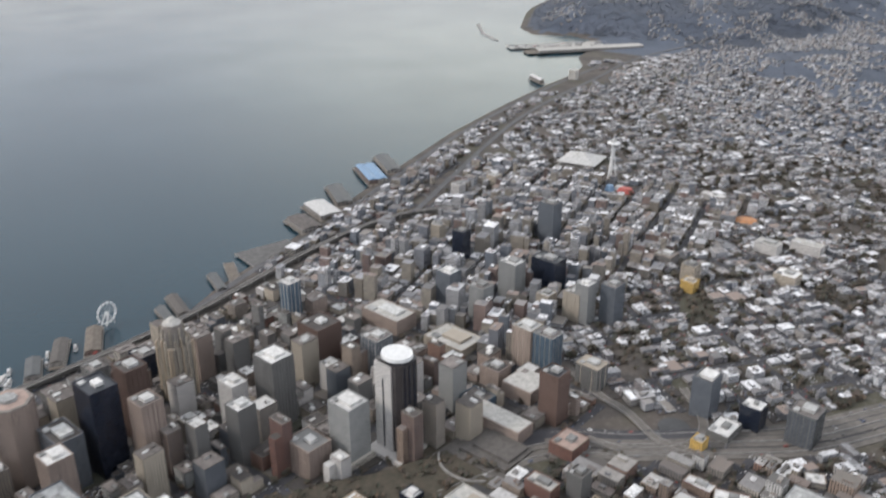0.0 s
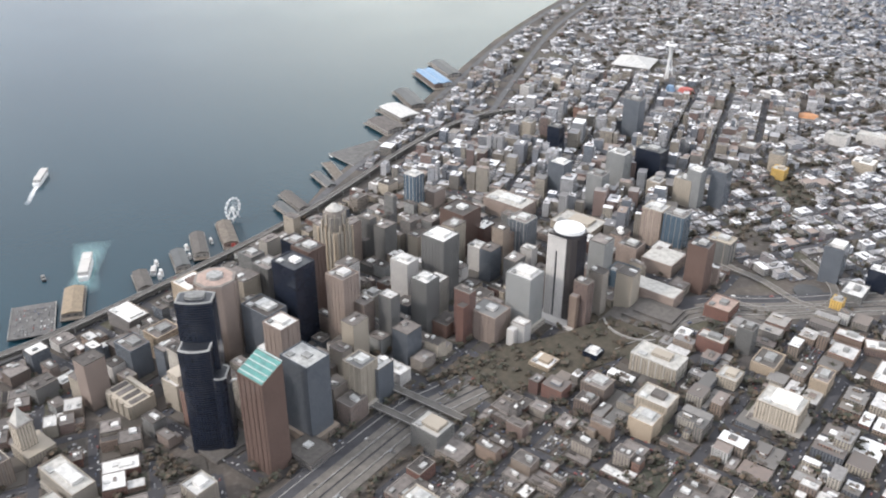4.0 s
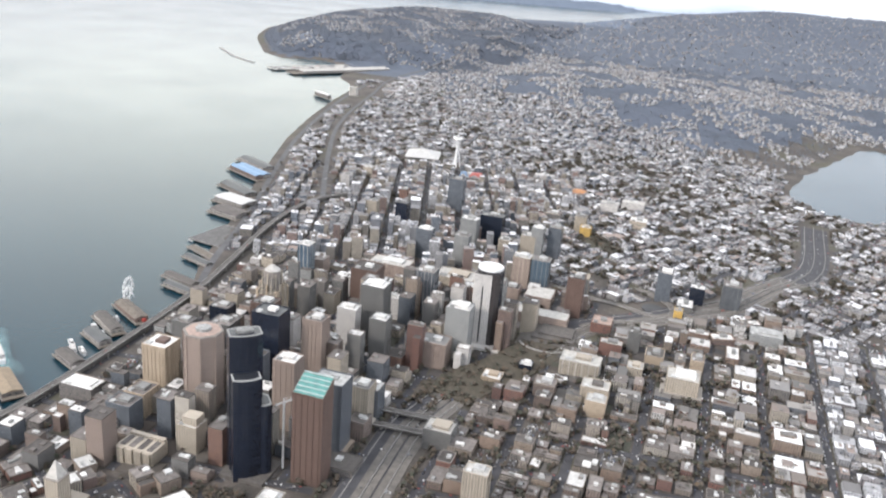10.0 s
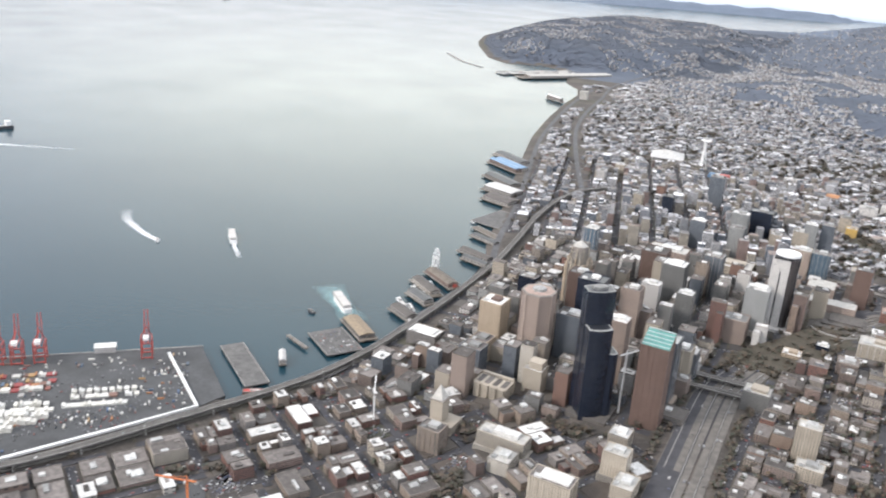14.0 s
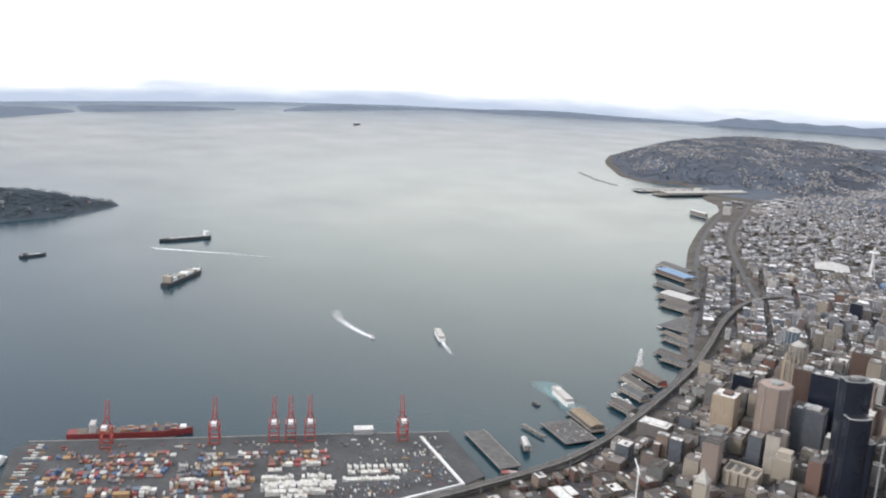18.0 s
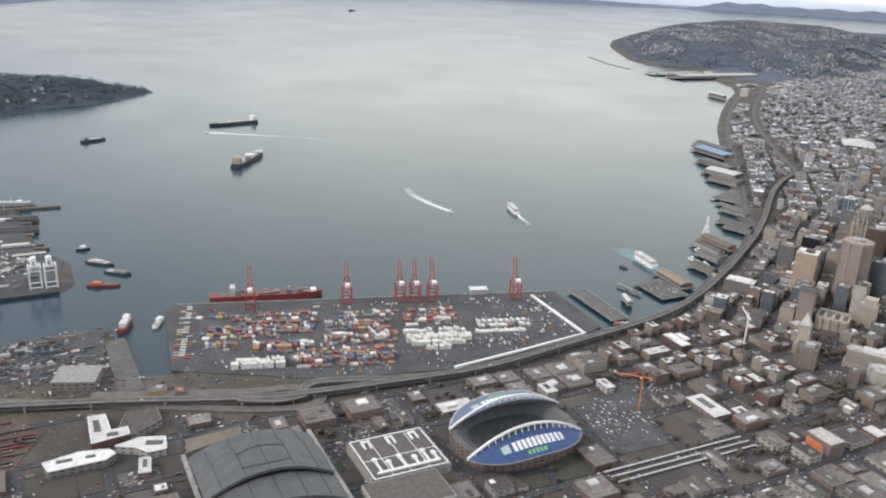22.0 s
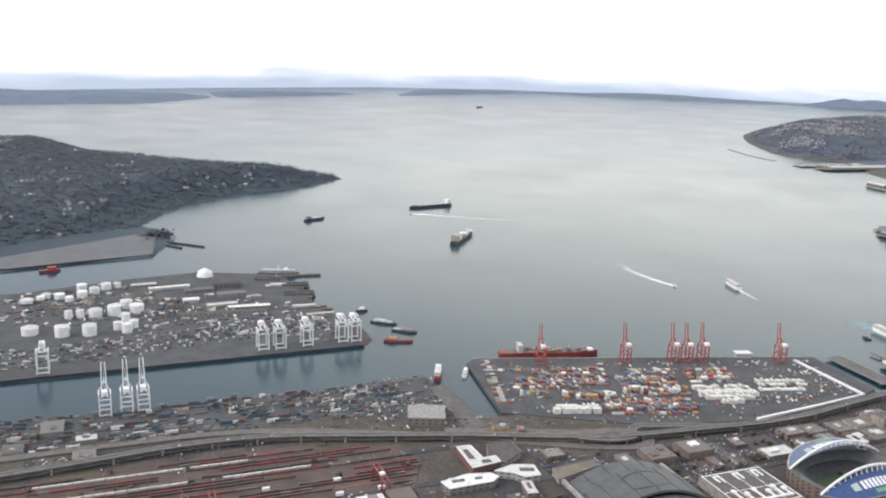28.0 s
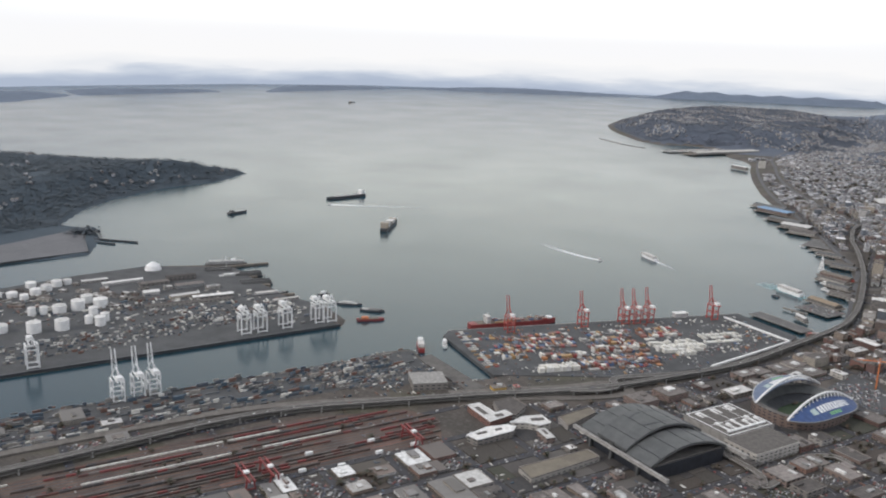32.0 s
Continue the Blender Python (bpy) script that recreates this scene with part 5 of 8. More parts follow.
def district(ox, oy, rot, us, vs, street, inside, lot, seed, uneven=True):
    """Blocks between lines us and vs of a turned grid; yields lots and records the streets between them."""
    r = random.Random(seed)
    out = []
    for u in us:
        STREETS.append([p for p in (turned(ox, oy, rot, u, v) for v in np.arange(vs[0], vs[-1] + 1, 9.0)) if inside(*p)])
    for v in vs:
        STREETS.append([p for p in (turned(ox, oy, rot, u, v) for u in np.arange(us[0], us[-1] + 1, 9.0)) if inside(*p)])
    for u0, u1 in zip(us, us[1:]):
        for v0, v1 in zip(vs, vs[1:]):
            bu, bv = u1 - u0 - street, v1 - v0 - street
            if uneven:
                for a, b, w, d in carve(r, u0 + street / 2, v0 + street / 2, bu, bv, lot):
                    k, m = r.uniform(0.4, 0.12 * w + 0.6), r.uniform(0.4, 0.12 * d + 0.6)
                    LOTS.append((*turned(ox, oy, rot, a + w / 2, b + d / 2), w - 0.3, d - 0.3, rot, inside))
                    x, y = turned(ox, oy, rot, a + w / 2 + r.uniform(-.4, .4) * (k - .4), b + d / 2 + r.uniform(-.4, .4) * (m - .4))
                    out.append((x, y, w - k, d - m, r))
                continue
            nu, nv = max(1, round(bu / lot + r.uniform(-0.35, 0.35))), max(1, round(bv / lot + r.uniform(-0.35, 0.35)))
            for i in range(nu):
                for j in range(nv):
                    w, d = bu / nu, bv / nv
                    LOTS.append((*turned(ox, oy, rot, u0 + street / 2 + (i + 0.5) * w, v0 + street / 2 + (j + 0.5) * d), w - 0.3, d - 0.3, rot, inside))
                    x, y = turned(ox, oy, rot, u0 + street / 2 + (i + 0.5) * w, v0 + street / 2 + (j + 0.5) * d)
                    out.append((x, y, w - r.uniform(0.3, 0.22 * w + 0.4), d - r.uniform(0.3, 0.22 * d + 0.4), r))
    return [o for o in out if inside(o[0], o[1])]


def clump(x, y):
    """Slow drift between built and wooded ground."""
    return np.sin(x * 0.023 + 1.7 * np.sin(y * 0.011)) * np.cos(y * 0.019 + 1.3 * np.sin(x * 0.013)) + 0.4 * np.sin(x * 0.051 + y * 0.037)


def shore(x, y):
    return survey(RM, x, y)


WALLS = {"office": [("stone", "grey stone"), ("brick", "brown brick"), ("flats", "beige rendered"), ("grey_panel", "grey panelled"), ("cream", "cream concrete"), ("pink_concrete", "tan concrete"), ("grey_glass", "grey glass"), ("olive", "dull olive-grey"), ("white_panel", "white panelled")],
         "old": [("brick", "red-brown brick"), ("brick", "dark brick"), ("stone", "sooty stone"), ("brick", "brown brick")],
         "flats": [("flats", "beige rendered"), ("brick", "red-brown brick"), ("stone", "grey stone"), ("brick", "dark brick"), ("flats", "brownish rendered")],
         "shed": [("shed", "grey metal-clad"), ("shed", "drab"), ("brick", "brick"), ("shed", "pale")]}


def fill(lots, names, kinds, heights, group, gap=0.06, white=0.25):
    for x, y, w, d, r in lots:
        if not free(x, y, 0.34 * max(w, d)) or shore(x, y) < 7:
            continue
        if r.random() < gap:
            if r.random() < 0.6:
                CARS.append(("lot", x, y, w, d))
            else:
                TREES.extend([(x + r.uniform(-w, w) / 2.4, y + r.uniform(-d, d) / 2.4) for _ in range(5)])
            continue
        lo, hi = heights(x, y)
        h = lo + (hi - lo) * r.random() ** 2.2
        key, word = r.choice(WALLS[kinds])
        nm, cat = names
        pale = r.random() < white
        tall = "tall" if h > 16 else "mid-rise" if h > 8 else "low"
        yield x, y, w, d, h, key, pale, r, nm, cat, f"{tall} {word} {cat} with a {'white' if pale else 'grey tar'} flat roof"


def as_things(lots, rot, names, kinds, heights, group, gap=0.06, white=0.25):
    for x, y, w, d, h, key, pale, r, nm, cat, label in fill(lots, names, kinds, heights, group, gap, white):
        building(nm, x, y, rot, w, d, h, M[key], M["white_roof"] if pale else M["roof"], r, label, cat, group, plan='ell' if min(w, d) > 6.5 and r.random() < 0.38 else 'box', units=r.choice([1, 1, 2]) if nm == "warehouse" else r.choice([1, 2, 2]))


def as_stuff(name, lots, rot, ox, oy, heights, label, mat="fabric", gap=0.08):
    """Many buildings far from the camera, in one mesh turned with its grid."""
    s = Shape()
    c, n = math.cos(radians(-rot)), math.sin(radians(-rot))
    rows = list(fill(lots, ("b", "building"), "office", heights, "", gap))
    if not rows:
        return
    zs = land([q[0] for q in rows], [q[1] for q in rows])[0]
    for q, z in zip(rows, zs):
        x, y, w, d, h, r = q[0], q[1], q[2], q[3], q[4], q[7]
        u, v = (x - ox) * c - (y - oy) * n, (x - ox) * n + (y - oy) * c
        s.box(u, v, z - 1.5, w, d, h + 1.5)
        for _ in range(r.choice([0, 1, 1, 2, 3])):
            s.box(u + r.uniform(-.2, .2) * w, v + r.uniform(-.2, .2) * d, z + h + 0.004, w * r.uniform(.15, .5), d * r.uniform(.15, .5), r.uniform(.4, 1.6))
    ob = solo(name, s, M[mat], label, "buildings", kind="stuff")
    ob.matrix_basis = pose(ox, oy, 0, 0, 0, rot)


def steps(a, b, n):
    return list(np.linspace(a, b, n))


def fw_x(y):
    return float(np.interp(y, [-260, 25, 145, 222, 262, 336, 366, 460], [-288, -298, -303, -283, -259, -228, -186, -101]))


# downtown, square to the shore
core = district(0, 0, 0, steps(-534, -223, 11), steps(42, 400, 11), 7.5, lambda x, y: y > 38 + 0.18 * (x + 540) and x < fw_x(y) - 14, 12.5, 11, False)
as_things(core, 0, ("office_building", "office building"), "office",
          lambda x, y: (6, 34) if x > -470 and 60 < y < 350 else (4, 17), "downtown blocks", 0.04, 0.2)
# the hill beyond the freeway
hill = district(0, 0, 0, steps(-276, -60, 7), steps(-80, 420, 15), 7, lambda x, y: x > fw_x(y) + 15, 11, 12)
near_hill = [q for q in hill if q[1] < 215 and q[0] < -100]
as_stuff("hillside_blocks", [q for q in hill if not (q[1] < 215 and q[0] < -100)], 0, 0, 0, lambda x, y: (2.3, 10), "blocks of flats and clinics stepping over the hill", gap=0.16)
as_things(near_hill, 0, ("apartment_block", "apartment block"), "flats", lambda x, y: (2.3, 10) if x < -150 else (2.2, 7), "blocks on the hill", 0.2, 0.1)
# the old quarter, on a north-south grid
old = district(-500, 0, -31, steps(-120, 190, 11), steps(-116, 136, 10), 7.5, lambda x, y: y < 36 + 0.18 * (x + 540) and shore(x, y) > 14 and x < -316 and y > -95 + 0.3 * (x + 560) and x > -585, 13, 13)
as_things(old, -31, ("brick_block", "brick block"), "old", lambda x, y: (4.5, 9), "old quarter blocks", 0.06, 0.22)


KEEP += [(-557, -197, 40), (-593, -258, 30), (-633, -321, 44), (-749, -330, 20), (-731, -359, 18), (-713, -331, 14), (-740, -312, 14), (-678, -375, 20), (-690, -392, 14), (-664, -355, 10), (-693, -302, 14), (-697, -318, 8), (-474, -158, 18), (-474, -92, 14), (-404, -96, 10)]
QUAY = [(-855, -197), (-857, -181), (-640, 28), (-580, -14), (-584, -35), (-632, -141), (-690, -205), (-778, -258)]
LINES.append(([(-985, -715), (-895, -530), (-780, -365)], 36))
PARKING = [(-546, -140), (-502, -175), (-481, -144), (-526, -87)]
KEEP += [(-514, -138, 27), (-512, -150, 22), (-524, -115, 20)]


def quayside(x, y):
    return float(signed(QUAY, np.array([float(x)]), np.array([float(y)]))[0]) > -6


# flat industrial land to the south
sodo = district(-560, -300, -31, steps(-420, 250, 17), steps(-520, 310, 20), 7, lambda x, y: y < -92 + 0.3 * (x + 560) and not quayside(x, y) and shore(x, y) > 16 and x < -330 and y < np.interp(x, [-1100, -849, -700, -612, -550], [-575, -385, -265, -140, 0]), 19, 14)
far_sodo = [q for q in sodo if q[0] < -735 or q[1] < -430]
as_stuff("southern_sheds", far_sodo, -31, -560, -300, lambda x, y: (2.2, 5), "drab low industrial sheds to the south", gap=0.3)
as_things([q for q in sodo if not (q[0] < -735 or q[1] < -430)], -31, ("warehouse", "warehouse"), "shed", lambda x, y: (2.2, 6), "industrial sheds", 0.32, 0.08)

# northern town on its turned grid, then the streets that run true north
bell = district(-575, 400, 17, steps(-34, 439, 14), steps(-124, 420, 18), 6.5, lambda x, y: y > 402 and x < -300 and shore(x, y) > 10 and y < 760 + 0.25 * (x + 600), 8.5, 15)
as_stuff("northern_blocks", bell, 17, -575, 400, lambda x, y: (3.5, 22) if x > -500 and y < 640 else (3.5, 13), "dense blocks of flats and offices north of the centre", "north_fabric", gap=0.04)
lake = district(-300, 420, -31, steps(-760, 560, 33), steps(-60, 680, 20), 7, lambda x, y: y > 402 and (x >= -300 or y >= 760 + 0.25 * (x + 600)) and shore(x, y) > 12 and free(x, y, 2) and clump(x * 1.7, y * 1.7) < 0.95, 7.8, 16)
as_stuff("lakeside_blocks", lake, -31, -300, 420, lambda x, y: (1.7, 6.5), "low commercial blocks with white and grey roofs", "far_fabric", gap=0.42)
east = district(-60, 100, 0, steps(0, 520, 14), steps(-250, 900, 30), 7, lambda x, y: x > -62 and shore(x, y) > 12 and free(x, y, 2) and (y < 402 or x > 180), 8.5, 17)
flat = district(-820, 1290, -31, steps(-60, 330, 12), steps(20, 900, 24), 9, lambda x, y: y > 1250 and shore(x, y) > 14 and x < -560 and float(survey(RZ, x, y)) < 9, 13, 18)
as_stuff("rail_side_sheds", flat, -31, -820, 1290, lambda x, y: (2, 5), "pale low sheds and depots along the northern tracks", "far_fabric", gap=0.3)
as_stuff("hilltop_blocks", east, 0, -60, 100, lambda x, y: (2.5, 8), "low houses and flats over the hill", "far_fabric", gap=0.2)


def scatter(n, box, test, seed):
    r = np.random.RandomState(seed)
    x, y = r.uniform(box[0], box[1], n), r.uniform(box[2], box[3], n)
    z, m = land(x, y)
    ok = test(x, y, z, m)
    return list(zip(x[ok], y[ok], z[ok])), random.Random(seed)


def houses(name, pts, r, rot, label, size=(3.2, 5.5)):
    walls, roofs = Shape(), Shape()
    for x, y, z in pts:
        w, d, h = r.uniform(*size), r.uniform(*size), r.uniform(1.8, 3.2)
        a = rot + r.choice([0, 90]) + r.uniform(-6, 6)
        walls.box(x, y, z - 1, w, d, h + 1, a)
        c, s = math.cos(radians(a)), math.sin(radians(a))
        q = [(x + i * w / 2 * 1.12 * c - j * d / 2 * 1.12 * s, y + i * w / 2 * 1.12 * s + j * d / 2 * 1.12 * c, z + h) for i, j in ((-1, -1), (1, -1), (1, 1), (-1, 1))]
        k = 0.35 * d
        e = [(x + i * w / 2 * 1.12 * c, y + i * w / 2 * 1.12 * s, z + h + k) for i in (-1, 1)]
        roofs.add(q + e, [(0, 1, 5, 4), (2, 3, 4, 5), (1, 2, 5), (3, 0, 4), (3, 2, 1, 0)])
    solo(name + "_walls", walls, M["house"], "pale timber house walls " + label, "houses", kind="stuff")
    solo(name + "_roofs", roofs, M["roof_tiles"], "grey and white pitched house roofs " + label, "roofs", kind="stuff")


def woods(name, pts, r, label, size=(2.5, 5.0), leaves=9, mat="woods", tilt=0.45):
    """Crowns of many loose leaf clumps; no two alike."""
    g = np.random.RandomState(r.randrange(1 << 30))
    P = np.repeat(np.array(pts, float), leaves, 0)
    n = len(P)
    k = np.repeat(g.uniform(*size, len(pts)), leaves)
    c = P + np.stack([g.normal(0, 0.33, n) * k, g.normal(0, 0.33, n) * k, k * g.uniform(0.15, 1.15, n)], -1)
    q = 0.34 * k * g.uniform(0.6, 1.3, n)
    a, t = g.uniform(0, 6.28, n), g.uniform(-tilt, tilt, n)
    u = np.stack([np.cos(a) * q, np.sin(a) * q, 0 * q], -1)
    v = np.stack([-np.sin(a) * q * np.cos(t), np.cos(a) * q * np.cos(t), q * np.sin(t)], -1)
    V4 = np.stack([c - u - v, c + u - v * 0.7, c + u * 0.8 + v, c - u * 0.9 + v * 0.8], 1).reshape(-1, 3)
    me = bpy.data.meshes.new(name)
    me.vertices.add(4 * n)
    me.vertices.foreach_set("co", V4.ravel())
    me.loops.add(4 * n)
    me.loops.foreach_set("vertex_index", np.arange(4 * n, dtype=np.int32))
    me.polygons.add(n)
    me.polygons.foreach_set("loop_start", np.arange(0, 4 * n, 4, dtype=np.int32))
    me.materials.append(M[mat])
    me.update(calc_edges=True)
    me.validate()
    solo(name, me, None, label, "trees", kind="stuff")


pts, r = scatter(10500, (-760, 250, 900, 2100), lambda x, y, z, m: (m > 20) & (y > 1010 - 0.3 * (x + 300)) & (z < 60) & (clump(x, y) < 0.3), 21)
pts = [p for p in pts if free(p[0], p[1], 2)]
houses("queen_hill_houses", pts, r, -31, "on the northern hill")
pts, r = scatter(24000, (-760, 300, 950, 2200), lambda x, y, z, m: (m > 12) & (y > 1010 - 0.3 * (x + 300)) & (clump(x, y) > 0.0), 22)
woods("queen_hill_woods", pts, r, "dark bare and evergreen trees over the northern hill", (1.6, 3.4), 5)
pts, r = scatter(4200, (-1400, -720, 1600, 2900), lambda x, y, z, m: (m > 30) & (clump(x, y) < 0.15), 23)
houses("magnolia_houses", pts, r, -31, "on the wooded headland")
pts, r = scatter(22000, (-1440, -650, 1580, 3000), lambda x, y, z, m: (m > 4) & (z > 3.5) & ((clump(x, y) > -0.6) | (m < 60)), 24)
woods("magnolia_woods", pts, r, "winter woods on the headland bluff, tinted blue for haze", (2.5, 5.0), 4)
pts, r = scatter(2200, (-2400, -1480, -500, 430), lambda x, y, z, m: (z > 4) & ((clump(x * 1.5, y * 1.5) < -0.5) | (np.abs(z - 22) < 0.7) | (np.abs(z - 7) < 0.6)), 25)
houses("west_houses", pts, r, -31, "on the western headland")
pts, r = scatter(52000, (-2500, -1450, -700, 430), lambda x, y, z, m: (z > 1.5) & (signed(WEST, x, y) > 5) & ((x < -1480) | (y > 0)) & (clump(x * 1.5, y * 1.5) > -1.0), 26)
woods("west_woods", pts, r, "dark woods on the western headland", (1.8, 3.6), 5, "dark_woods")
pts, r = scatter(2600, (-700, 1400, 2100, 4300), lambda x, y, z, m: m > 30, 27)
houses("far_houses", pts, r, -31, "of the far northern suburbs", (4, 7))
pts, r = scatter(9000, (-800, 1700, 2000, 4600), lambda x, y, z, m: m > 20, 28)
woods("far_woods", pts, r, "woods of the far northern suburbs, tinted blue for haze", (5, 10), 3)
# streets over the whole grid
s = Shape()
for line in STREETS:
    run = []
    for p in line + [None]:
        if p is not None and (not run or math.hypot(p[0] - run[-1][0], p[1] - run[-1][1]) < 14) and p[1] < 800:
            run.append(p)
        else:
            if len(run) > 2:
                q = draped(run, 0.2 + 0.006 * (STREETS.index(line) % 40))
                s.ribbon(q, 5.2, 0.6)
                for i in range(len(q) - 1):
                    for side in (-1, 1):
                        for t in (0.1, 0.4, 0.7):
                            if rng.random() < 0.42:
                                CARS.append(("road", q[i], q[i + 1], t + rng.uniform(-.1, .1), side * rng.choice([0.7, 1.9, 1.9])))
                    if rng.random() < 0.25:
                        a = q[i]
                        dx, dy = q[i + 1][0] - a[0], q[i + 1][1] - a[1]
                        k = math.hypot(dx, dy)
                        TREES.append((a[0] - dy / k * 3.2, a[1] + dx / k * 3.2))
            run = [p] if p is not None else []
solo("streets", s, M["road"], "grey asphalt city streets between the blocks", "streets", kind="structure")

# the ground of each lot: asphalt, gravel, brick, dull grass
def clear_of_roads(x, y, r):
    for pts, hw in LINES:
        for (ax, ay), (bx, by) in zip(pts, pts[1:]):
            ex, ey = bx - ax, by - ay
            t = min(1, max(0, ((x - ax) * ex + (y - ay) * ey) / (ex * ex + ey * ey)))
            if (x - ax - t * ex) ** 2 + (y - ay - t * ey) ** 2 < (hw + r) ** 2:
                return False
    return True


M["lots"] = island_palette("lot_paving", [(0.069, 0.063, 0.061), (0.047, 0.043, 0.043), (0.086, 0.075, 0.065), (0.061, 0.049, 0.041), (0.04, 0.043, 0.029), (0.103, 0.095, 0.089), (0.036, 0.036, 0.039), (0.072, 0.057, 0.048), (0.051, 0.045, 0.039), (0.043, 0.037, 0.036)], 0.95)
s = Shape()
for x, y, w, d, rot, inside in LOTS:
    if not inside(x, y) or float(signed(PARKING, np.array([x]), np.array([y]))[0]) > -6 or y > 480 or y < -480 or x < -800 or x > 40 or shore(x, y) < 9 or not clear_of_roads(x, y, 0.3 * min(w, d)):
        continue
    q = [(x + i * w / 2 * math.cos(radians(rot)) - j * d / 2 * math.sin(radians(rot)), y + i * w / 2 * math.sin(radians(rot)) + j * d / 2 * math.cos(radians(rot))) for i, j in ((-1, -1), (1, -1), (1, 1), (-1, 1))]
    z = [gz(*p) for p in q]
    s.add([(p[0], p[1], h - 0.5) for p, h in zip(q, z)] + [(p[0], p[1], h + 0.5) for p, h in zip(q, z)], [(0, 1, 5, 4), (1, 2, 6, 5), (2, 3, 7, 6), (3, 0, 4, 7), (4, 5, 6, 7)])
solo("lot_ground", s, M["lots"], "patchwork of asphalt, gravel and dull grass lots", "ground", kind="stuff")

# cars in the streets, the lots and on the freeway
cars = Shape()


def car(x, y, z, a, k=1.0):
    c, n = math.cos(a), math.sin(a)
    vs = []
    for zz, l, w in ((0.08, 0.85, 0.36), (0.34, 0.85, 0.36), (0.56, 0.45, 0.29)):
        vs += [(x + k * (i * l * c - j * w * n), y + k * (i * l * n + j * w * c), z + k * zz) for i, j in ((-1, -1), (1, -1), (1, 1), (-1, 1))]
    fs = [(i, (i + 1) % 4, 4 + (i + 1) % 4, 4 + i) for i in range(4)] + [(4 + i, 4 + (i + 1) % 4, 8 + (i + 1) % 4, 8 + i) for i in range(4)] + [(8, 9, 10, 11), (3, 2, 1, 0)]
    cars.add(vs, fs)


lot_cars = []
for q in CARS:
    if q[0] == "road":
        a, b, t, off = q[1:]
        dx, dy = b[0] - a[0], b[1] - a[1]
        k = math.hypot(dx, dy) or 1
        car(a[0] + dx * t - dy / k * off, a[1] + dy * t + dx / k * off, a[2] + (b[2] - a[2]) * t, math.atan2(dy, dx))
    else:
        _, x, y, w, d = q
        lot_cars += [(x + i, y + j) for i in np.arange(-w / 2 + 1, w / 2, 1.1) for j in np.arange(-d / 2 + 1, d / 2, 2.4) if rng.random() < 0.6]
for i in np.arange(-30, 30, 3.0):
    for j in np.arange(-48, 48, 1.15):
        x, y = turned(-514, -135, -31, i, j)
        if float(signed(PARKING, np.array([x]), np.array([y]))[0]) > 1 and rng.random() < (0.5 if y < -118 and x < -506 else 0.12):
            car(x, y, gz(-514, -135) + 0.5, radians(-31))
solo("stadium_car_park", Shape().prism(PARKING, gz(-514, -135) - 3, gz(-514, -135) + 0.45), M["yard"], "dark asphalt stadium car park with rows of cars", "car park", kind="structure")
if lot_cars:
    zs = land([p[0] for p in lot_cars], [p[1] for p in lot_cars])[0]
    for p, z in zip(lot_cars, zs):
        car(p[0], p[1], z + 0.5, 1.57)
for off in (-13, -11, -5, -2.6, 3.4, 5.6, 11, 13):
    line = draped(shifted(fw, off), 0.5)
    for a, b in zip(line, line[1:]):
        if rng.random() < 0.3:
            car(a[0], a[1], a[2], math.atan2(b[1] - a[1], b[0] - a[0]), rng.choice([1, 1, 1, 1.6]))
for p, z in zip(vp, vz):
    if rng.random() < 0.4:
        car(p[0] + rng.uniform(-1.6, 1.6), p[1], z, 1.6)
solo("cars", cars, M["cars"], "small parked and driving cars in white, grey and dark paint", "cars", kind="stuff")

# trees along streets and in the freeway park
r = random.Random(5)
lid_line = [p for p in fw if 196 < p[1] < 300]
solo("freeway_lid", Shape().ribbon(draped(lid_line, 1.7), 36, 1.2), M["park_ground"], "planted park deck laid over the freeway", "park", kind="structure")
for p in lid_line:
    TREES += [(p[0] + r.uniform(-19, 19), p[1] + r.uniform(-6, 6)) for _ in range(7)]
TREES += [(-300 + r.gauss(0, 9), 205 + r.gauss(0, 12)) for _ in range(50)] + [(-262 + r.gauss(0, 14), 300 + r.gauss(0, 14)) for _ in range(35)]
TREES += [(fw_x(y) + sd2 * r.uniform(17, 24), y) for y in np.arange(-60, 180, 3.5) for sd2 in (-1, 1)]
TREES += [(-375 + r.gauss(0, 10), 55 + r.gauss(0, 6)) for _ in range(30)] + [(-410 + r.gauss(0, 9), -25 + r.gauss(0, 7)) for _ in range(50)]
groves = np.random.RandomState(61).uniform((-560, 430), (250, 1010), (9000, 2))
groves = groves[clump(groves[:, 0] * 1.7, groves[:, 1] * 1.7) > 0.62]
TREES += [tuple(p) for p in groves if shore(*p) > 14 and free(p[0], p[1], 2)]
hill_trees = np.random.RandomState(62).uniform((-270, -90), (-70, 420), (1500, 2))
TREES += [tuple(p) for p in hill_trees if p[0] > fw_x(p[1]) + 18 and free(p[0], p[1], 2)]
zs = land([p[0] for p in TREES], [p[1] for p in TREES])[0]
trunks, leaf = Shape(), []
for p, z in zip(TREES, zs):
    k = r.uniform(1.8, 4.0)
    trunks.bar((p[0], p[1], z - 0.3), (p[0] + r.uniform(-.2, .2), p[1], z + 0.7 * k), 0.22)
    for _ in range(3):
        trunks.bar((p[0], p[1], z + 0.35 * k), (p[0] + r.uniform(-.4, .4) * k, p[1] + r.uniform(-.4, .4) * k, z + r.uniform(.7, 1.0) * k), 0.1)
    leaf.append((p[0], p[1], z + 0.15 * k))
solo("street_tree_trunks", trunks, M["bark"], "thin brown trunks and limbs of street trees", "trees", kind="stuff")
woods("street_trees", leaf, r, "sparse brown and green winter crowns of street trees", (1.6, 3.2), 18, "leaves", 0.9)
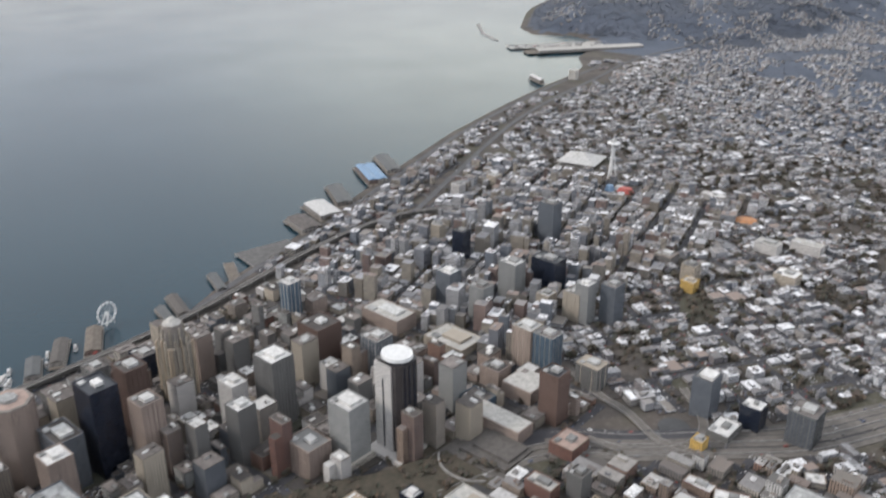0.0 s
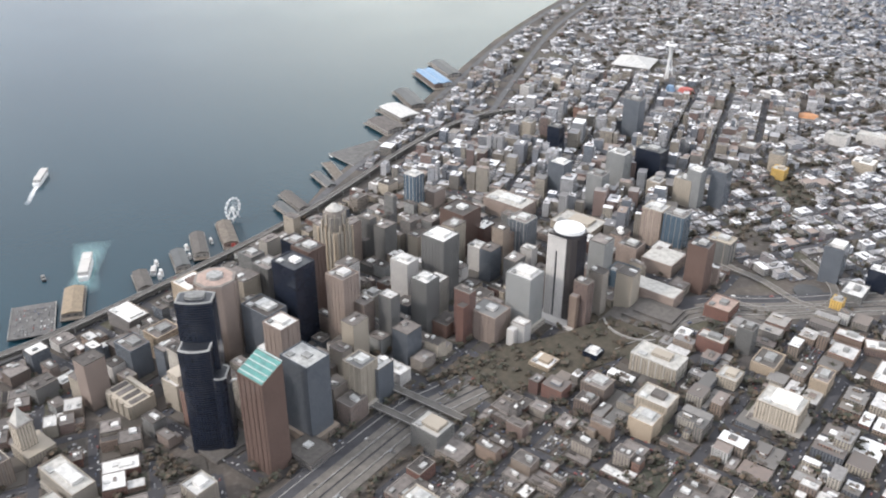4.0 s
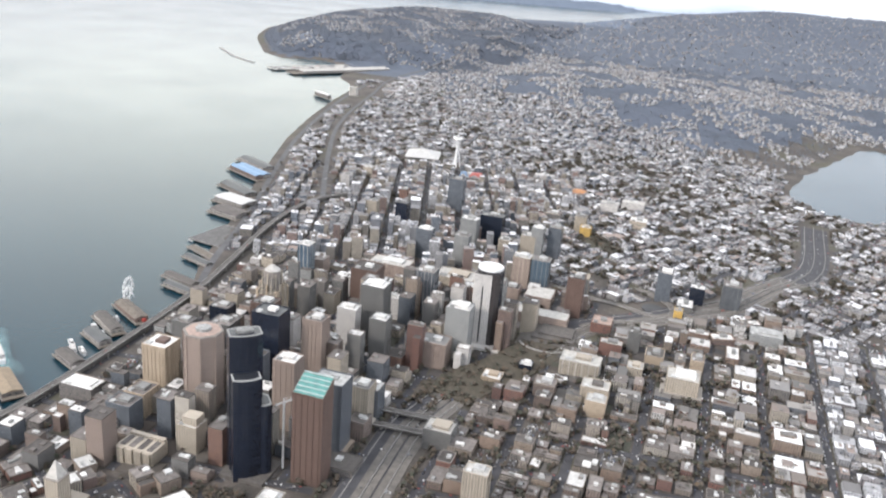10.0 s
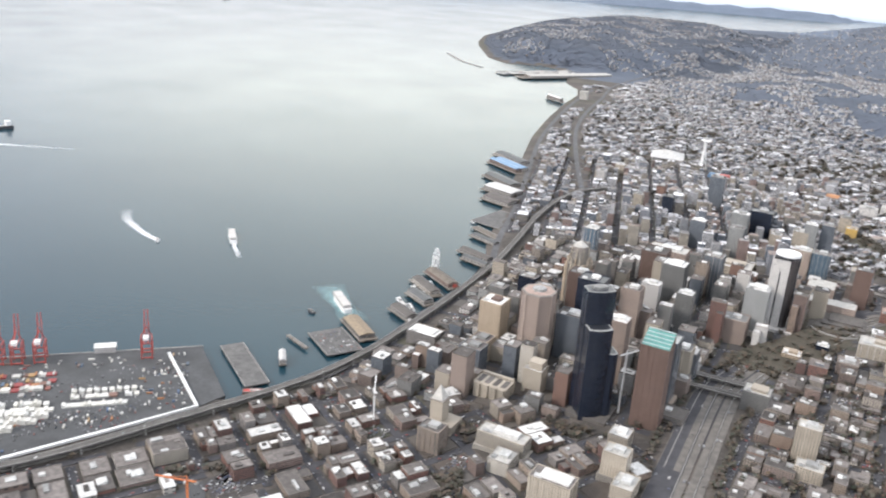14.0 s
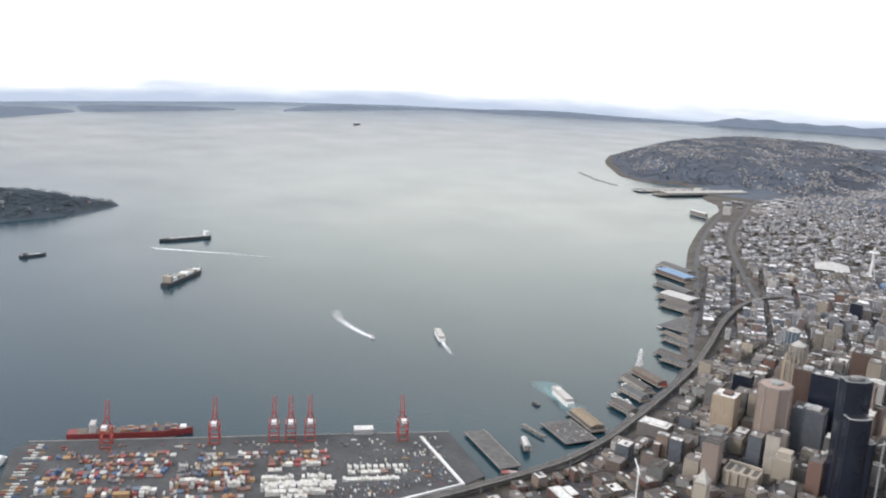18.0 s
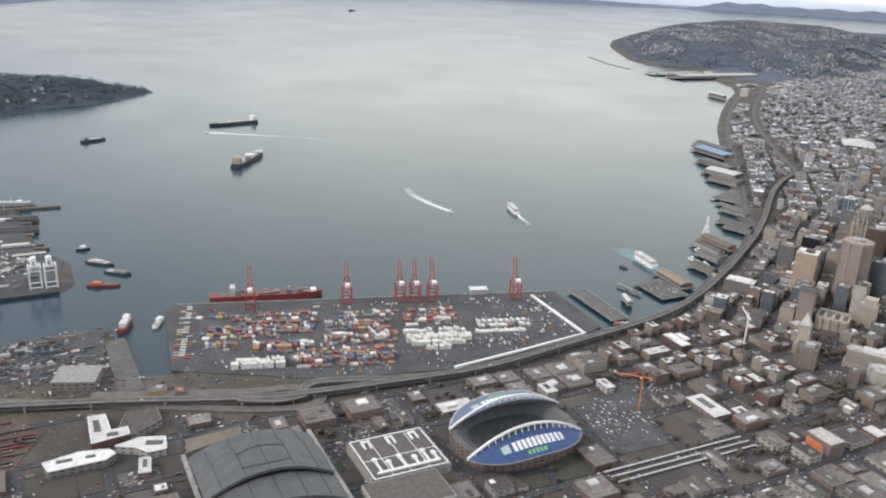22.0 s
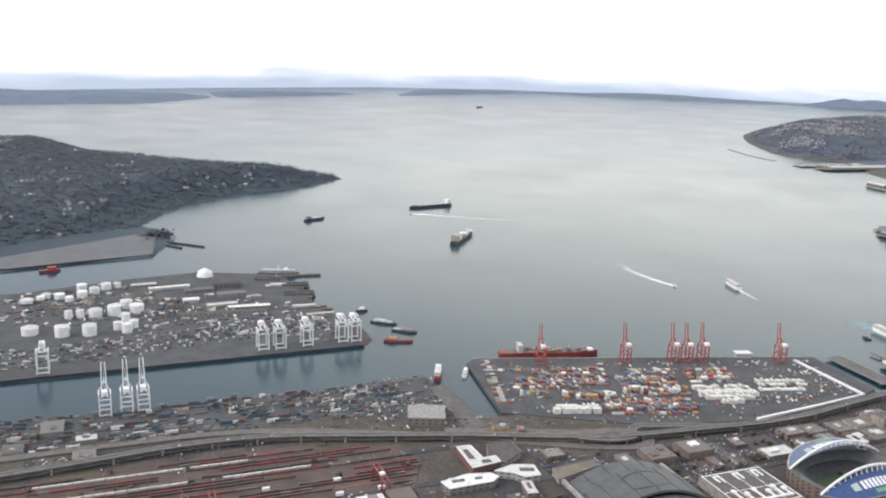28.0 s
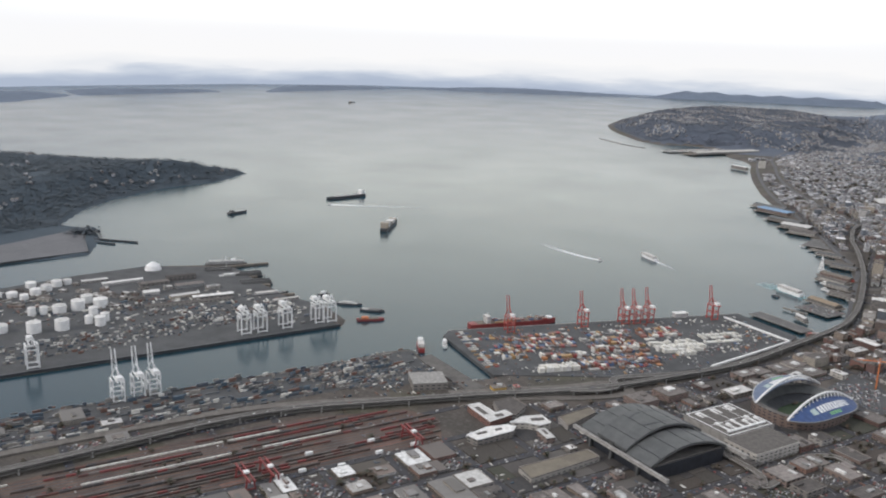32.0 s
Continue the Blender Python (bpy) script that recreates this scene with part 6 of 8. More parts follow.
park = Shape().disc(-262, 300, gz(-262, 300) - 0.5, 22, 1.2, 14, 0.95, 0, 12)
solo("park_lawn", park, M["park_ground"], "dull brown-green lawn of the freeway park", "lawn", kind="structure")


# ---- the port and the waterfront ----
U, V = Vector((0.717, 0.697)), Vector((0.697, -0.717))      # along the quay, and inland from it
Q0 = Vector((-857, -181))


def quay(u, v):
    p = Q0 + U * u + V * v
    return p.x, p.y


QROT = math.degrees(math.atan2(U.y, U.x))
DECK = 2.9
solo("container_quay", Shape().prism(QUAY, -3, DECK), M["yard"], "dark grey asphalt container quay", "quay", kind="structure")
solo("quay_edge", Shape().ribbon([(*quay(-2, 0.8), DECK + 0.3), (*quay(302, 0.8), DECK + 0.3)], 1.0, 2.2), M["concrete"], "grey concrete quay edge", "quay", kind="structure")
r = random.Random(31)
boxes, reefers = Shape(), Shape()
BL, BW, BH = 4.3, 0.95, 0.95


def stack(shape, u, v, n, tall, across=False):
    """A block of n containers side by side, tall high; a top tier may be part empty."""
    run = n * (BW + 0.06) - 0.06
    x, y = quay(u + run / 2, v)
    shape.box(x, y, DECK + 0.003, run, BL, BH * tall, QROT)
    if r.random() < 0.5:
        k = max(1, n // 2)
        x, y = quay(u + k * BW / 2, v)
        shape.box(x, y, DECK + 0.006 + BH * tall, k * BW, BL, BH, QROT)


# rows of stacks along the quay: distance from the edge, start, end, height, share of white boxes, share of empty places
for v, a, e, tall, pale, empty in (
        (24.5, 30, 99, 1, 0.1, 0.4), (29, 14, 99, 1, 0.1, 0.2), (36, 40, 99, 1, 0.1, 0.3), (54.5, 24, 99, 2, 0.08, 0.2), (65, 20, 98, 1, 0.1, 0.3), (91, 60, 150, 1, 0.1, 0.35), (98, 84, 150, 2, 0.05, 0.15), (115, 84, 148, 1, 0.1, 0.3), (60, 107, 156, 2, 0.08, 0.12), (82, 106, 154, 2, 0.1, 0.2), (39, 167, 206, 1, 0.1, 0.25), (56, 167, 206, 1, 0.2, 0.3), (63, 221, 262, 1, 0.5, 0.5), (43, 45, 98, 2, 0.1, 0.15), (49.5, 21, 100, 2, 0.1, 0.1), (59.5, 18, 98, 2, 0.12, 0.08), (78, 23, 48, 3, 0.25, 0.06), (80, 50, 97, 3, 0.3, 0.05), (85.5, 52, 97, 3, 0.25, 0.1),
        (107, 44, 75, 4, 1.0, 0.0), (112, 41, 75, 4, 1.0, 0.05), (104.5, 80, 152, 3, 0.12, 0.06), (109.5, 80, 150, 3, 0.2, 0.1), (30, 110, 208, 1, 0.15, 0.4), (36, 112, 160, 1, 0.1, 0.3), (48, 107, 156, 2, 0.1, 0.15),
        (54, 107, 156, 2, 0.2, 0.1), (70, 105, 156, 3, 0.65, 0.08), (76, 105, 154, 3, 0.4, 0.1), (44, 167, 206, 2, 0.05, 0.1), (49, 167, 206, 2, 0.2, 0.1), (70, 163, 208, 3, 1.0, 0.03), (76, 165, 208, 2, 0.9, 0.1),
        (84, 163, 207, 4, 1.0, 0.03), (89.5, 166, 206, 3, 1.0, 0.05), (97, 176, 190, 3, 1.0, 0.0), (73, 217, 255, 1, 1.0, 0.03)):
    u = a
    while u < e:
        n = r.randint(2, 5)
        if r.random() > empty:
            stack(reefers if r.random() < pale else boxes, u, v, n, tall if r.random() < 0.7 else max(1, tall - 1))
        u += n * (BW + 0.06) + r.choice([0.2, 0.2, 0.3, 1.4])
for i in range(9):
    stack(reefers, 221 + 4.5 * i, 57, 3, 2)
for i in range(26):
    for v, a, sh in ((6, 0, boxes), (10.5, 4, reefers), (15, 8, boxes)):
        x, y = quay(4 + v * 0.0 + a, 8 + 4.1 * i)
        if r.random() < 0.75 and i < 22:
            sh.box(x, y, DECK + 0.003, 4.0, 0.95, 0.95, QROT)
for i in range(420):
    u, v = r.uniform(20, 290), r.uniform(10, 112)
    x, y = quay(u, round(v / 4) * 4)
    if float(signed(QUAY, np.array([x]), np.array([y]))[0]) > 3 and not (14 < u < 262 and v < 116 and v > 22):
        (reefers if r.random() < 0.3 else boxes).box(x, y, DECK + 0.003, r.choice([4.1, 2.1, 1.6]), 0.9, 0.9, QROT + r.choice([0, 90]))
def quay_lot(u, v):
    return (210 < u < 292 and 79 < v < 116) or (18 < u < 210 and 118 < v < 130) or (262 < u < 292 and 30 < v < 66) or (150 < u < 212 and 80 < v < 104)


cars = Shape()
for i in range(3000):
    u, v = round(r.uniform(18, 292) / 1.1) * 1.1, round(r.uniform(22, 128) / 2.7) * 2.7
    x, y = quay(u, v)
    if (quay_lot(u, v) or r.random() < 0.3) and math.sin(u * 0.11) + math.cos(v * 0.16 + u * 0.05) > -0.7 and float(signed(QUAY, np.array([x]), np.array([y]))[0]) > 4:
        if r.random() < 0.09:
            (reefers if r.random() < 0.4 else boxes).box(x, y, DECK + 0.003, 0.95, r.choice([2.1, 4.2]), 0.9, QROT)
        else:
            car(x, y, DECK, radians(QROT + 90))
solo("quay_vehicles", cars, M["cars"], "rows of small cars and trucks parked over the container yard", "vehicles", kind="stuff")
solo("container_stacks", boxes, M["containers"], "stacked shipping containers in rust, orange, blue and grey", "containers", kind="stuff")
solo("refrigerated_containers", reefers, M["reefers"], "stacked white refrigerated shipping containers", "containers", kind="stuff")

wall_run = [(-650, 6), (-584, -35), (-606, -85), (-632, -141)]
solo("white_yard_wall", Shape().ribbon([(x, y, DECK + 1.6) for x, y in wall_run], 2.0, 1.6), M["white"], "long low white wall bounding the container yard", "wall", kind="structure")
b = thing("quay_office", -688, -16, DECK, QROT, "low white quayside office shed", "building")
part("wall", Shape().box(0, 0, 0, 14, 7, 4), M["white_panel"], b)
part("roof", Shape().box(0, 0, 4.004, 14.6, 7.6, 0.4), M["white_roof"], b)


def ship_crane(x, y, z, rot, mat, label, raised, k=1.0, reach=18.0, high=9.0):
    """A portal crane: four legs, sills, portal beams, girder, boom, mast and machinery house."""
    c = thing("container_crane", x, y, z, rot, label, "crane", "quay cranes")
    for sx in (-5, 5):
        for sy in (-4, 4):
            part("leg", Shape().bar((sx * k, sy * k, 0), (sx * k * 0.92, sy * k, 17 * k), 0.95 * k), mat, c)
        part("sill_beam", Shape().bar((sx * k, -4.4 * k, 1.2 * k), (sx * k, 4.4 * k, 1.2 * k), 0.8 * k), mat, c)
        part("cross_beam", Shape().bar((sx * 0.95 * k, -4 * k, high * k), (sx * 0.95 * k, 4 * k, high * k), 0.8 * k), mat, c)
    for sy in (-4, 4):
        part("portal_beam", Shape().bar((-5 * k, sy * k, high * k), (5 * k, sy * k, high * k), 0.8 * k), mat, c)
        part("top_beam", Shape().bar((-4.6 * k, sy * k, 17 * k), (4.6 * k, sy * k, 17 * k), 0.9 * k), mat, c)
        part("mast", Shape().bar((4.6 * k, sy * 0.9 * k, 17 * k), (3.6 * k, 0, 25 * k), 0.6 * k), mat, c)
        part("girder", Shape().bar((-12 * k, sy * 0.45 * k, 18.2 * k), (5 * k, sy * 0.45 * k, 18.2 * k), 0.8 * k), mat, c)
        tip = (9.5 * k, 18.2 * k + 19 * k) if raised else ((5 + reach) * k, 18.2 * k)
        part("boom", Shape().bar((5 * k, sy * 0.45 * k, 18.2 * k), (tip[0], sy * 0.3 * k, tip[1]), 0.75 * k), mat, c)
    part("machinery_house", Shape().box(-7 * k, 0, 18.7 * k, 6 * k, 4 * k, 2.4 * k), M["white"], c)
    part("stay", Shape().bar((3.6 * k, 0, 25 * k), (-12 * k, 0, 18.4 * k), 0.3 * k), mat, c)
    part("forestay", Shape().bar((3.6 * k, 0, 25 * k), ((8 * k, 0, 30 * k) if raised else ((5 + 0.8 * reach) * k, 0, 18.4 * k)), 0.3 * k), mat, c)


for x, y, up in ((-816, -147, True), (-765, -93, True), (-735, -63, True), (-726, -55, True), (-716, -45, True), (-665, 1, True)):
    p = Vector((x, y)) + V * 8
    ship_crane(p.x, p.y, DECK, QROT + 90, M["red"], "red ship-to-shore container crane with its boom raised", up, 0.86)
HROT = math.degrees(math.atan2(-230, -131)) + 90 + 0
for x, y, up in ((-1078, -442, False), (-997, -292, False), (-989, -280, False), (-978, -259, False), (-963, -231, False), (-956, -222, False)):
    ship_crane(x - 7, y + 4, 2.4, HROT, M["white"], "white ship-to-shore container crane with its boom drawn in", up, 1.05, 2.0, 14.0)
for x, y in ((-986, -446), (-980, -433), (-975, -423)):
    ship_crane(x + 4, y - 2, 2.4, HROT + 180, M["white"], "white ship-to-shore container crane with its boom raised", True, 0.95)


# ---- ships ----
def hull(L, B, H, n=10, stern=0.8):
    s = []
    for i in range(n + 1):
        t = i / n
        w = B / 2 * (1 - max(0, (t - 0.72) / 0.28) ** 2) * (stern + (1 - stern) * min(1, t / 0.15))
        s.append((-L / 2 + L * t, max(w, 0.02)))
    poly = [(x, -w) for x, w in s] + [(x, w) for x, w in reversed(s)]
    return Shape().prism(poly, -0.6, H, 1.0)


def ship(name, x, y, rot, L, B, H, hull_mat, label, decks, extras=None):
    b = thing(name, x, y, 0, rot, label, "ship")
    part("hull", hull(L, B, H), hull_mat, b)
    part("deck", Shape().box(-L * 0.06, 0, H + 0.004, L * 0.72, B * 0.86, 0.15), M["unit"] if hull_mat != M["hull_red"] else M["timber"], b)
    for i, (cx, w, d, h, mat) in enumerate(decks):
        part("superstructure" if i == 0 else "deckhouse", Shape().box(cx * L, 0, H + 0.16, w * L, d * B, h), M[mat], b)
    for cx, h in extras or ():
        part("mast", Shape().disc(cx * L, 0, H + 0.16, 0.35, h, 6, 0.4), M["white"], b)
    return b


cs = ship("container_ship", -818, -127, 47, 88, 11, 5.0, M["hull_red"], "long red-hulled container ship moored at the quay", [(-0.30, 0.045, 0.8, 6.5, "white_panel"), (0.42, 0.05, 0.5, 1.5, "white")], [(0.2, 5), (-0.30, 9)])
s = Shape()
for i in range(12):
    if i in (2, 7, 9):
        continue
    for j in range(9):
        for k in range(r.randint(0, 2)):
            s.box(-18 + i * 4.4, -4.2 + j * 1.05, 5.2 + k, 4.2, 0.98, 0.98)
tagged(part("deck_cargo", s, M["containers"], cs), kind="stuff")
ship("cargo_ship", -1144, 184, 110, 86, 12, 3.6, M["hull_dark"], "large grey cargo ship with stacks of pale deck cargo", [(-0.40, 0.07, 0.9, 7.5, "cream")] + [(-0.30 + 0.105 * i, 0.085, 0.84, 4.6 - 0.45 * i + 0.8 * (i % 2), ("white", "unit", "cream")[i % 3]) for i in range(7)], [(-0.40, 11), (0.44, 5)])
ship("tanker", -1315, 325, 250, 76, 11, 4, M["hull_dark"], "dark tanker at anchor with its white bridge aft", [(0.44 - 0.86, 0.08, 0.9, 6, "white")], [(0.1, 4)])
ship("barge", -1365, 119, 80, 34, 7, 3, M["hull_dark"], "small dark coaster at anchor", [(-0.3, 0.16, 0.8, 2.5, "olive")])
ship("ferry", -782, 218, 136, 34, 7, 3, M["white"], "white car ferry crossing the bay", [(0, 0.78, 0.86, 2.0, "white_panel"), (0, 0.5, 0.7, 1.3, "white")], [(0.1, 3)])
ship("ferry", -607, 154, 142, 36, 8, 3.4, M["white"], "large white car ferry nosing out of the dock", [(0, 0.84, 0.86, 2.6, "white_panel"), (0, 0.55, 0.7, 1.6, "white"), (0.2, 0.08, 0.5, 3.2, "white")], [(0.05, 4)])
ship("fishing_ship", -860, -229, 125, 25, 6, 3.4, M["hull_red"], "red and white work ship moored in the slip", [(-0.05, 0.55, 0.85, 2.6, "white_panel"), (0.1, 0.22, 0.7, 4.6, "white")], [(0, 7), (-0.3, 5)])
ship("tug", -846, -211, 120, 18, 4, 2, M["white"], "white tug moored by the pier head", [(0.05, 0.35, 0.7, 2.4, "white")], [(0, 4)])
ship("barge", -936, -190, 40, 26, 6, 2, M["hull_red"], "red deck barge moored off the island point", [(-0.2, 0.25, 0.7, 1.5, "orange")])
ship("barge", -950, -165, 20, 24, 7, 1.8, M["hull_dark"], "dark flat barge moored off the island", [(0.1, 0.5, 0.6, 0.8, "olive")])
ship("barge", -980, -160, 20, 26, 7, 1.8, M["hull_dark"], "dark flat barge with deck clutter", [(-0.1, 0.4, 0.6, 1.2, "unit")])
ship("tug", -1020, -148, 60, 12, 4, 1.8, M["hull_dark"], "small tug beside the island", [(0, 0.4, 0.7, 2, "white")])
ship("drydock_ship", -1177, -117, 44, 46, 10, 3.4, M["olive"], "grey ferry laid up in the shipyard dock", [(0, 0.82, 0.86, 2.6, "grey_panel"), (0, 0.6, 0.7, 2.2, "white_panel"), (0.18, 0.1, 0.5, 4, "white")], [(0, 8), (0.2, 7)])
def floating_dock(x, y, rot, L, B, label):
    """A floating dry dock: a pontoon between two tall side walls."""
    o = thing("floating_dock", x, y, 0, rot, label, "dry dock", "shipyard dry docks")
    part("pontoon", Shape().box(0, 0, -0.6, L, B, 2.0), M["hull_dark"], o)
    for sy in (-1, 1):
        part("side_wall", Shape().box(0, sy * (B / 2 - 0.7), 1.404, L * 0.94, 1.3, 3.6), M["olive"], o)
    part("crane_post", Shape().box(L * 0.3, B / 2 - 0.7, 5.008, 0.7, 0.7, 4.5), M["unit"], o)
    part("blocks", Shape().box(0, 0, 1.404, L * 0.8, B * 0.3, 0.6), M["timber"], o)


floating_dock(-1128, -137, 50, 30, 9, "dark floating dry dock at the shipyard")
floating_dock(-1101, -157, 52, 34, 10, "dark floating dry dock at the shipyard")
floating_dock(-1165, -143, 46, 30, 9, "dark floating dry dock at the shipyard")
ship("drydock_ship", -1062, -181, 57, 38, 8, 3, M["hull_dark"], "dark ship moored at the yard pier", [(-0.1, 0.6, 0.7, 1.8, "white_panel")])
ship("drydock_ship", -1140, -150, 50, 32, 9, 2.4, M["hull_dark"], "drab lighter moored at the yard pier", [(0, 0.5, 0.7, 1.5, "unit")])
ship("speedboat", -830, 168, -40, 9, 3, 1.2, M["white"], "white fast ferry trailing a long wake", [(-0.1, 0.5, 0.7, 0.9, "white_panel")])
ship("speedboat", -1300, 258, 209, 7, 2, 1.0, M["white"], "white fast boat at the head of its wake", [(-0.1, 0.4, 0.7, 0.6, "white_panel")])
ship("barge", -618, 127, 160, 9, 3, 1.5, M["hull_dark"], "small dark work boat by the ferry dock", [(0, 0.4, 0.7, 1.0, "olive")])
ship("yacht", -545, 158, 140, 14, 4, 2, M["white"], "white tour boat at the piers", [(-0.1, 0.6, 0.8, 1.5, "white_panel")])
ship("yacht", -566, 182, 140, 14, 4, 2, M["white"], "white tour boat at the piers", [(-0.1, 0.6, 0.8, 1.5, "white_panel")])
ship("yacht", -2480, 2080, 80, 34, 8, 3, M["hull_dark"], "distant grey ship out on the sound", [(-0.3, 0.15, 0.8, 4, "white_panel")])


for x, y, L in ((-560, 184, 11), (-574, 190, 9), (-564, 212, 9), (-577, 219, 10), (-571, 237, 9), (-556, 180, 8)):
    ship("yacht", x, y, 152, L, 2.8, 1.4, M["white"], "white tour boat moored between the old piers", [(-0.08, 0.5, 0.75, 1.1, "white_panel"), (-0.05, 0.25, 0.6, 0.8 + 1.1, "white")])


for k in range(9):
    ship("yacht", -621 + 1.2 * k, 416 + 5.2 * k, 170, 6.5, 2.0, 1.2, M["white"], "small white motor boat in the marina", [(-0.08, 0.5, 0.75, 0.8, "white_panel")])


def wake(path, w0, w1, label, mat="foam", h=0.06):
    """A tongue of foam, narrow at the boat and spreading astern."""
    pts = curve(path, 8)
    n = len(pts)
    vs, uv = [], []
    for i, p in enumerate(pts):
        a, b2 = Vector(pts[max(i - 1, 0)]), Vector(pts[min(i + 1, n - 1)])
        d = (b2 - a).normalized()
        wd = (w0 + (w1 - w0) * i / (n - 1)) / 2
        for k in range(5):
            q = -1 + k / 2
            vs.append((p[0] - d.y * wd * q, p[1] + d.x * wd * q, h))
            uv.append((i / (n - 1), k / 4))
    fs = [(5 * i + k, 5 * i + 5 + k, 5 * i + 6 + k, 5 * i + 1 + k) for i in range(n - 1) for k in range(4)]
    me = Shape().add(vs, fs).mesh("wake", M[mat])
    lay = me.uv_layers.new(name="UVMap")
    for lp in me.loops:
        lay.data[lp.index].uv = uv[lp.vertex_index]
    solo("wake", me, None, label, "wake")


wake([(-830, 169), (-855, 175), (-885, 187), (-903, 197), (-922, 216)], 6, 14, "white foaming wake behind the fast ferry")
wake([(-1298, 259), (-1266, 278), (-1235, 295), (-1203, 313), (-1150, 341)], 8, 9, "long thin white wake of the fast boat")
wake([(-770, 207), (-763, 200), (-752, 191), (-742, 182)], 4.5, 6.0, "short pale wake behind the ferry")
wake([(-598, 148), (-612, 158), (-630, 171), (-642, 181)], 15, 34, "churned green water round the docking ferry", "churn")
wake([(-606, 153), (-598, 147), (-590, 141), (-578, 132)], 13, 30, "churned green water behind the docking ferry", "churn")


# ---- piers ----
def pier(x, y, rot, L, B, label, shed=None, z=2.4, roof="roof", sheds=1, deck="timber"):
    b = thing("pier", x, y, 0, rot, label, "pier", "waterfront piers")
    part("deck", Shape().box(0, 0, z - 0.7, L, B, 0.7), M[deck], b)
    for sy in (-0.5, 0.5):
        part("edge_beam", Shape().box(0, sy * (B - 0.6), z + 0.004, L, 0.5, 0.4), M["concrete"], b)
    for i in range(int(L / 12)):
        for sy in (-0.42, 0.42):
            part("pile", Shape().disc(-L / 2 + 4 + 12 * i, sy * B, -3, 0.35, z + 2.3, 6), M["timber"], b)
    if shed:
        for k in range(sheds):
            w, d = L * 0.82, B * 0.8 / sheds
            yy = (k - (sheds - 1) / 2) * B * 0.84 / sheds
            part("shed_wall", Shape().box(0, yy, z + 0.004, w, d, shed), M["shed"], b)
            part("shed_roof", Shape().add([(-w / 2 - .4, yy - d / 2 - .4, z + shed), (w / 2 + .4, yy - d / 2 - .4, z + shed), (w / 2 + .4, yy + d / 2 + .4, z + shed), (-w / 2 - .4, yy + d / 2 + .4, z + shed), (-w / 2 - .4, yy, z + shed + 1.5), (w / 2 + .4, yy, z + shed + 1.5)],
                 [(0, 1, 5, 4), (2, 3, 4, 5), (1, 2, 5), (3, 0, 4), (3, 2, 1, 0)]), M[roof], b)
    return b


pier(-600, 27, 147, 64, 17, "bare pier with a worn grey asphalt deck", deck="deck_asphalt")
pier(-583, 48, 130, 18, 5, "short fireboat dock with a white shed", 3, roof="white_roof")
pier(-570, 93, 148, 40, 28, "broad concrete ferry dock for waiting cars", deck="deck_asphalt")
pier(-568, 121, 146, 42, 15, "tan-roofed ferry terminal building on its pier", 3, roof="tan_roof")
pier(-592, 76, 160, 26, 2.5, "thin mooring catwalk out from the ferry dock")
pier(-555, 166, 155, 30, 12, "old timber pier with a long gabled shed", 3.4, roof="brown_roof")
pier(-560, 201, 153, 32, 12, "old timber pier with a grey gabled shed", 3.4, roof="steel_roof")
pier(-568, 224, 148, 42, 12, "old timber pier with a weathered long shed", 3.4, roof="brown_roof")
pier(-566, 249, 150, 46, 13, "amusement pier with a long brown shed", 3.4, roof="timber")
for k, mt in enumerate(("red", "orange", "white_roof", "red")):
    solo("awning", Shape().box(-549 - 7 * k, 241 + 4 * k, 2.45, 5, 4, 2.4, 150, 0.7), M[mt], "small bright stall awning on the amusement pier", "stall", "pier stalls")
pier(-561, 306, 165, 36, 9, "dark timber aquarium pier with a shed", 3, roof="steel_roof")
pier(-569, 322, 163, 44, 11, "dark timber pier with a grey roofed shed", 3, roof="brown_roof")
pier(-582, 368, 160, 40, 9, "narrow dark pier with a low shed", 2.4, roof="steel_roof")
pier(-590, 389, 153, 46, 10, "narrow dark open pier beside the marina", deck="timber")
pier(-599, 438, 170, 40, 54, "wide concrete marina pier with moored boats", deck="deck_asphalt")
pier(-629, 502, 165, 46, 26, "pier with a grey flat shed", 4, roof="roof")
pier(-643, 538, 164, 52, 28, "pier with a white-roofed hall", 5, roof="white_roof")
pier(-664, 580, 150, 68, 20, "pier with a weathered grey shed", 4, roof="steel_roof")
pier(-689, 651, 152, 70, 26, "pier with bright blue shed roofs", 5, roof="blue", sheds=2)
pier(-702, 690, 150, 72, 20, "pier with a long blue-grey shed", 4, roof="steel_roof")
pier(-975, 1486, 55, 270, 40, "long cargo pier packed with pale imported cars", z=3.0, deck="pale_concrete")
pier(-922, 1462, 55, 260, 36, "long cargo pier with pale sheds", 4, roof="pale_concrete", z=3.0, sheds=2)
pier(-835, 1170, 150, 50, 9, "grain terminal pier with a white shed", 6, roof="white_roof")
b = thing("grain_elevator", -795, 1215, gz(-795, 1215), 0, "pale concrete grain silos on the north shore", "silo")
for i in range(6):
    part("silo", Shape().disc(-5 + 5 * (i % 3), 5 * (i // 3), -1, 2.6, 17, 12), M["pale_concrete"], b)
solo("breakwater", Shape().ribbon([(-1287, 1566, 1.0), (-1195, 1472, 1.0), (-1121, 1428, 1.0)], 8, 4), M["concrete"], "thin stone marina breakwater", "breakwater", kind="structure")

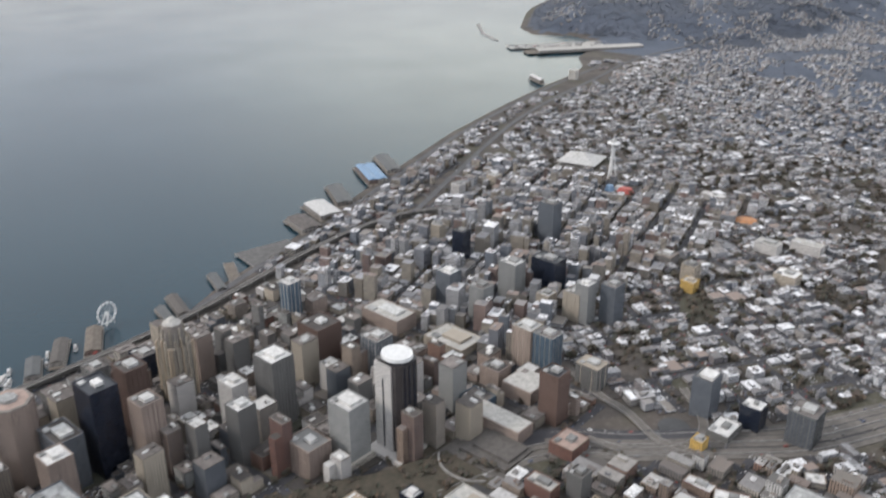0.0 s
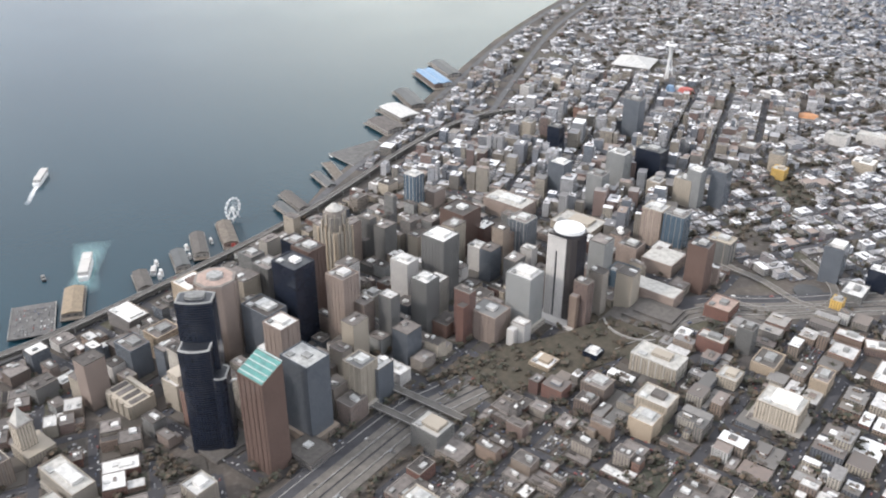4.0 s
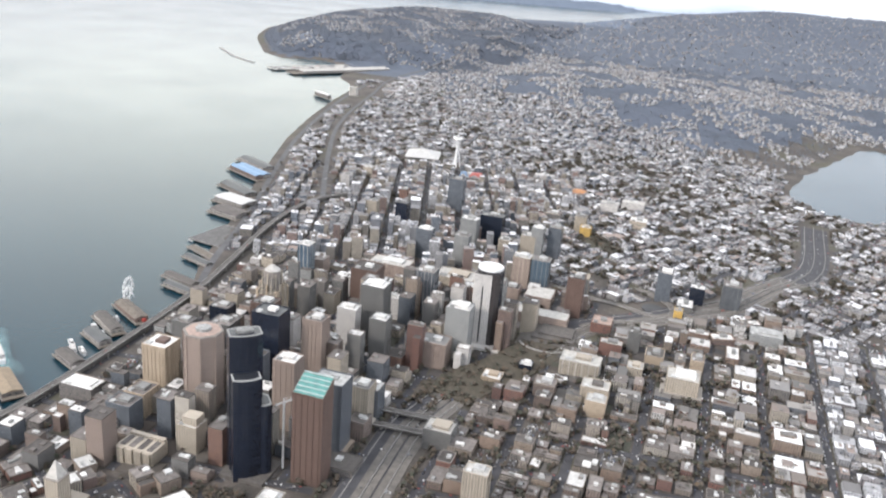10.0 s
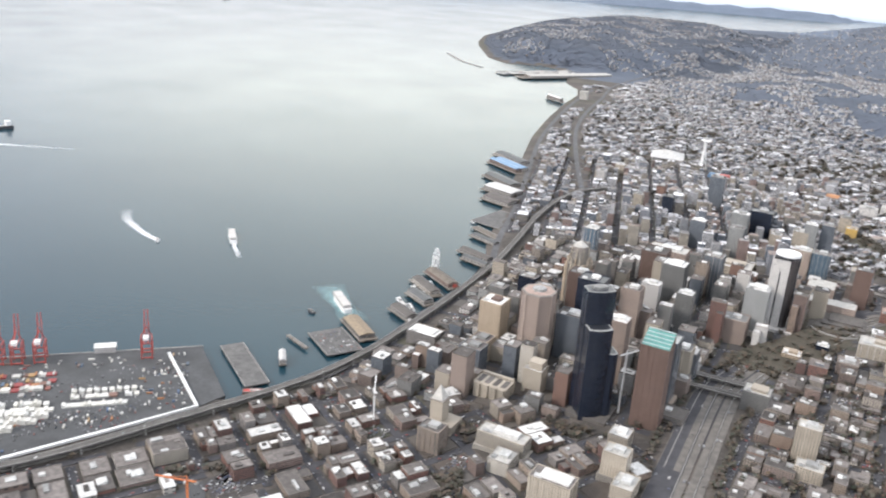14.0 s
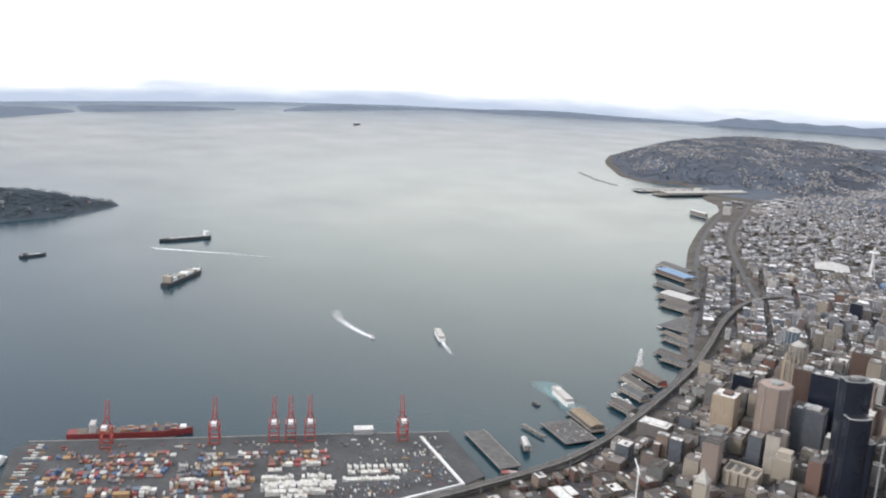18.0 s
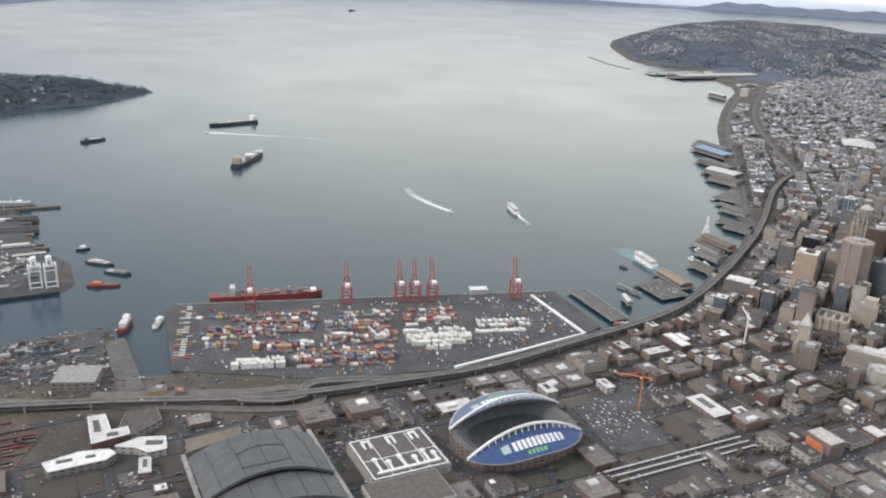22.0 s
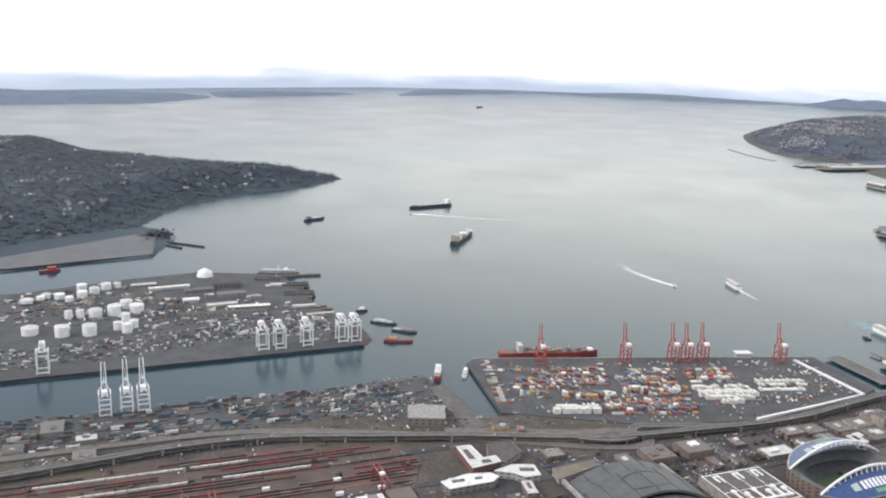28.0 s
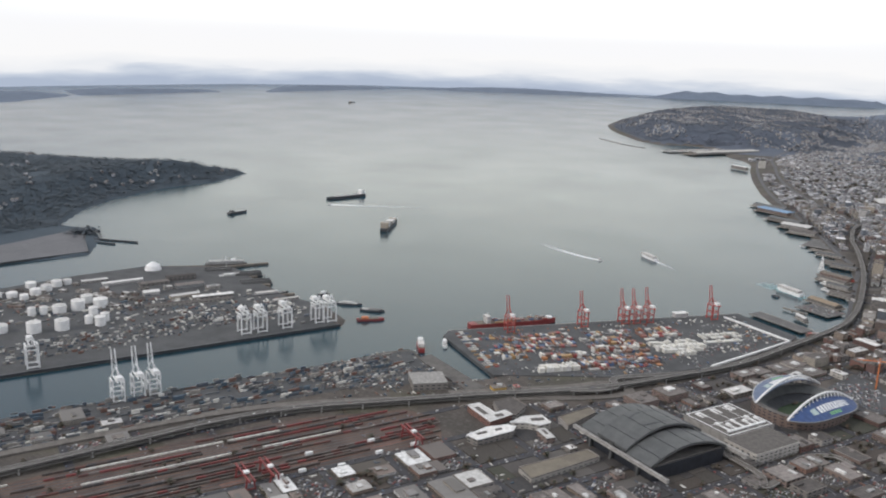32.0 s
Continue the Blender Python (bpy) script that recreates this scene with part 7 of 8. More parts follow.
lot = Shape()
cars, keep_cars = lot, cars
for i in range(10):
    for k in range(11):
        if r.random() < 0.55:
            x, y = turned(-570, 93, 148, -17 + 3.4 * i, -12 + 2.2 * k)
            car(x, y, 2.4, radians(148))
for i in range(60):
    x, y = turned(-975, 1486, 55, r.uniform(-130, 130), r.uniform(-17, 17))
    lot.box(x, y, 3.0, r.uniform(4, 14), r.uniform(2, 4), 1.0, 55)
cars = keep_cars
solo("waiting_cars", lot, M["cars"], "rows of cars waiting on the docks", "cars", kind="stuff")

# the big wheel at the pier end
wx, wy, wz = -585, 271, 11.5
wheel = thing("ferris_wheel", wx, wy, 2.4, 101, "white observation wheel at the end of a pier", "ferris wheel")
R_ = 8.2
seg = [(R_ * math.cos(2 * math.pi * i / 28), 0, wz - 2.4 + R_ * math.sin(2 * math.pi * i / 28)) for i in range(28)]
for dy in (-0.7, 0.7):
    rim = Shape()
    for i in range(28):
        a, c = seg[i], seg[(i + 1) % 28]
        rim.bar((a[0], dy, a[2]), (c[0], dy, c[2]), 0.35)
    part("rim", rim, M["white"], wheel)
for i in range(14):
    a = seg[2 * i]
    part("spoke", Shape().bar((0, 0, wz - 2.4), a, 0.16), M["white"], wheel)
    part("cabin", Shape().disc(a[0] * 1.05, 0, (a[2] - wz + 2.4) * 1.05 + wz - 3.0, 0.75, 1.1, 8, 0.9), M["white"], wheel)
for sx in (-4, 4):
    for dy in (-1.5, 1.5):
        part("support_leg", Shape().bar((sx, dy * 2, 0), (0, dy, wz - 2.4), 0.6), M["white"], wheel)
part("hub", Shape().bar((0, -1.8, wz - 2.4), (0, 1.8, wz - 2.4), 1.2), M["white"], wheel)


# ---- stadiums ----
def stadium():
    b = thing("football_stadium", -557, -197, 2.6, -29, "open football stadium with two arched blue roofs", "stadium")
    n = 28
    ring = lambda rx, ry, z, k=2.6: [(rx * math.copysign(abs(math.cos(2 * math.pi * i / n)) ** (2 / k), math.cos(2 * math.pi * i / n)), ry * math.copysign(abs(math.sin(2 * math.pi * i / n)) ** (2 / k), math.sin(2 * math.pi * i / n)), z) for i in range(n)]
    quadsr = [(i, (i + 1) % n, n + (i + 1) % n, n + i) for i in range(n)]
    part("outer_wall", Shape().add(ring(28, 37, -1) + ring(29, 38, 9), quadsr), M["shed"], b, "brick and concrete outer wall")
    part("concourse", Shape().add(ring(29, 38, 9) + ring(25, 34, 9.2), quadsr), M["viaduct"], b)
    part("upper_stand", Shape().add(ring(25, 34, 9.2) + ring(19, 27, 5), quadsr), M["steel_roof"], b)
    # near-black tone puts the bowl's shade into the lower stand
    part("lower_stand", Shape().add(ring(19, 27, 4.6) + ring(11.5, 19, 0.9), quadsr), M["hull_dark"], b)
    part("playing_field", Shape().add(ring(11.6, 19.1, 0.88), [tuple(range(n))]), M["pitch"], b)
    m = 18
    for side, ox, oy in ((-1, 0.5, 2.5), (1, 4.5, -3.5)):
        ys = [-38 + 76 * i / m for i in range(m + 1)]
        arch = [(side * 13.5 + ox, y + oy, 9.5 + 12.5 * (1 - (y / 38) ** 2)) for y in ys]
        low = [(side * 13.5 + ox, y + oy, 9.0 + 9.5 * (1 - (y / 38) ** 2)) for y in ys]
        outer = [(side * (14.5 + 13.5 * (1 - (y / 38) ** 4)) + ox, y + oy, 9.3 + (0.8 if side > 0 else 7.5) * (1 - (y / 38) ** 2)) for y in ys]
        k = m + 1
        fs = [(i, i + 1, k + i + 1, k + i) for i in range(m)]
        under = [(x, y, z - 0.5) for x, y, z in low + outer]
        # western canopy is coloured paler for how light falls on its slope
        part("roof_canopy", Shape().add(low + outer, fs).add(under, [tuple(reversed(q)) for q in fs]), M["navy" if side > 0 else "slope_lit_blue"], b, "deep blue curved roof canopy" if side > 0 else "blue curved roof canopy toned paler for its slope's light")
        part("canopy_edge", Shape().ribbon([(x, y, z + 0.2) for x, y, z in outer], 0.7, 0.6), M["unit"], b)
        part("arch", Shape().ribbon([(x, y, z + 0.5) for x, y, z in arch], 1.2, 1.1), M["white"], b, "white steel roof arch")
        for i in range(1, m):
            part("arch_rib", Shape().bar(arch[i], (low[i][0] + side * 1.5, low[i][1], low[i][2]), 0.4), M["white"], b)
        # lettering on the roof, as plain bars
        def spot(y, f):
            i = (y + 38) / 76 * m
            j = min(m - 1, int(i))
            t = i - j
            lo = Vector(low[j]).lerp(Vector(low[j + 1]), t)
            ou = Vector(outer[j]).lerp(Vector(outer[j + 1]), t)
            return lo.lerp(ou, f) + Vector((0, 0, 0.12))
        for i in range(11):
            y0 = (-13 + 3.1 * i) * 1
            part("letter_bar", Shape().add([tuple(spot(y0, 0.28)), tuple(spot(y0 + 2.2, 0.28)), tuple(spot(y0 + 2.2, 0.62)), tuple(spot(y0, 0.62))], [(0, 1, 2, 3)]), M["white"], b)
        for i in range(5):
            y0 = -6 + 2.6 * i
            part("letter_bar", Shape().add([tuple(spot(y0, 0.70)), tuple(spot(y0 + 1.9, 0.70)), tuple(spot(y0 + 1.9, 0.85)), tuple(spot(y0, 0.85))], [(0, 1, 2, 3)]), M["green_seats"], b)
        part("emblem", Shape().add([tuple(spot(-20, 0.3)), tuple(spot(-15, 0.28)), tuple(spot(-15, 0.62)), tuple(spot(-20, 0.62))], [(0, 1, 2, 3)]), M["pale_stripe"], b)


stadium()


def ballpark():
    b = thing("ballpark", -633, -321, 2.6, -31, "ballpark under a grey steel sliding roof of arched panels", "stadium")
    part("stand_wall", Shape().box(0, 0, -1, 60, 62, 10), M["dark_steel"], b)
    part("concourse_roof", Shape().box(0, 0, 9.004, 58, 60, 1), M["viaduct"], b)
    for x0, w, base, rise in ((-25, 20, 10.5, 8.5), (-5, 27, 12.5, 10.0), (19, 22, 10.5, 8.5)):
        n = 16
        top = [(-33 + 66 * i / n, base + rise * (1 - (2 * i / n - 1) ** 2)) for i in range(n + 1)]
        vs = [(x0 - w / 2, y, z) for y, z in top] + [(x0 + w / 2, y, z) for y, z in top] + [(x0 - w / 2, y, z - 1.6) for y, z in top] + [(x0 + w / 2, y, z - 1.6) for y, z in top]
        k = n + 1
        fs = [(i, k + i, k + i + 1, i + 1) for i in range(n)] + [(2 * k + i, 2 * k + i + 1, 3 * k + i + 1, 3 * k + i) for i in range(n)]
        fs += [(i, i + 1, 2 * k + i + 1, 2 * k + i) for i in range(n)] + [(k + i, 3 * k + i, 3 * k + i + 1, k + i + 1) for i in range(n)]
        part("roof_panel", Shape().add(vs, fs), M["steel_roof"], b)
        for i in range(2, n, 3):
            part("roof_seam", Shape().bar((x0 - w / 2 + .3, top[i][0], top[i][1] + .12), (x0 + w / 2 - .3, top[i][0], top[i][1] + .12), 0.25), M["dark_steel"], b)
        for sy in (-33, 33):
            part("roof_leg", Shape().bar((x0, sy * 0.99, -1), (x0, sy * 0.99, base - 0.5), 2.0), M["steel_roof"], b)
    for lx, bow in ((-12, -1), (0, 1)):
        line = [(lx + bow * 2.5 * math.cos(u * math.pi / 26), u, 22.7 - 10.0 * (u / 33) ** 2) for u in np.arange(-13, 14, 2.0)]
        part("roof_arc", Shape().ribbon(line, 1.0, 0.15), M["dark_steel"], b)
    for sx in (-30, 30):
        part("roof_track", Shape().bar((-40, sx * 1.15, 9), (46, sx * 1.15, 9), 2.2), M["concrete"], b)


ballpark()

b = thing("exhibition_hall", -598, -255, 2.6, -31, "flat dark exhibition hall roof crossed by white air ducts", "building")
part("wall", Shape().box(0, 0, -1, 40, 46, 7), M["concrete"], b)
part("roof", Shape().box(0, 0, 6.004, 39, 45, 0.4), M["brown_roof"], b)
for k in (-19, -9.5, 0, 9.5, 19):
    part("roof_line", Shape().box(0, k * 1.13, 6.41, 38.6, 0.8 if abs(k) > 10 else 0.45, 0.06), M["white"], b)
for k in (-19, 2, 19):
    part("roof_line", Shape().box(k, 0, 6.48, 0.9 if abs(k) > 10 else 0.45, 43.6, 0.06), M["white"], b)
part("roof_duct", Shape().box(15.2, 0, 6.55, 1.7, 37, 0.9), M["white"], b, "white rooftop air duct")
for y0, ln in ((-15.5, 10), (-9, 6), (-1.5, 9), (6, 5), (12.5, 9), (17.5, 5)):
    part("duct_branch", Shape().box(14.4 - ln / 2, y0, 6.55, ln, 1.3, 0.7), M["white"], b)
    part("air_unit", Shape().box(13.2 - ln, y0, 6.55, 3.0, 2.4, 1.2), M["white"], b)
for y0 in (-14, 0.5, 14.5):
    for sy in (-1.8, 1.8):
        part("duct_branch", Shape().box(-12, y0 + sy, 6.55, 6.5, 1.1, 0.7), M["white"], b)
    part("air_unit", Shape().box(-15.6, y0, 6.55, 1.4, 4.7, 0.8), M["white"], b)
b = thing("parking_garage", -572, -282, 2.6, -31, "plain grey parking garage with a bare deck", "building")
part("deck", Shape().box(0, 0, -1, 26, 42, 9), M["shed"], b)
part("top_deck", Shape().box(0, 0, 8.004, 25, 41, 0.2), M["brown_roof"], b)
def slab_hall(outline, h, wall, roof, label, wells=()):
    """A flat hall of any outline with a raised white kerb round its roof and sunken wells in it."""
    cx, cy = sum(p[0] for p in outline) / len(outline), sum(p[1] for p in outline) / len(outline)
    o = thing("warehouse", cx, cy, 2.6, 0, label, "warehouse")
    loc = [(p[0] - cx, p[1] - cy) for p in outline]
    part("wall", Shape().prism(loc, -0.6, h), M[wall], o)
    rf = part("roof", Shape().prism(loc, h + 0.004, h + 0.3, 0.98), M[roof], o)
    for i in range(len(loc)):
        a, q = loc[i], loc[(i + 1) % len(loc)]
        part("kerb", Shape().bar((*a, h + 0.45), (*q, h + 0.45), 0.5, 0.5), M["white" if roof == "white_roof" else "parapet"], o)
    for x, y, w, d, rot in wells:
        part("roof_well", Shape().box(x - cx, y - cy, h + 0.31, w, d, 0.35, rot), M["brown_roof"], rf)
    KEEP.append((cx, cy, 8))


slab_hall([(-764, -331), (-739, -347), (-731, -328), (-738, -324), (-742, -332), (-759, -323)], 4.5, "brick", "white_roof", "brick hall of ell shape with a bright white roof", [(-752, -334, 13, 3.5, -32), (-738, -334, 3.5, 6, -32)])
slab_hall([(-743, -374), (-734, -377), (-720, -352), (-721, -345), (-727, -345), (-737, -356)], 4.5, "shed", "white_roof", "wedge-shaped hall with a bright white roof", [(-736, -366, 8, 2.6, 60), (-729, -355, 5, 2.2, 60)])
slab_hall([(-727, -341), (-717, -335), (-708, -334), (-703, -326), (-713, -318), (-723, -327)], 4.5, "shed", "white_roof", "wedge-shaped hall with a white roof around a dark well", [(-713, -326, 9, 4, 40)])
slab_hall([(-752, -314), (-740, -329), (-729, -327), (-729, -307), (-744, -299)], 4.0, "shed", "roof", "grey flat hall beside the white roofs")
slab_hall([(-697, -395), (-685, -404), (-659, -354), (-669, -349)], 3.4, "shed", "sand_roof", "long hall with a dull sand-coloured roof")
slab_hall([(-703, -312), (-692, -322), (-683, -290), (-690, -284)], 3.4, "shed", "sand_roof", "long low hall with a dull sand-coloured roof")
for x, y, w, d, rot in ((-700, -343, 14, 6, -40), (-566, -134, 12, 8, -31), (-474, -92, 26, 13, -31), (-452, -88, 16, 8, -31), (-538, -105, 12, 6, -31)):
    b = thing("warehouse", x, y, 2.6, rot, "large flat building with a bright white roof", "warehouse", "white-roofed sheds")
    part("wall", Shape().box(0, 0, -0.6, w, d, 5), M["shed"], b)
    part("roof", Shape().box(0, 0, 4.404, w + 0.5, d + 0.5, 0.5), M["white_roof"], b)
    part("roof_well", Shape().box(-0.1 * w, 0, 4.91, w * 0.5, d * 0.36, 0.3), M["roof"], b)
b = thing("apartment_block", -404, -96, gz(-404, -96), -31, "new block wrapped in orange scaffold sheeting", "building")
part("wall", Shape().box(0, 0, -0.6, 18, 12, 11), M["flats"], b)
part("sheeting", Shape().box(-2, -6.2, 0, 12, 0.4, 8), M["orange"], b, "orange scaffold sheeting")
part("roof", Shape().box(0, 0, 10.404, 17, 11, 0.3), M["pale_concrete"], b)
for i in range(3):
    solo("platform_canopy", Shape().ribbon([(-500 + 5 * i, -197 - 2 * i, 4.6), (-448 + 5 * i, -112 - 2 * i, 4.6)], 1.1, 0.4), M["pale_concrete"], "long thin pale station platform canopy", "canopy", "station canopies")
# ---- rail yard ----
RA = Vector((0.52, 0.854))
yard_c = Vector((-905, -535))
poly = [tuple(Vector(c)) for c in ((-1010, -715), (-922, -520), (-892, -462), (-856, -405), (-803, -352), (-776, -352), (-757, -382), (-834, -500), (-869, -552), (-960, -715))]
solo("rail_yard", Shape().prism(poly, 0.5, 2.85), M["dirt"], "brown ballast ground of the rail yard", "rail yard", kind="structure")
trains, pale, darks = Shape(), Shape(), Shape()
for k in range(20):
    off = -30 + 3.6 * k
    p0 = Vector((-840, -440)) + Vector((RA.y, -RA.x)) * off
    t = -300.0
    while t < 130:
        cut = r.choice([3, 6, 9, 14])
        which = r.choice(["red", "red", "dark", "dark", "gap", "gap"]) if k not in (3, 8) else r.choice(["pale", "pale", "gap"])
        for _ in range(cut):
            x, y = p0 + RA * t
            if which != "gap" and float(signed(poly, np.array([x]), np.array([y]))[0]) > 2:
                (pale if which == "pale" else trains if which == "red" else darks).box(x, y, 2.95, 5.6, 0.95, 1.25 if which != "pale" else 1.0, math.degrees(math.atan2(RA.y, RA.x)))
            t += 6.0
    q0, q1 = p0 + RA * -300, p0 + RA * 130
    line = [(q0.x, q0.y, 2.92), (q1.x, q1.y, 2.92)]
    inner = [p for p in resample([tuple(q0), tuple(q1)], 12) if float(signed(poly, np.array([p[0]]), np.array([p[1]]))[0]) > 1]
    if len(inner) > 2:
        solo("rail_track", Shape().ribbon([(x, y, 2.93) for x, y in inner], 0.8, 0.1), M["dark_steel"], "dull steel railway track", "track", "yard tracks", kind="structure")
solo("dark_rail_cars", darks, M["rail_dark"], "strings of dark freight cars", "rail cars", kind="stuff")
solo("rail_cars", trains, M["rail_red"], "rows of red and dark freight cars", "rail cars", kind="stuff")
solo("pale_rail_cars", pale, M["reefers"], "rows of white freight cars", "rail cars", kind="stuff")
for x, y in ((-773, -394), (-821, -480), (-828, -493)):
    c = thing("yard_crane", x, y, 2.85, -31, "red rail-mounted gantry crane straddling the tracks", "crane", "yard cranes")
    for sx in (-9, 9):
        for sy in (-3, 3):
            part("leg", Shape().bar((sx, sy, 0), (sx, sy * 0.6, 7), 0.8), M["hull_red"], c)
        part("side_beam", Shape().bar((sx, -3.4, 0.8), (sx, 3.4, 0.8), 0.7), M["hull_red"], c)
    for sy in (-1.6, 1.6):
        part("bridge_girder", Shape().bar((-13, sy, 7.4), (13, sy, 7.4), 0.9), M["hull_red"], c)
    part("trolley", Shape().box(2, 0, 7.9, 3, 3, 1.2), M["white"], c)

solo("crane_runway", Shape().ribbon([(-838, -503, 2.9), (-770, -376, 2.9)], 5.0, 0.3), M["rust"], "rusty brown runway under the yard cranes", "runway", kind="structure")
for x, y in ((-818, -445), (-795, -409), (-782, -420), (-769, -398), (-815, -478), (-808, -465), (-792, -447)):
    h = thing("white_trailer", x, y, 2.9, 58, "white box trailer parked beside the tracks", "trailer", "white trailers")
    part("box_body", Shape().box(0, 0, 0.6, 4.4, 1.8, 1.9), M["white"], h)
    part("underframe", Shape().box(0, 0, 0.2, 4.0, 1.2, 0.396), M["dark_steel"], h)
    for wx_ in (-1.5, 1.5):
        part("wheel_set", Shape().box(wx_, 0, 0, 0.5, 1.6, 0.196), M["dark_steel"], h)

# dull container rows of the southern terminals, tanks and sheds of the island
s, s2 = Shape(), Shape()
rt = math.degrees(math.atan2(230, 131))
for i in range(900):
    t, o = r.uniform(0, 1), r.uniform(8, 62)
    base = Vector((-1100, -620)).lerp(Vector((-880, -262)), t)
    p = base + Vector((0.87, -0.49)) * (round(o / 5.5) * 5.5)
    if math.hypot(p.x + 830, p.y + 285) < 20:
        continue
    (s2 if r.random() < 0.1 else s).box(p.x, p.y, 2.5, r.choice([4.2, 4.2, 2.1, 8.4]), 1.0, r.choice([0.9, 0.9, 1.8, 2.6]), rt)
for i in range(520):
    p = Vector((-1290, -380)).lerp(Vector((-1030, -190)), r.random()) + Vector((r.uniform(-30, 60), r.uniform(-60, 30)))
    if signed(HARBOUR, np.array([p.x]), np.array([p.y]))[0] > 8:
        (s2 if r.random() < 0.3 else s).box(p.x, p.y, 2.5, r.choice([1.6, 3, 5, 7]), r.choice([0.8, 1.4, 2.2]), r.choice([0.6, 1.0, 1.6]), rt + r.choice([0, 90, 20]))
for i in range(620):
    p = Vector((-1100, -480)).lerp(Vector((-985, -215)), r.random()) + Vector((-0.87, 0.49)) * (round(r.uniform(14, 60) / 6) * 6)
    (s2 if r.random() < 0.3 else s).box(p.x, p.y, 2.5, r.choice([4.2, 2.1, 1.7]), r.choice([1.0, 0.8]), r.choice([0.6, 0.9, 1.8]), rt)
for i in range(420):
    p = Vector((-905, -322)).lerp(Vector((-800, -296)), r.random()) + Vector((r.uniform(-18, 18), r.uniform(-26, 30)))
    if math.hypot(p.x + 812, p.y + 303) > 19 and signed(MAIN, np.array([p.x]), np.array([p.y]))[0] > 4:
        (s2 if r.random() < 0.16 else s).box(p.x, p.y, 2.5, r.choice([1.6, 2.4, 4.0]), r.choice([0.7, 0.9]), r.choice([0.6, 0.9]), rt + r.choice([0, 90]))
for i in range(1700):
    p = Vector((-735, -330)) + Vector((r.uniform(-160, 260), r.uniform(-300, 120)))
    if free(p.x, p.y, 1) and p.y < -92 + 0.3 * (p.x + 560):
        (s2 if r.random() < 0.2 else s).box(p.x, p.y, gz(p.x, p.y), r.choice([1.6, 2.4, 4.0]), r.choice([0.7, 0.9]), r.choice([0.6, 0.9, 1.3]), -31 + r.choice([0, 90]))
solo("terminal_containers", s, M["yard_boxes"], "scattered dark containers and trailers on the terminals", "containers", kind="stuff")
solo("terminal_trailers", s2, M["reefers"], "scattered white trailers and containers on the terminals", "trailers", kind="stuff")
solo("terminal_pavement", Shape().prism([(-1095, -640), (-1003, -478), (-888, -290), (-862, -245), (-805, -290), (-860, -345), (-1010, -580)], 0.2, 2.45), M["yard"], "dark asphalt of the southern terminal", "pavement", kind="structure")
solo("slip_pier", Shape().prism([(-846, -258), (-842, -244), (-772, -284), (-780, -298)], 0.5, 2.75), M["viaduct"], "pale concrete pier beside the slip", "pier", kind="structure")
for a, b, w in (((-1197, -165), (-1143, -85), 4.0), ((-1146, -176), (-1116, -136), 3.5), ((-1117, -194), (-1085, -153), 5.0), ((-1072, -208), (-1044, -165), 4.0), ((-1160, -196), (-1130, -152), 5.0)):
    solo("shipyard_dock", Shape().ribbon([(*a, 2.2), (*b, 2.2)], w, 3), M["timber"], "dark timber shipyard dock", "dock", "shipyard docks", kind="structure")
for a, b, w, h, wall, roof in (((-1217, -256), (-1199, -220), 5, 2.4, "white_panel", "white_roof"), ((-1130, -250), (-1117, -224), 7, 2.6, "cream", "white_roof"), ((-1126, -286), (-1080, -219), 6, 2.6, "shed", "brown_roof"), ((-1160, -256), (-1152, -243), 9, 3, "white_panel", "white_roof"), ((-1186, -236), (-1172, -210), 8, 2.8, "shed", "roof"), ((-1110, -240), (-1088, -207), 7, 3, "shed", "white_roof"), ((-1180, -205), (-1164, -180), 9, 4, "shed", "roof"), ((-1240, -262), (-1228, -240), 6, 2.4, "shed", "white_roof"), ((-1041, -202), (-1029, -179), 4, 2, "shed", "pale_concrete"), ((-1150, -222), (-1136, -198), 9, 4, "grey_panel", "roof")):
    p, d = (Vector(a) + Vector(b)) / 2, Vector(b) - Vector(a)
    o = thing("shipyard_hall", p.x, p.y, 2.45, math.degrees(math.atan2(d.y, d.x)), "long low shipyard hall with a pitched roof", "building", "shipyard halls")
    L = d.length
    part("wall", Shape().box(0, 0, -0.6, L, w, h + 0.6), M[wall], o)
    part("roof", Shape().add([(-L / 2 - .3, -w / 2 - .3, h), (L / 2 + .3, -w / 2 - .3, h), (L / 2 + .3, w / 2 + .3, h), (-L / 2 - .3, w / 2 + .3, h), (-L / 2 - .3, 0, h + 1.1), (L / 2 + .3, 0, h + 1.1)], [(0, 1, 5, 4), (2, 3, 4, 5), (1, 2, 5), (3, 0, 4), (3, 2, 1, 0)]), M[roof], o)
    KEEP.append((p.x, p.y, L / 2))
solo("island_pavement", Shape().prism([(-1290, -820), (-1083, -452), (-953, -224), (-1000, -182), (-1050, -178), (-1160, -125), (-1240, -178), (-1268, -248), (-1296, -352), (-1416, -560)], 0.2, 2.45), M["yard"], "dark asphalt and dirt of the harbour island", "pavement", kind="structure")
solo("island_quay_face", Shape().ribbon([(-1300, -838, 2.6), (-1081, -450, 2.6), (-949, -221, 2.6)], 2.0, 3.5), M["hull_dark"], "dark timber-faced island quay", "quay", kind="structure")
OLD_QUAY = [(-1450, -420), (-1391, -311), (-1372, -251), (-1342, -168), (-1394, -129), (-1430, -97)]
solo("old_terminal", Shape().prism(OLD_QUAY + [(-1507, -93), (-1545, -152), (-1548, -246), (-1570, -420)], 0.2, 2.45), M["terminal_paving"], "empty smooth grey paved terminal of the western shore", "pavement", kind="structure")
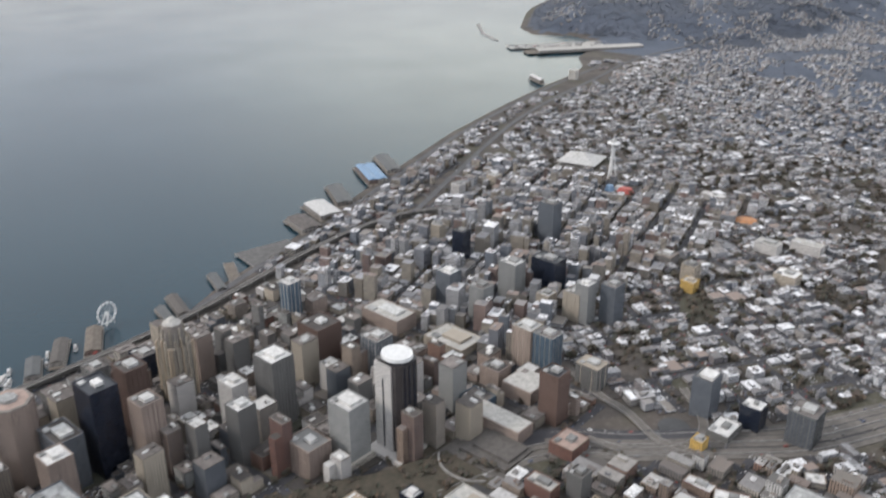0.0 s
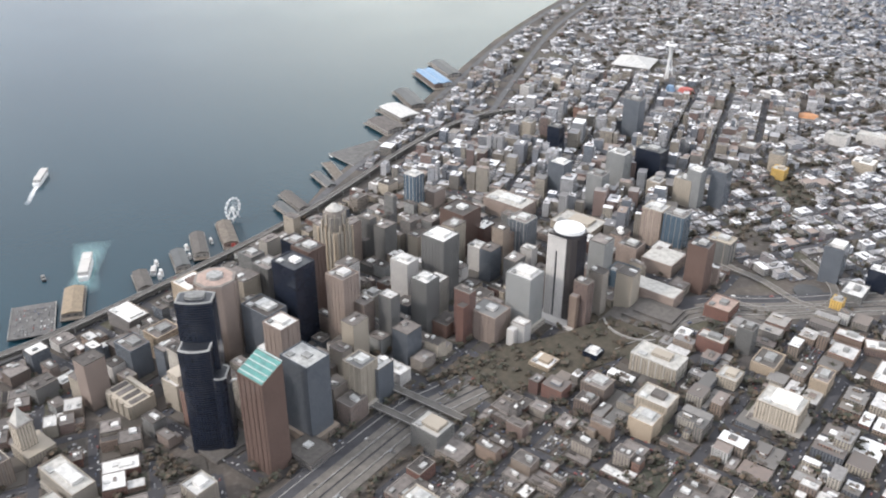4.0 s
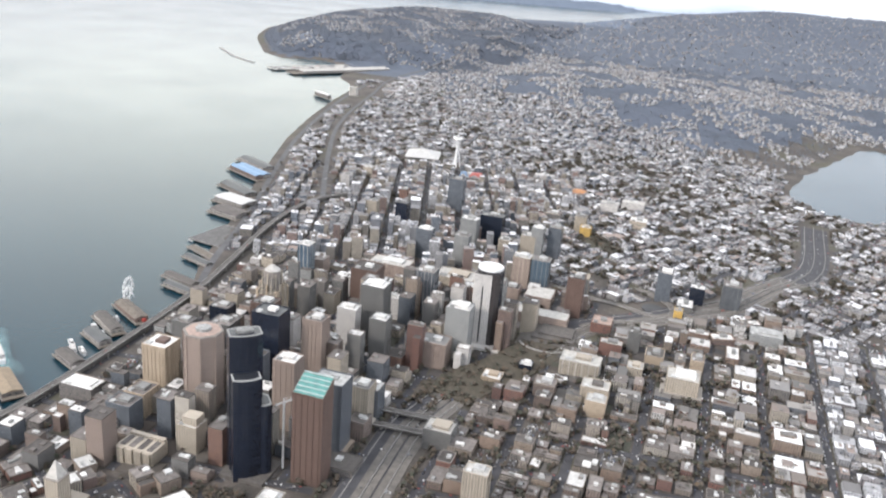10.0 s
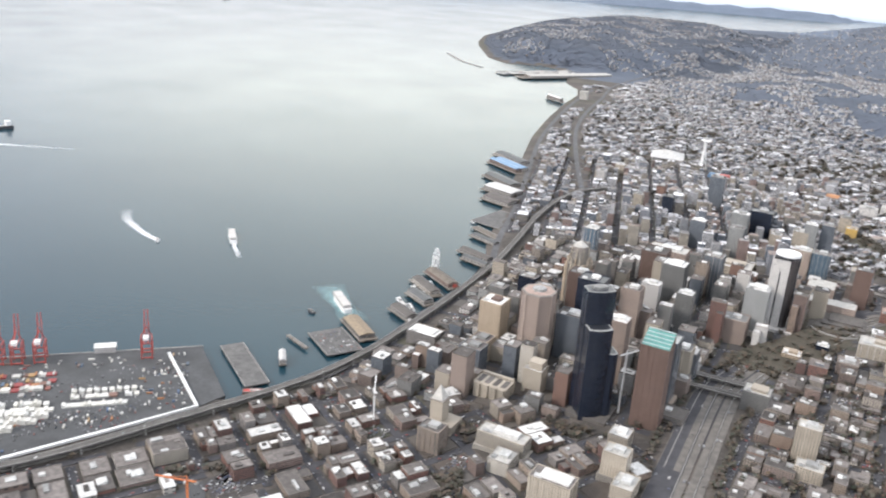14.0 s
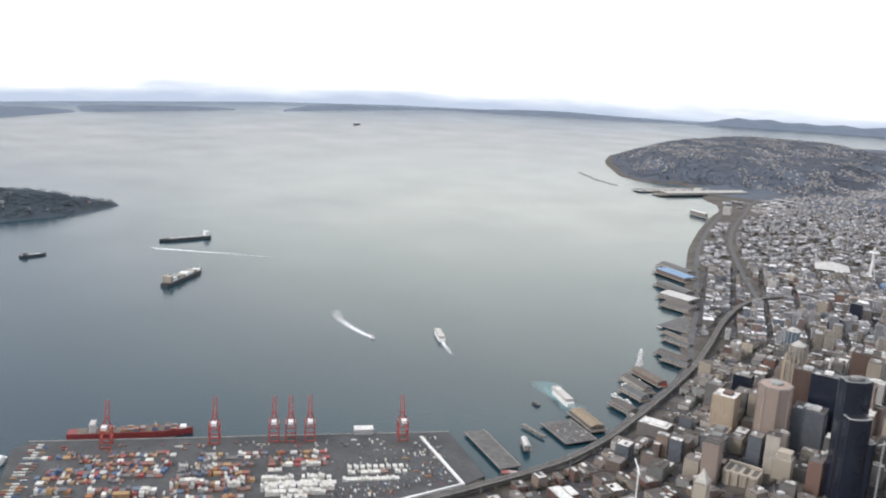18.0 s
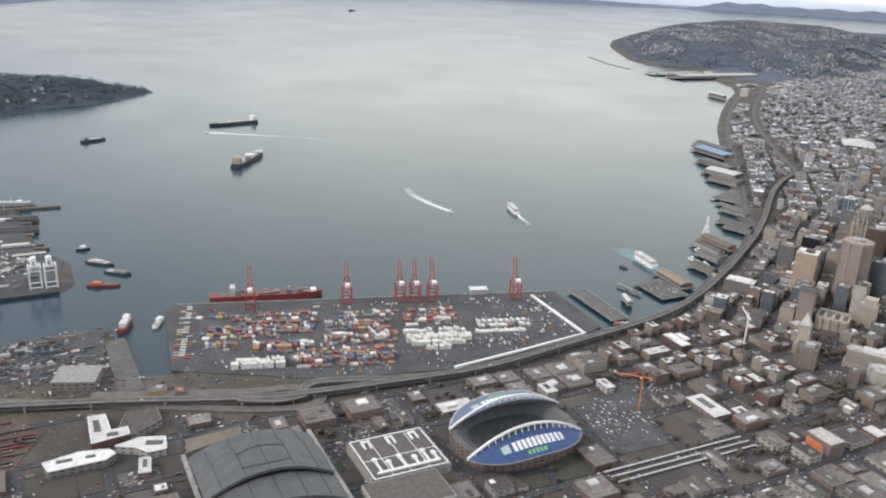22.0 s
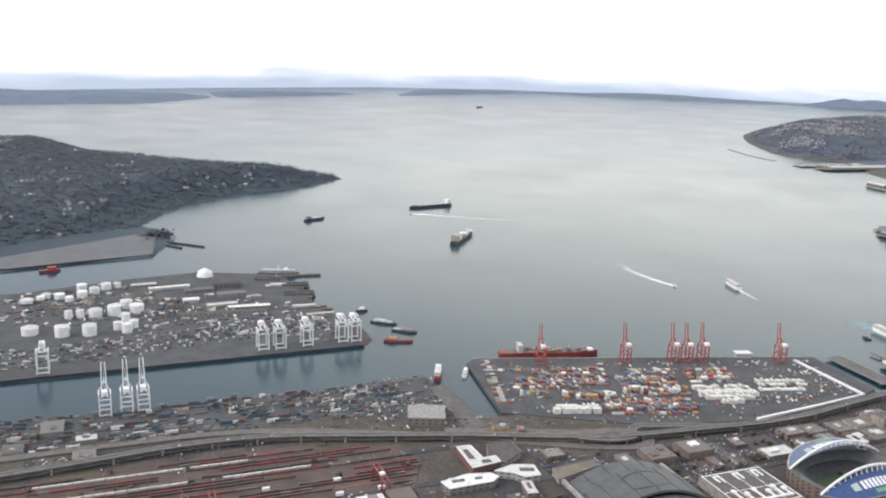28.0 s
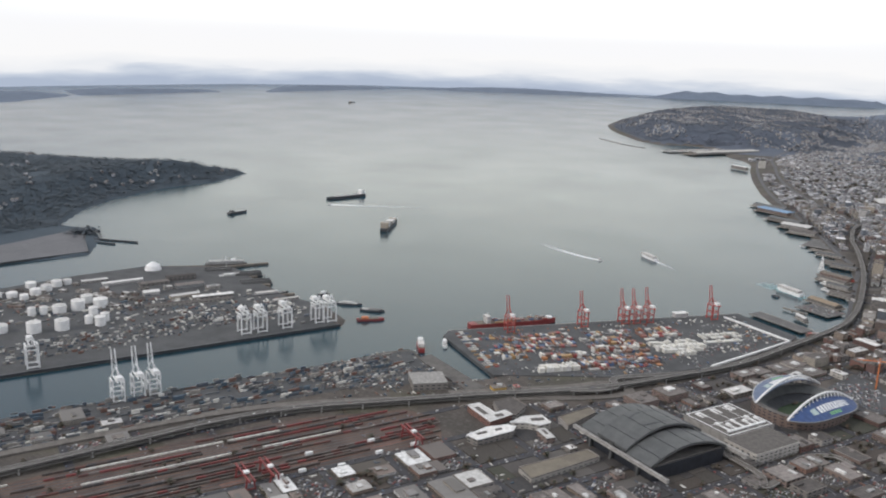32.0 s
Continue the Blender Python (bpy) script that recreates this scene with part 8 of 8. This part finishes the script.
solo("old_terminal_edge", Shape().ribbon([(x, y, 2.7) for x, y in OLD_QUAY], 3.0, 3.2), M["hull_dark"], "dark timber quay edge of the empty terminal", "quay", kind="structure")
for a, b in (((-1400, -118), (-1337, -97)), ((-1396, -128), (-1351, -120))):
    solo("mooring_jetty", Shape().ribbon([(*a, 1.8), (*b, 1.8)], 2.4, 2.5), M["hull_dark"], "thin dark timber mooring jetty", "jetty", "western jetties", kind="structure")
ship("barge", -1359, -285, 70, 22, 7, 2.4, M["hull_red"], "red work barge moored at the empty terminal", [(0.1, 0.4, 0.7, 3.2, "red")])
clumps = random.Random(71)
woods("quay_end_trees", [(-1424 + clumps.gauss(0, 9), -103 + clumps.gauss(0, 8), 2.4) for _ in range(120)], clumps, "dark clump of trees at the terminal's end", (3, 5), 8, "dark_woods")


def tank(x, y, rad, h):
    b = thing("storage_tank", x, y, 2.45, 0, "white cylindrical fuel storage tank", "tank", "fuel tanks")
    part("shell", Shape().disc(0, 0, 0, rad, h, 20), M["white"], b)
    part("roof", Shape().disc(0, 0, h + 0.004, rad * 1.02, 0.9, 20, 0.2), M["white_roof"], b)
    part("stair", Shape().bar((rad, 0, 0), (0.2, rad + 0.2, h), 0.4), M["unit"], b)


for x, y, a, h in ((-1257, -349, 4, 5), (-1262, -341, 4, 5), (-1253, -332, 5, 5), (-1243, -314, 5, 6), (-1246, -299, 5, 6), (-1251, -283, 5, 6), (-1249, -272, 4, 5), (-1260, -361, 6, 4),
                   (-1192, -357, 3.5, 7), (-1186, -349, 3.5, 7), (-1179, -338, 6, 7), (-1172, -323, 6, 9), (-1184, -303, 5.5, 7), (-1163, -305, 6.5, 8), (-1175, -402, 7, 6), (-1151, -386, 6, 9), (-1138, -368, 6, 9), (-1121, -342, 4.5, 8), (-1128, -331, 4, 7), (-1147, -327, 4, 8), (-1133, -344, 3.5, 7), (-1238, -330, 4, 5), (-1268, -300, 5, 5)):
    tank(x, y, a, h)
b = thing("dome_shed", -1223, -182, 2.45, 0, "white domed storage shed", "shed")
part("dome", Shape().disc(0, 0, 0, 9, 5, 18, 0.8).disc(0, 0, 5.004, 7.2, 3, 18, 0.35), M["white"], b)
rr = random.Random(44)
for i in range(110):
    p = Vector((-1260, -330)).lerp(Vector((-1060, -190)), rr.random()) + Vector((rr.uniform(-45, 50), rr.uniform(-40, 40)))
    if not free(p.x, p.y, 4) or float(signed(HARBOUR, np.array([p.x]), np.array([p.y]))[0]) < 12 or not (p.x + 1.6 * p.y < -1440):
        continue
    if any(math.hypot(p.x - q[0], p.y - q[1]) < 12 for q in ((-1163, -380), (-1152, -360), (-1133, -333), (-1190, -335), (-1170, -301), (-1266, -366), (-1262, -305), (-1245, -335))):
        continue
    building("warehouse", p.x, p.y, 60 + rr.choice([0, 0, -40]), rr.uniform(5, 17), rr.uniform(4, 7), rr.uniform(1.5, 3), M["shed"], rr.choice([M["white_roof"], M["roof"], M["brown_roof"]]), rr, "drab shipyard shed with a flat roof", "warehouse", "shipyard sheds", z=2.45, units=1)
b = thing("warehouse", -812, -303, 2.6, 40, "broad grey flat-roofed warehouse by the slip", "warehouse")
part("wall", Shape().box(0, 0, -0.6, 26, 22, 6), M["shed"], b)
part("roof", Shape().box(0, 0, 5.404, 26.6, 22.6, 0.5), M["concrete"], b)


# tower cranes and a dark-blue street crane
def tower_crane(x, y, h, rot, mat, label):
    c = thing("tower_crane", x, y, gz(x, y), rot, label, "crane", "tower cranes")
    part("mast", Shape().bar((0, 0, 0), (0, 0, h), 0.9), mat, c)
    part("jib", Shape().bar((-5, 0, h), (17, 0, h + 0.3), 0.7), mat, c)
    part("counterweight", Shape().box(-5, 0, h - 1.4, 1.6, 1.2, 1.2), M["concrete"], c)
    part("cab", Shape().box(0.9, 0.5, h - 1.2, 1.0, 1.0, 1.1), M["white"], c)
    part("apex", Shape().bar((0, 0, h), (0, 0, h + 2.5), 0.5).bar((0, 0, h + 2.5), (12, 0, h + 0.4), 0.15), mat, c)


tower_crane(-478, 5, 26, 120, M["white"], "white tower crane over the old quarter")
tower_crane(-352, 92, 42, 60, M["white"], "white tower crane beside the black skyscraper")
tower_crane(-510, -118, 24, 200, M["orange"], "orange tower crane by the stadium car park")


# ramp that leaves the viaduct, doubles back in a tight loop and drops to the yard road
ramp_line = curve([(-636, -166), (-648, -175), (-670, -196), (-688, -214), (-691, -225), (-685, -235), (-692, -249), (-712, -264)], 6)
ramp_z = [5.2 + 2.2 * i / (len(ramp_line) - 1) for i in range(len(ramp_line))]
ramp = thing("loop_ramp", 0, 0, 0, 0, "grey concrete ramp looping off the viaduct", "ramp", kind="structure")
part("deck", Shape().ribbon([(p[0], p[1], z) for p, z in zip(ramp_line, ramp_z)], 5.5, 0.7), M["viaduct"], ramp)
for s in (-2.6, 2.6):
    part("guard_rail", Shape().ribbon([(p[0], p[1], z + 0.5) for p, z in zip(shifted(ramp_line, s), ramp_z)], 0.35, 0.5), M["concrete"], ramp)
for p, z in list(zip(ramp_line, ramp_z))[1::4]:
    part("column", Shape().box(p[0], p[1], 1.5, 1.0, 1.0, z - 2.0), M["concrete"], ramp)
link_line = curve([(-596, -301), (-578, -312), (-566, -322), (-562, -335), (-556, -322), (-552, -300), (-545, -280), (-530, -268), (-518, -274)], 6)
link = thing("stadium_ramp", 0, 0, 0, 0, "grey concrete road ramp curving beside the ballpark", "ramp", kind="structure")
part("deck", Shape().ribbon([(p[0], p[1], gz(*p) + 2.4) for p in link_line], 4.6, 0.6), M["freeway"], link)
for s in (-2.2, 2.2):
    part("guard_rail", Shape().ribbon([(p[0], p[1], gz(*p) + 2.8) for p in shifted(link_line, s)], 0.3, 0.4), M["concrete"], link)
for p in link_line[2::5]:
    part("column", Shape().box(p[0], p[1], gz(*p) - 0.5, 0.9, 0.9, 2.4), M["concrete"], link)
b = building("warehouse", -762, -283, 47, 11, 7, 3, M["gold"], M["timber"], r, "low ochre shed at the head of the slip", "warehouse", z=2.6)
b = building("warehouse", -750, -276, 47, 5, 7, 3.4, M["shed"], M["red"], r, "small shed with a red roof by the slip", "warehouse", z=2.6)
b = building("pier_shed", -567, -2, 35, 13, 5, 2.6, M["brick"], M["red"], r, "low shed with a faded red roof near the pier", "shed", z=2.6)
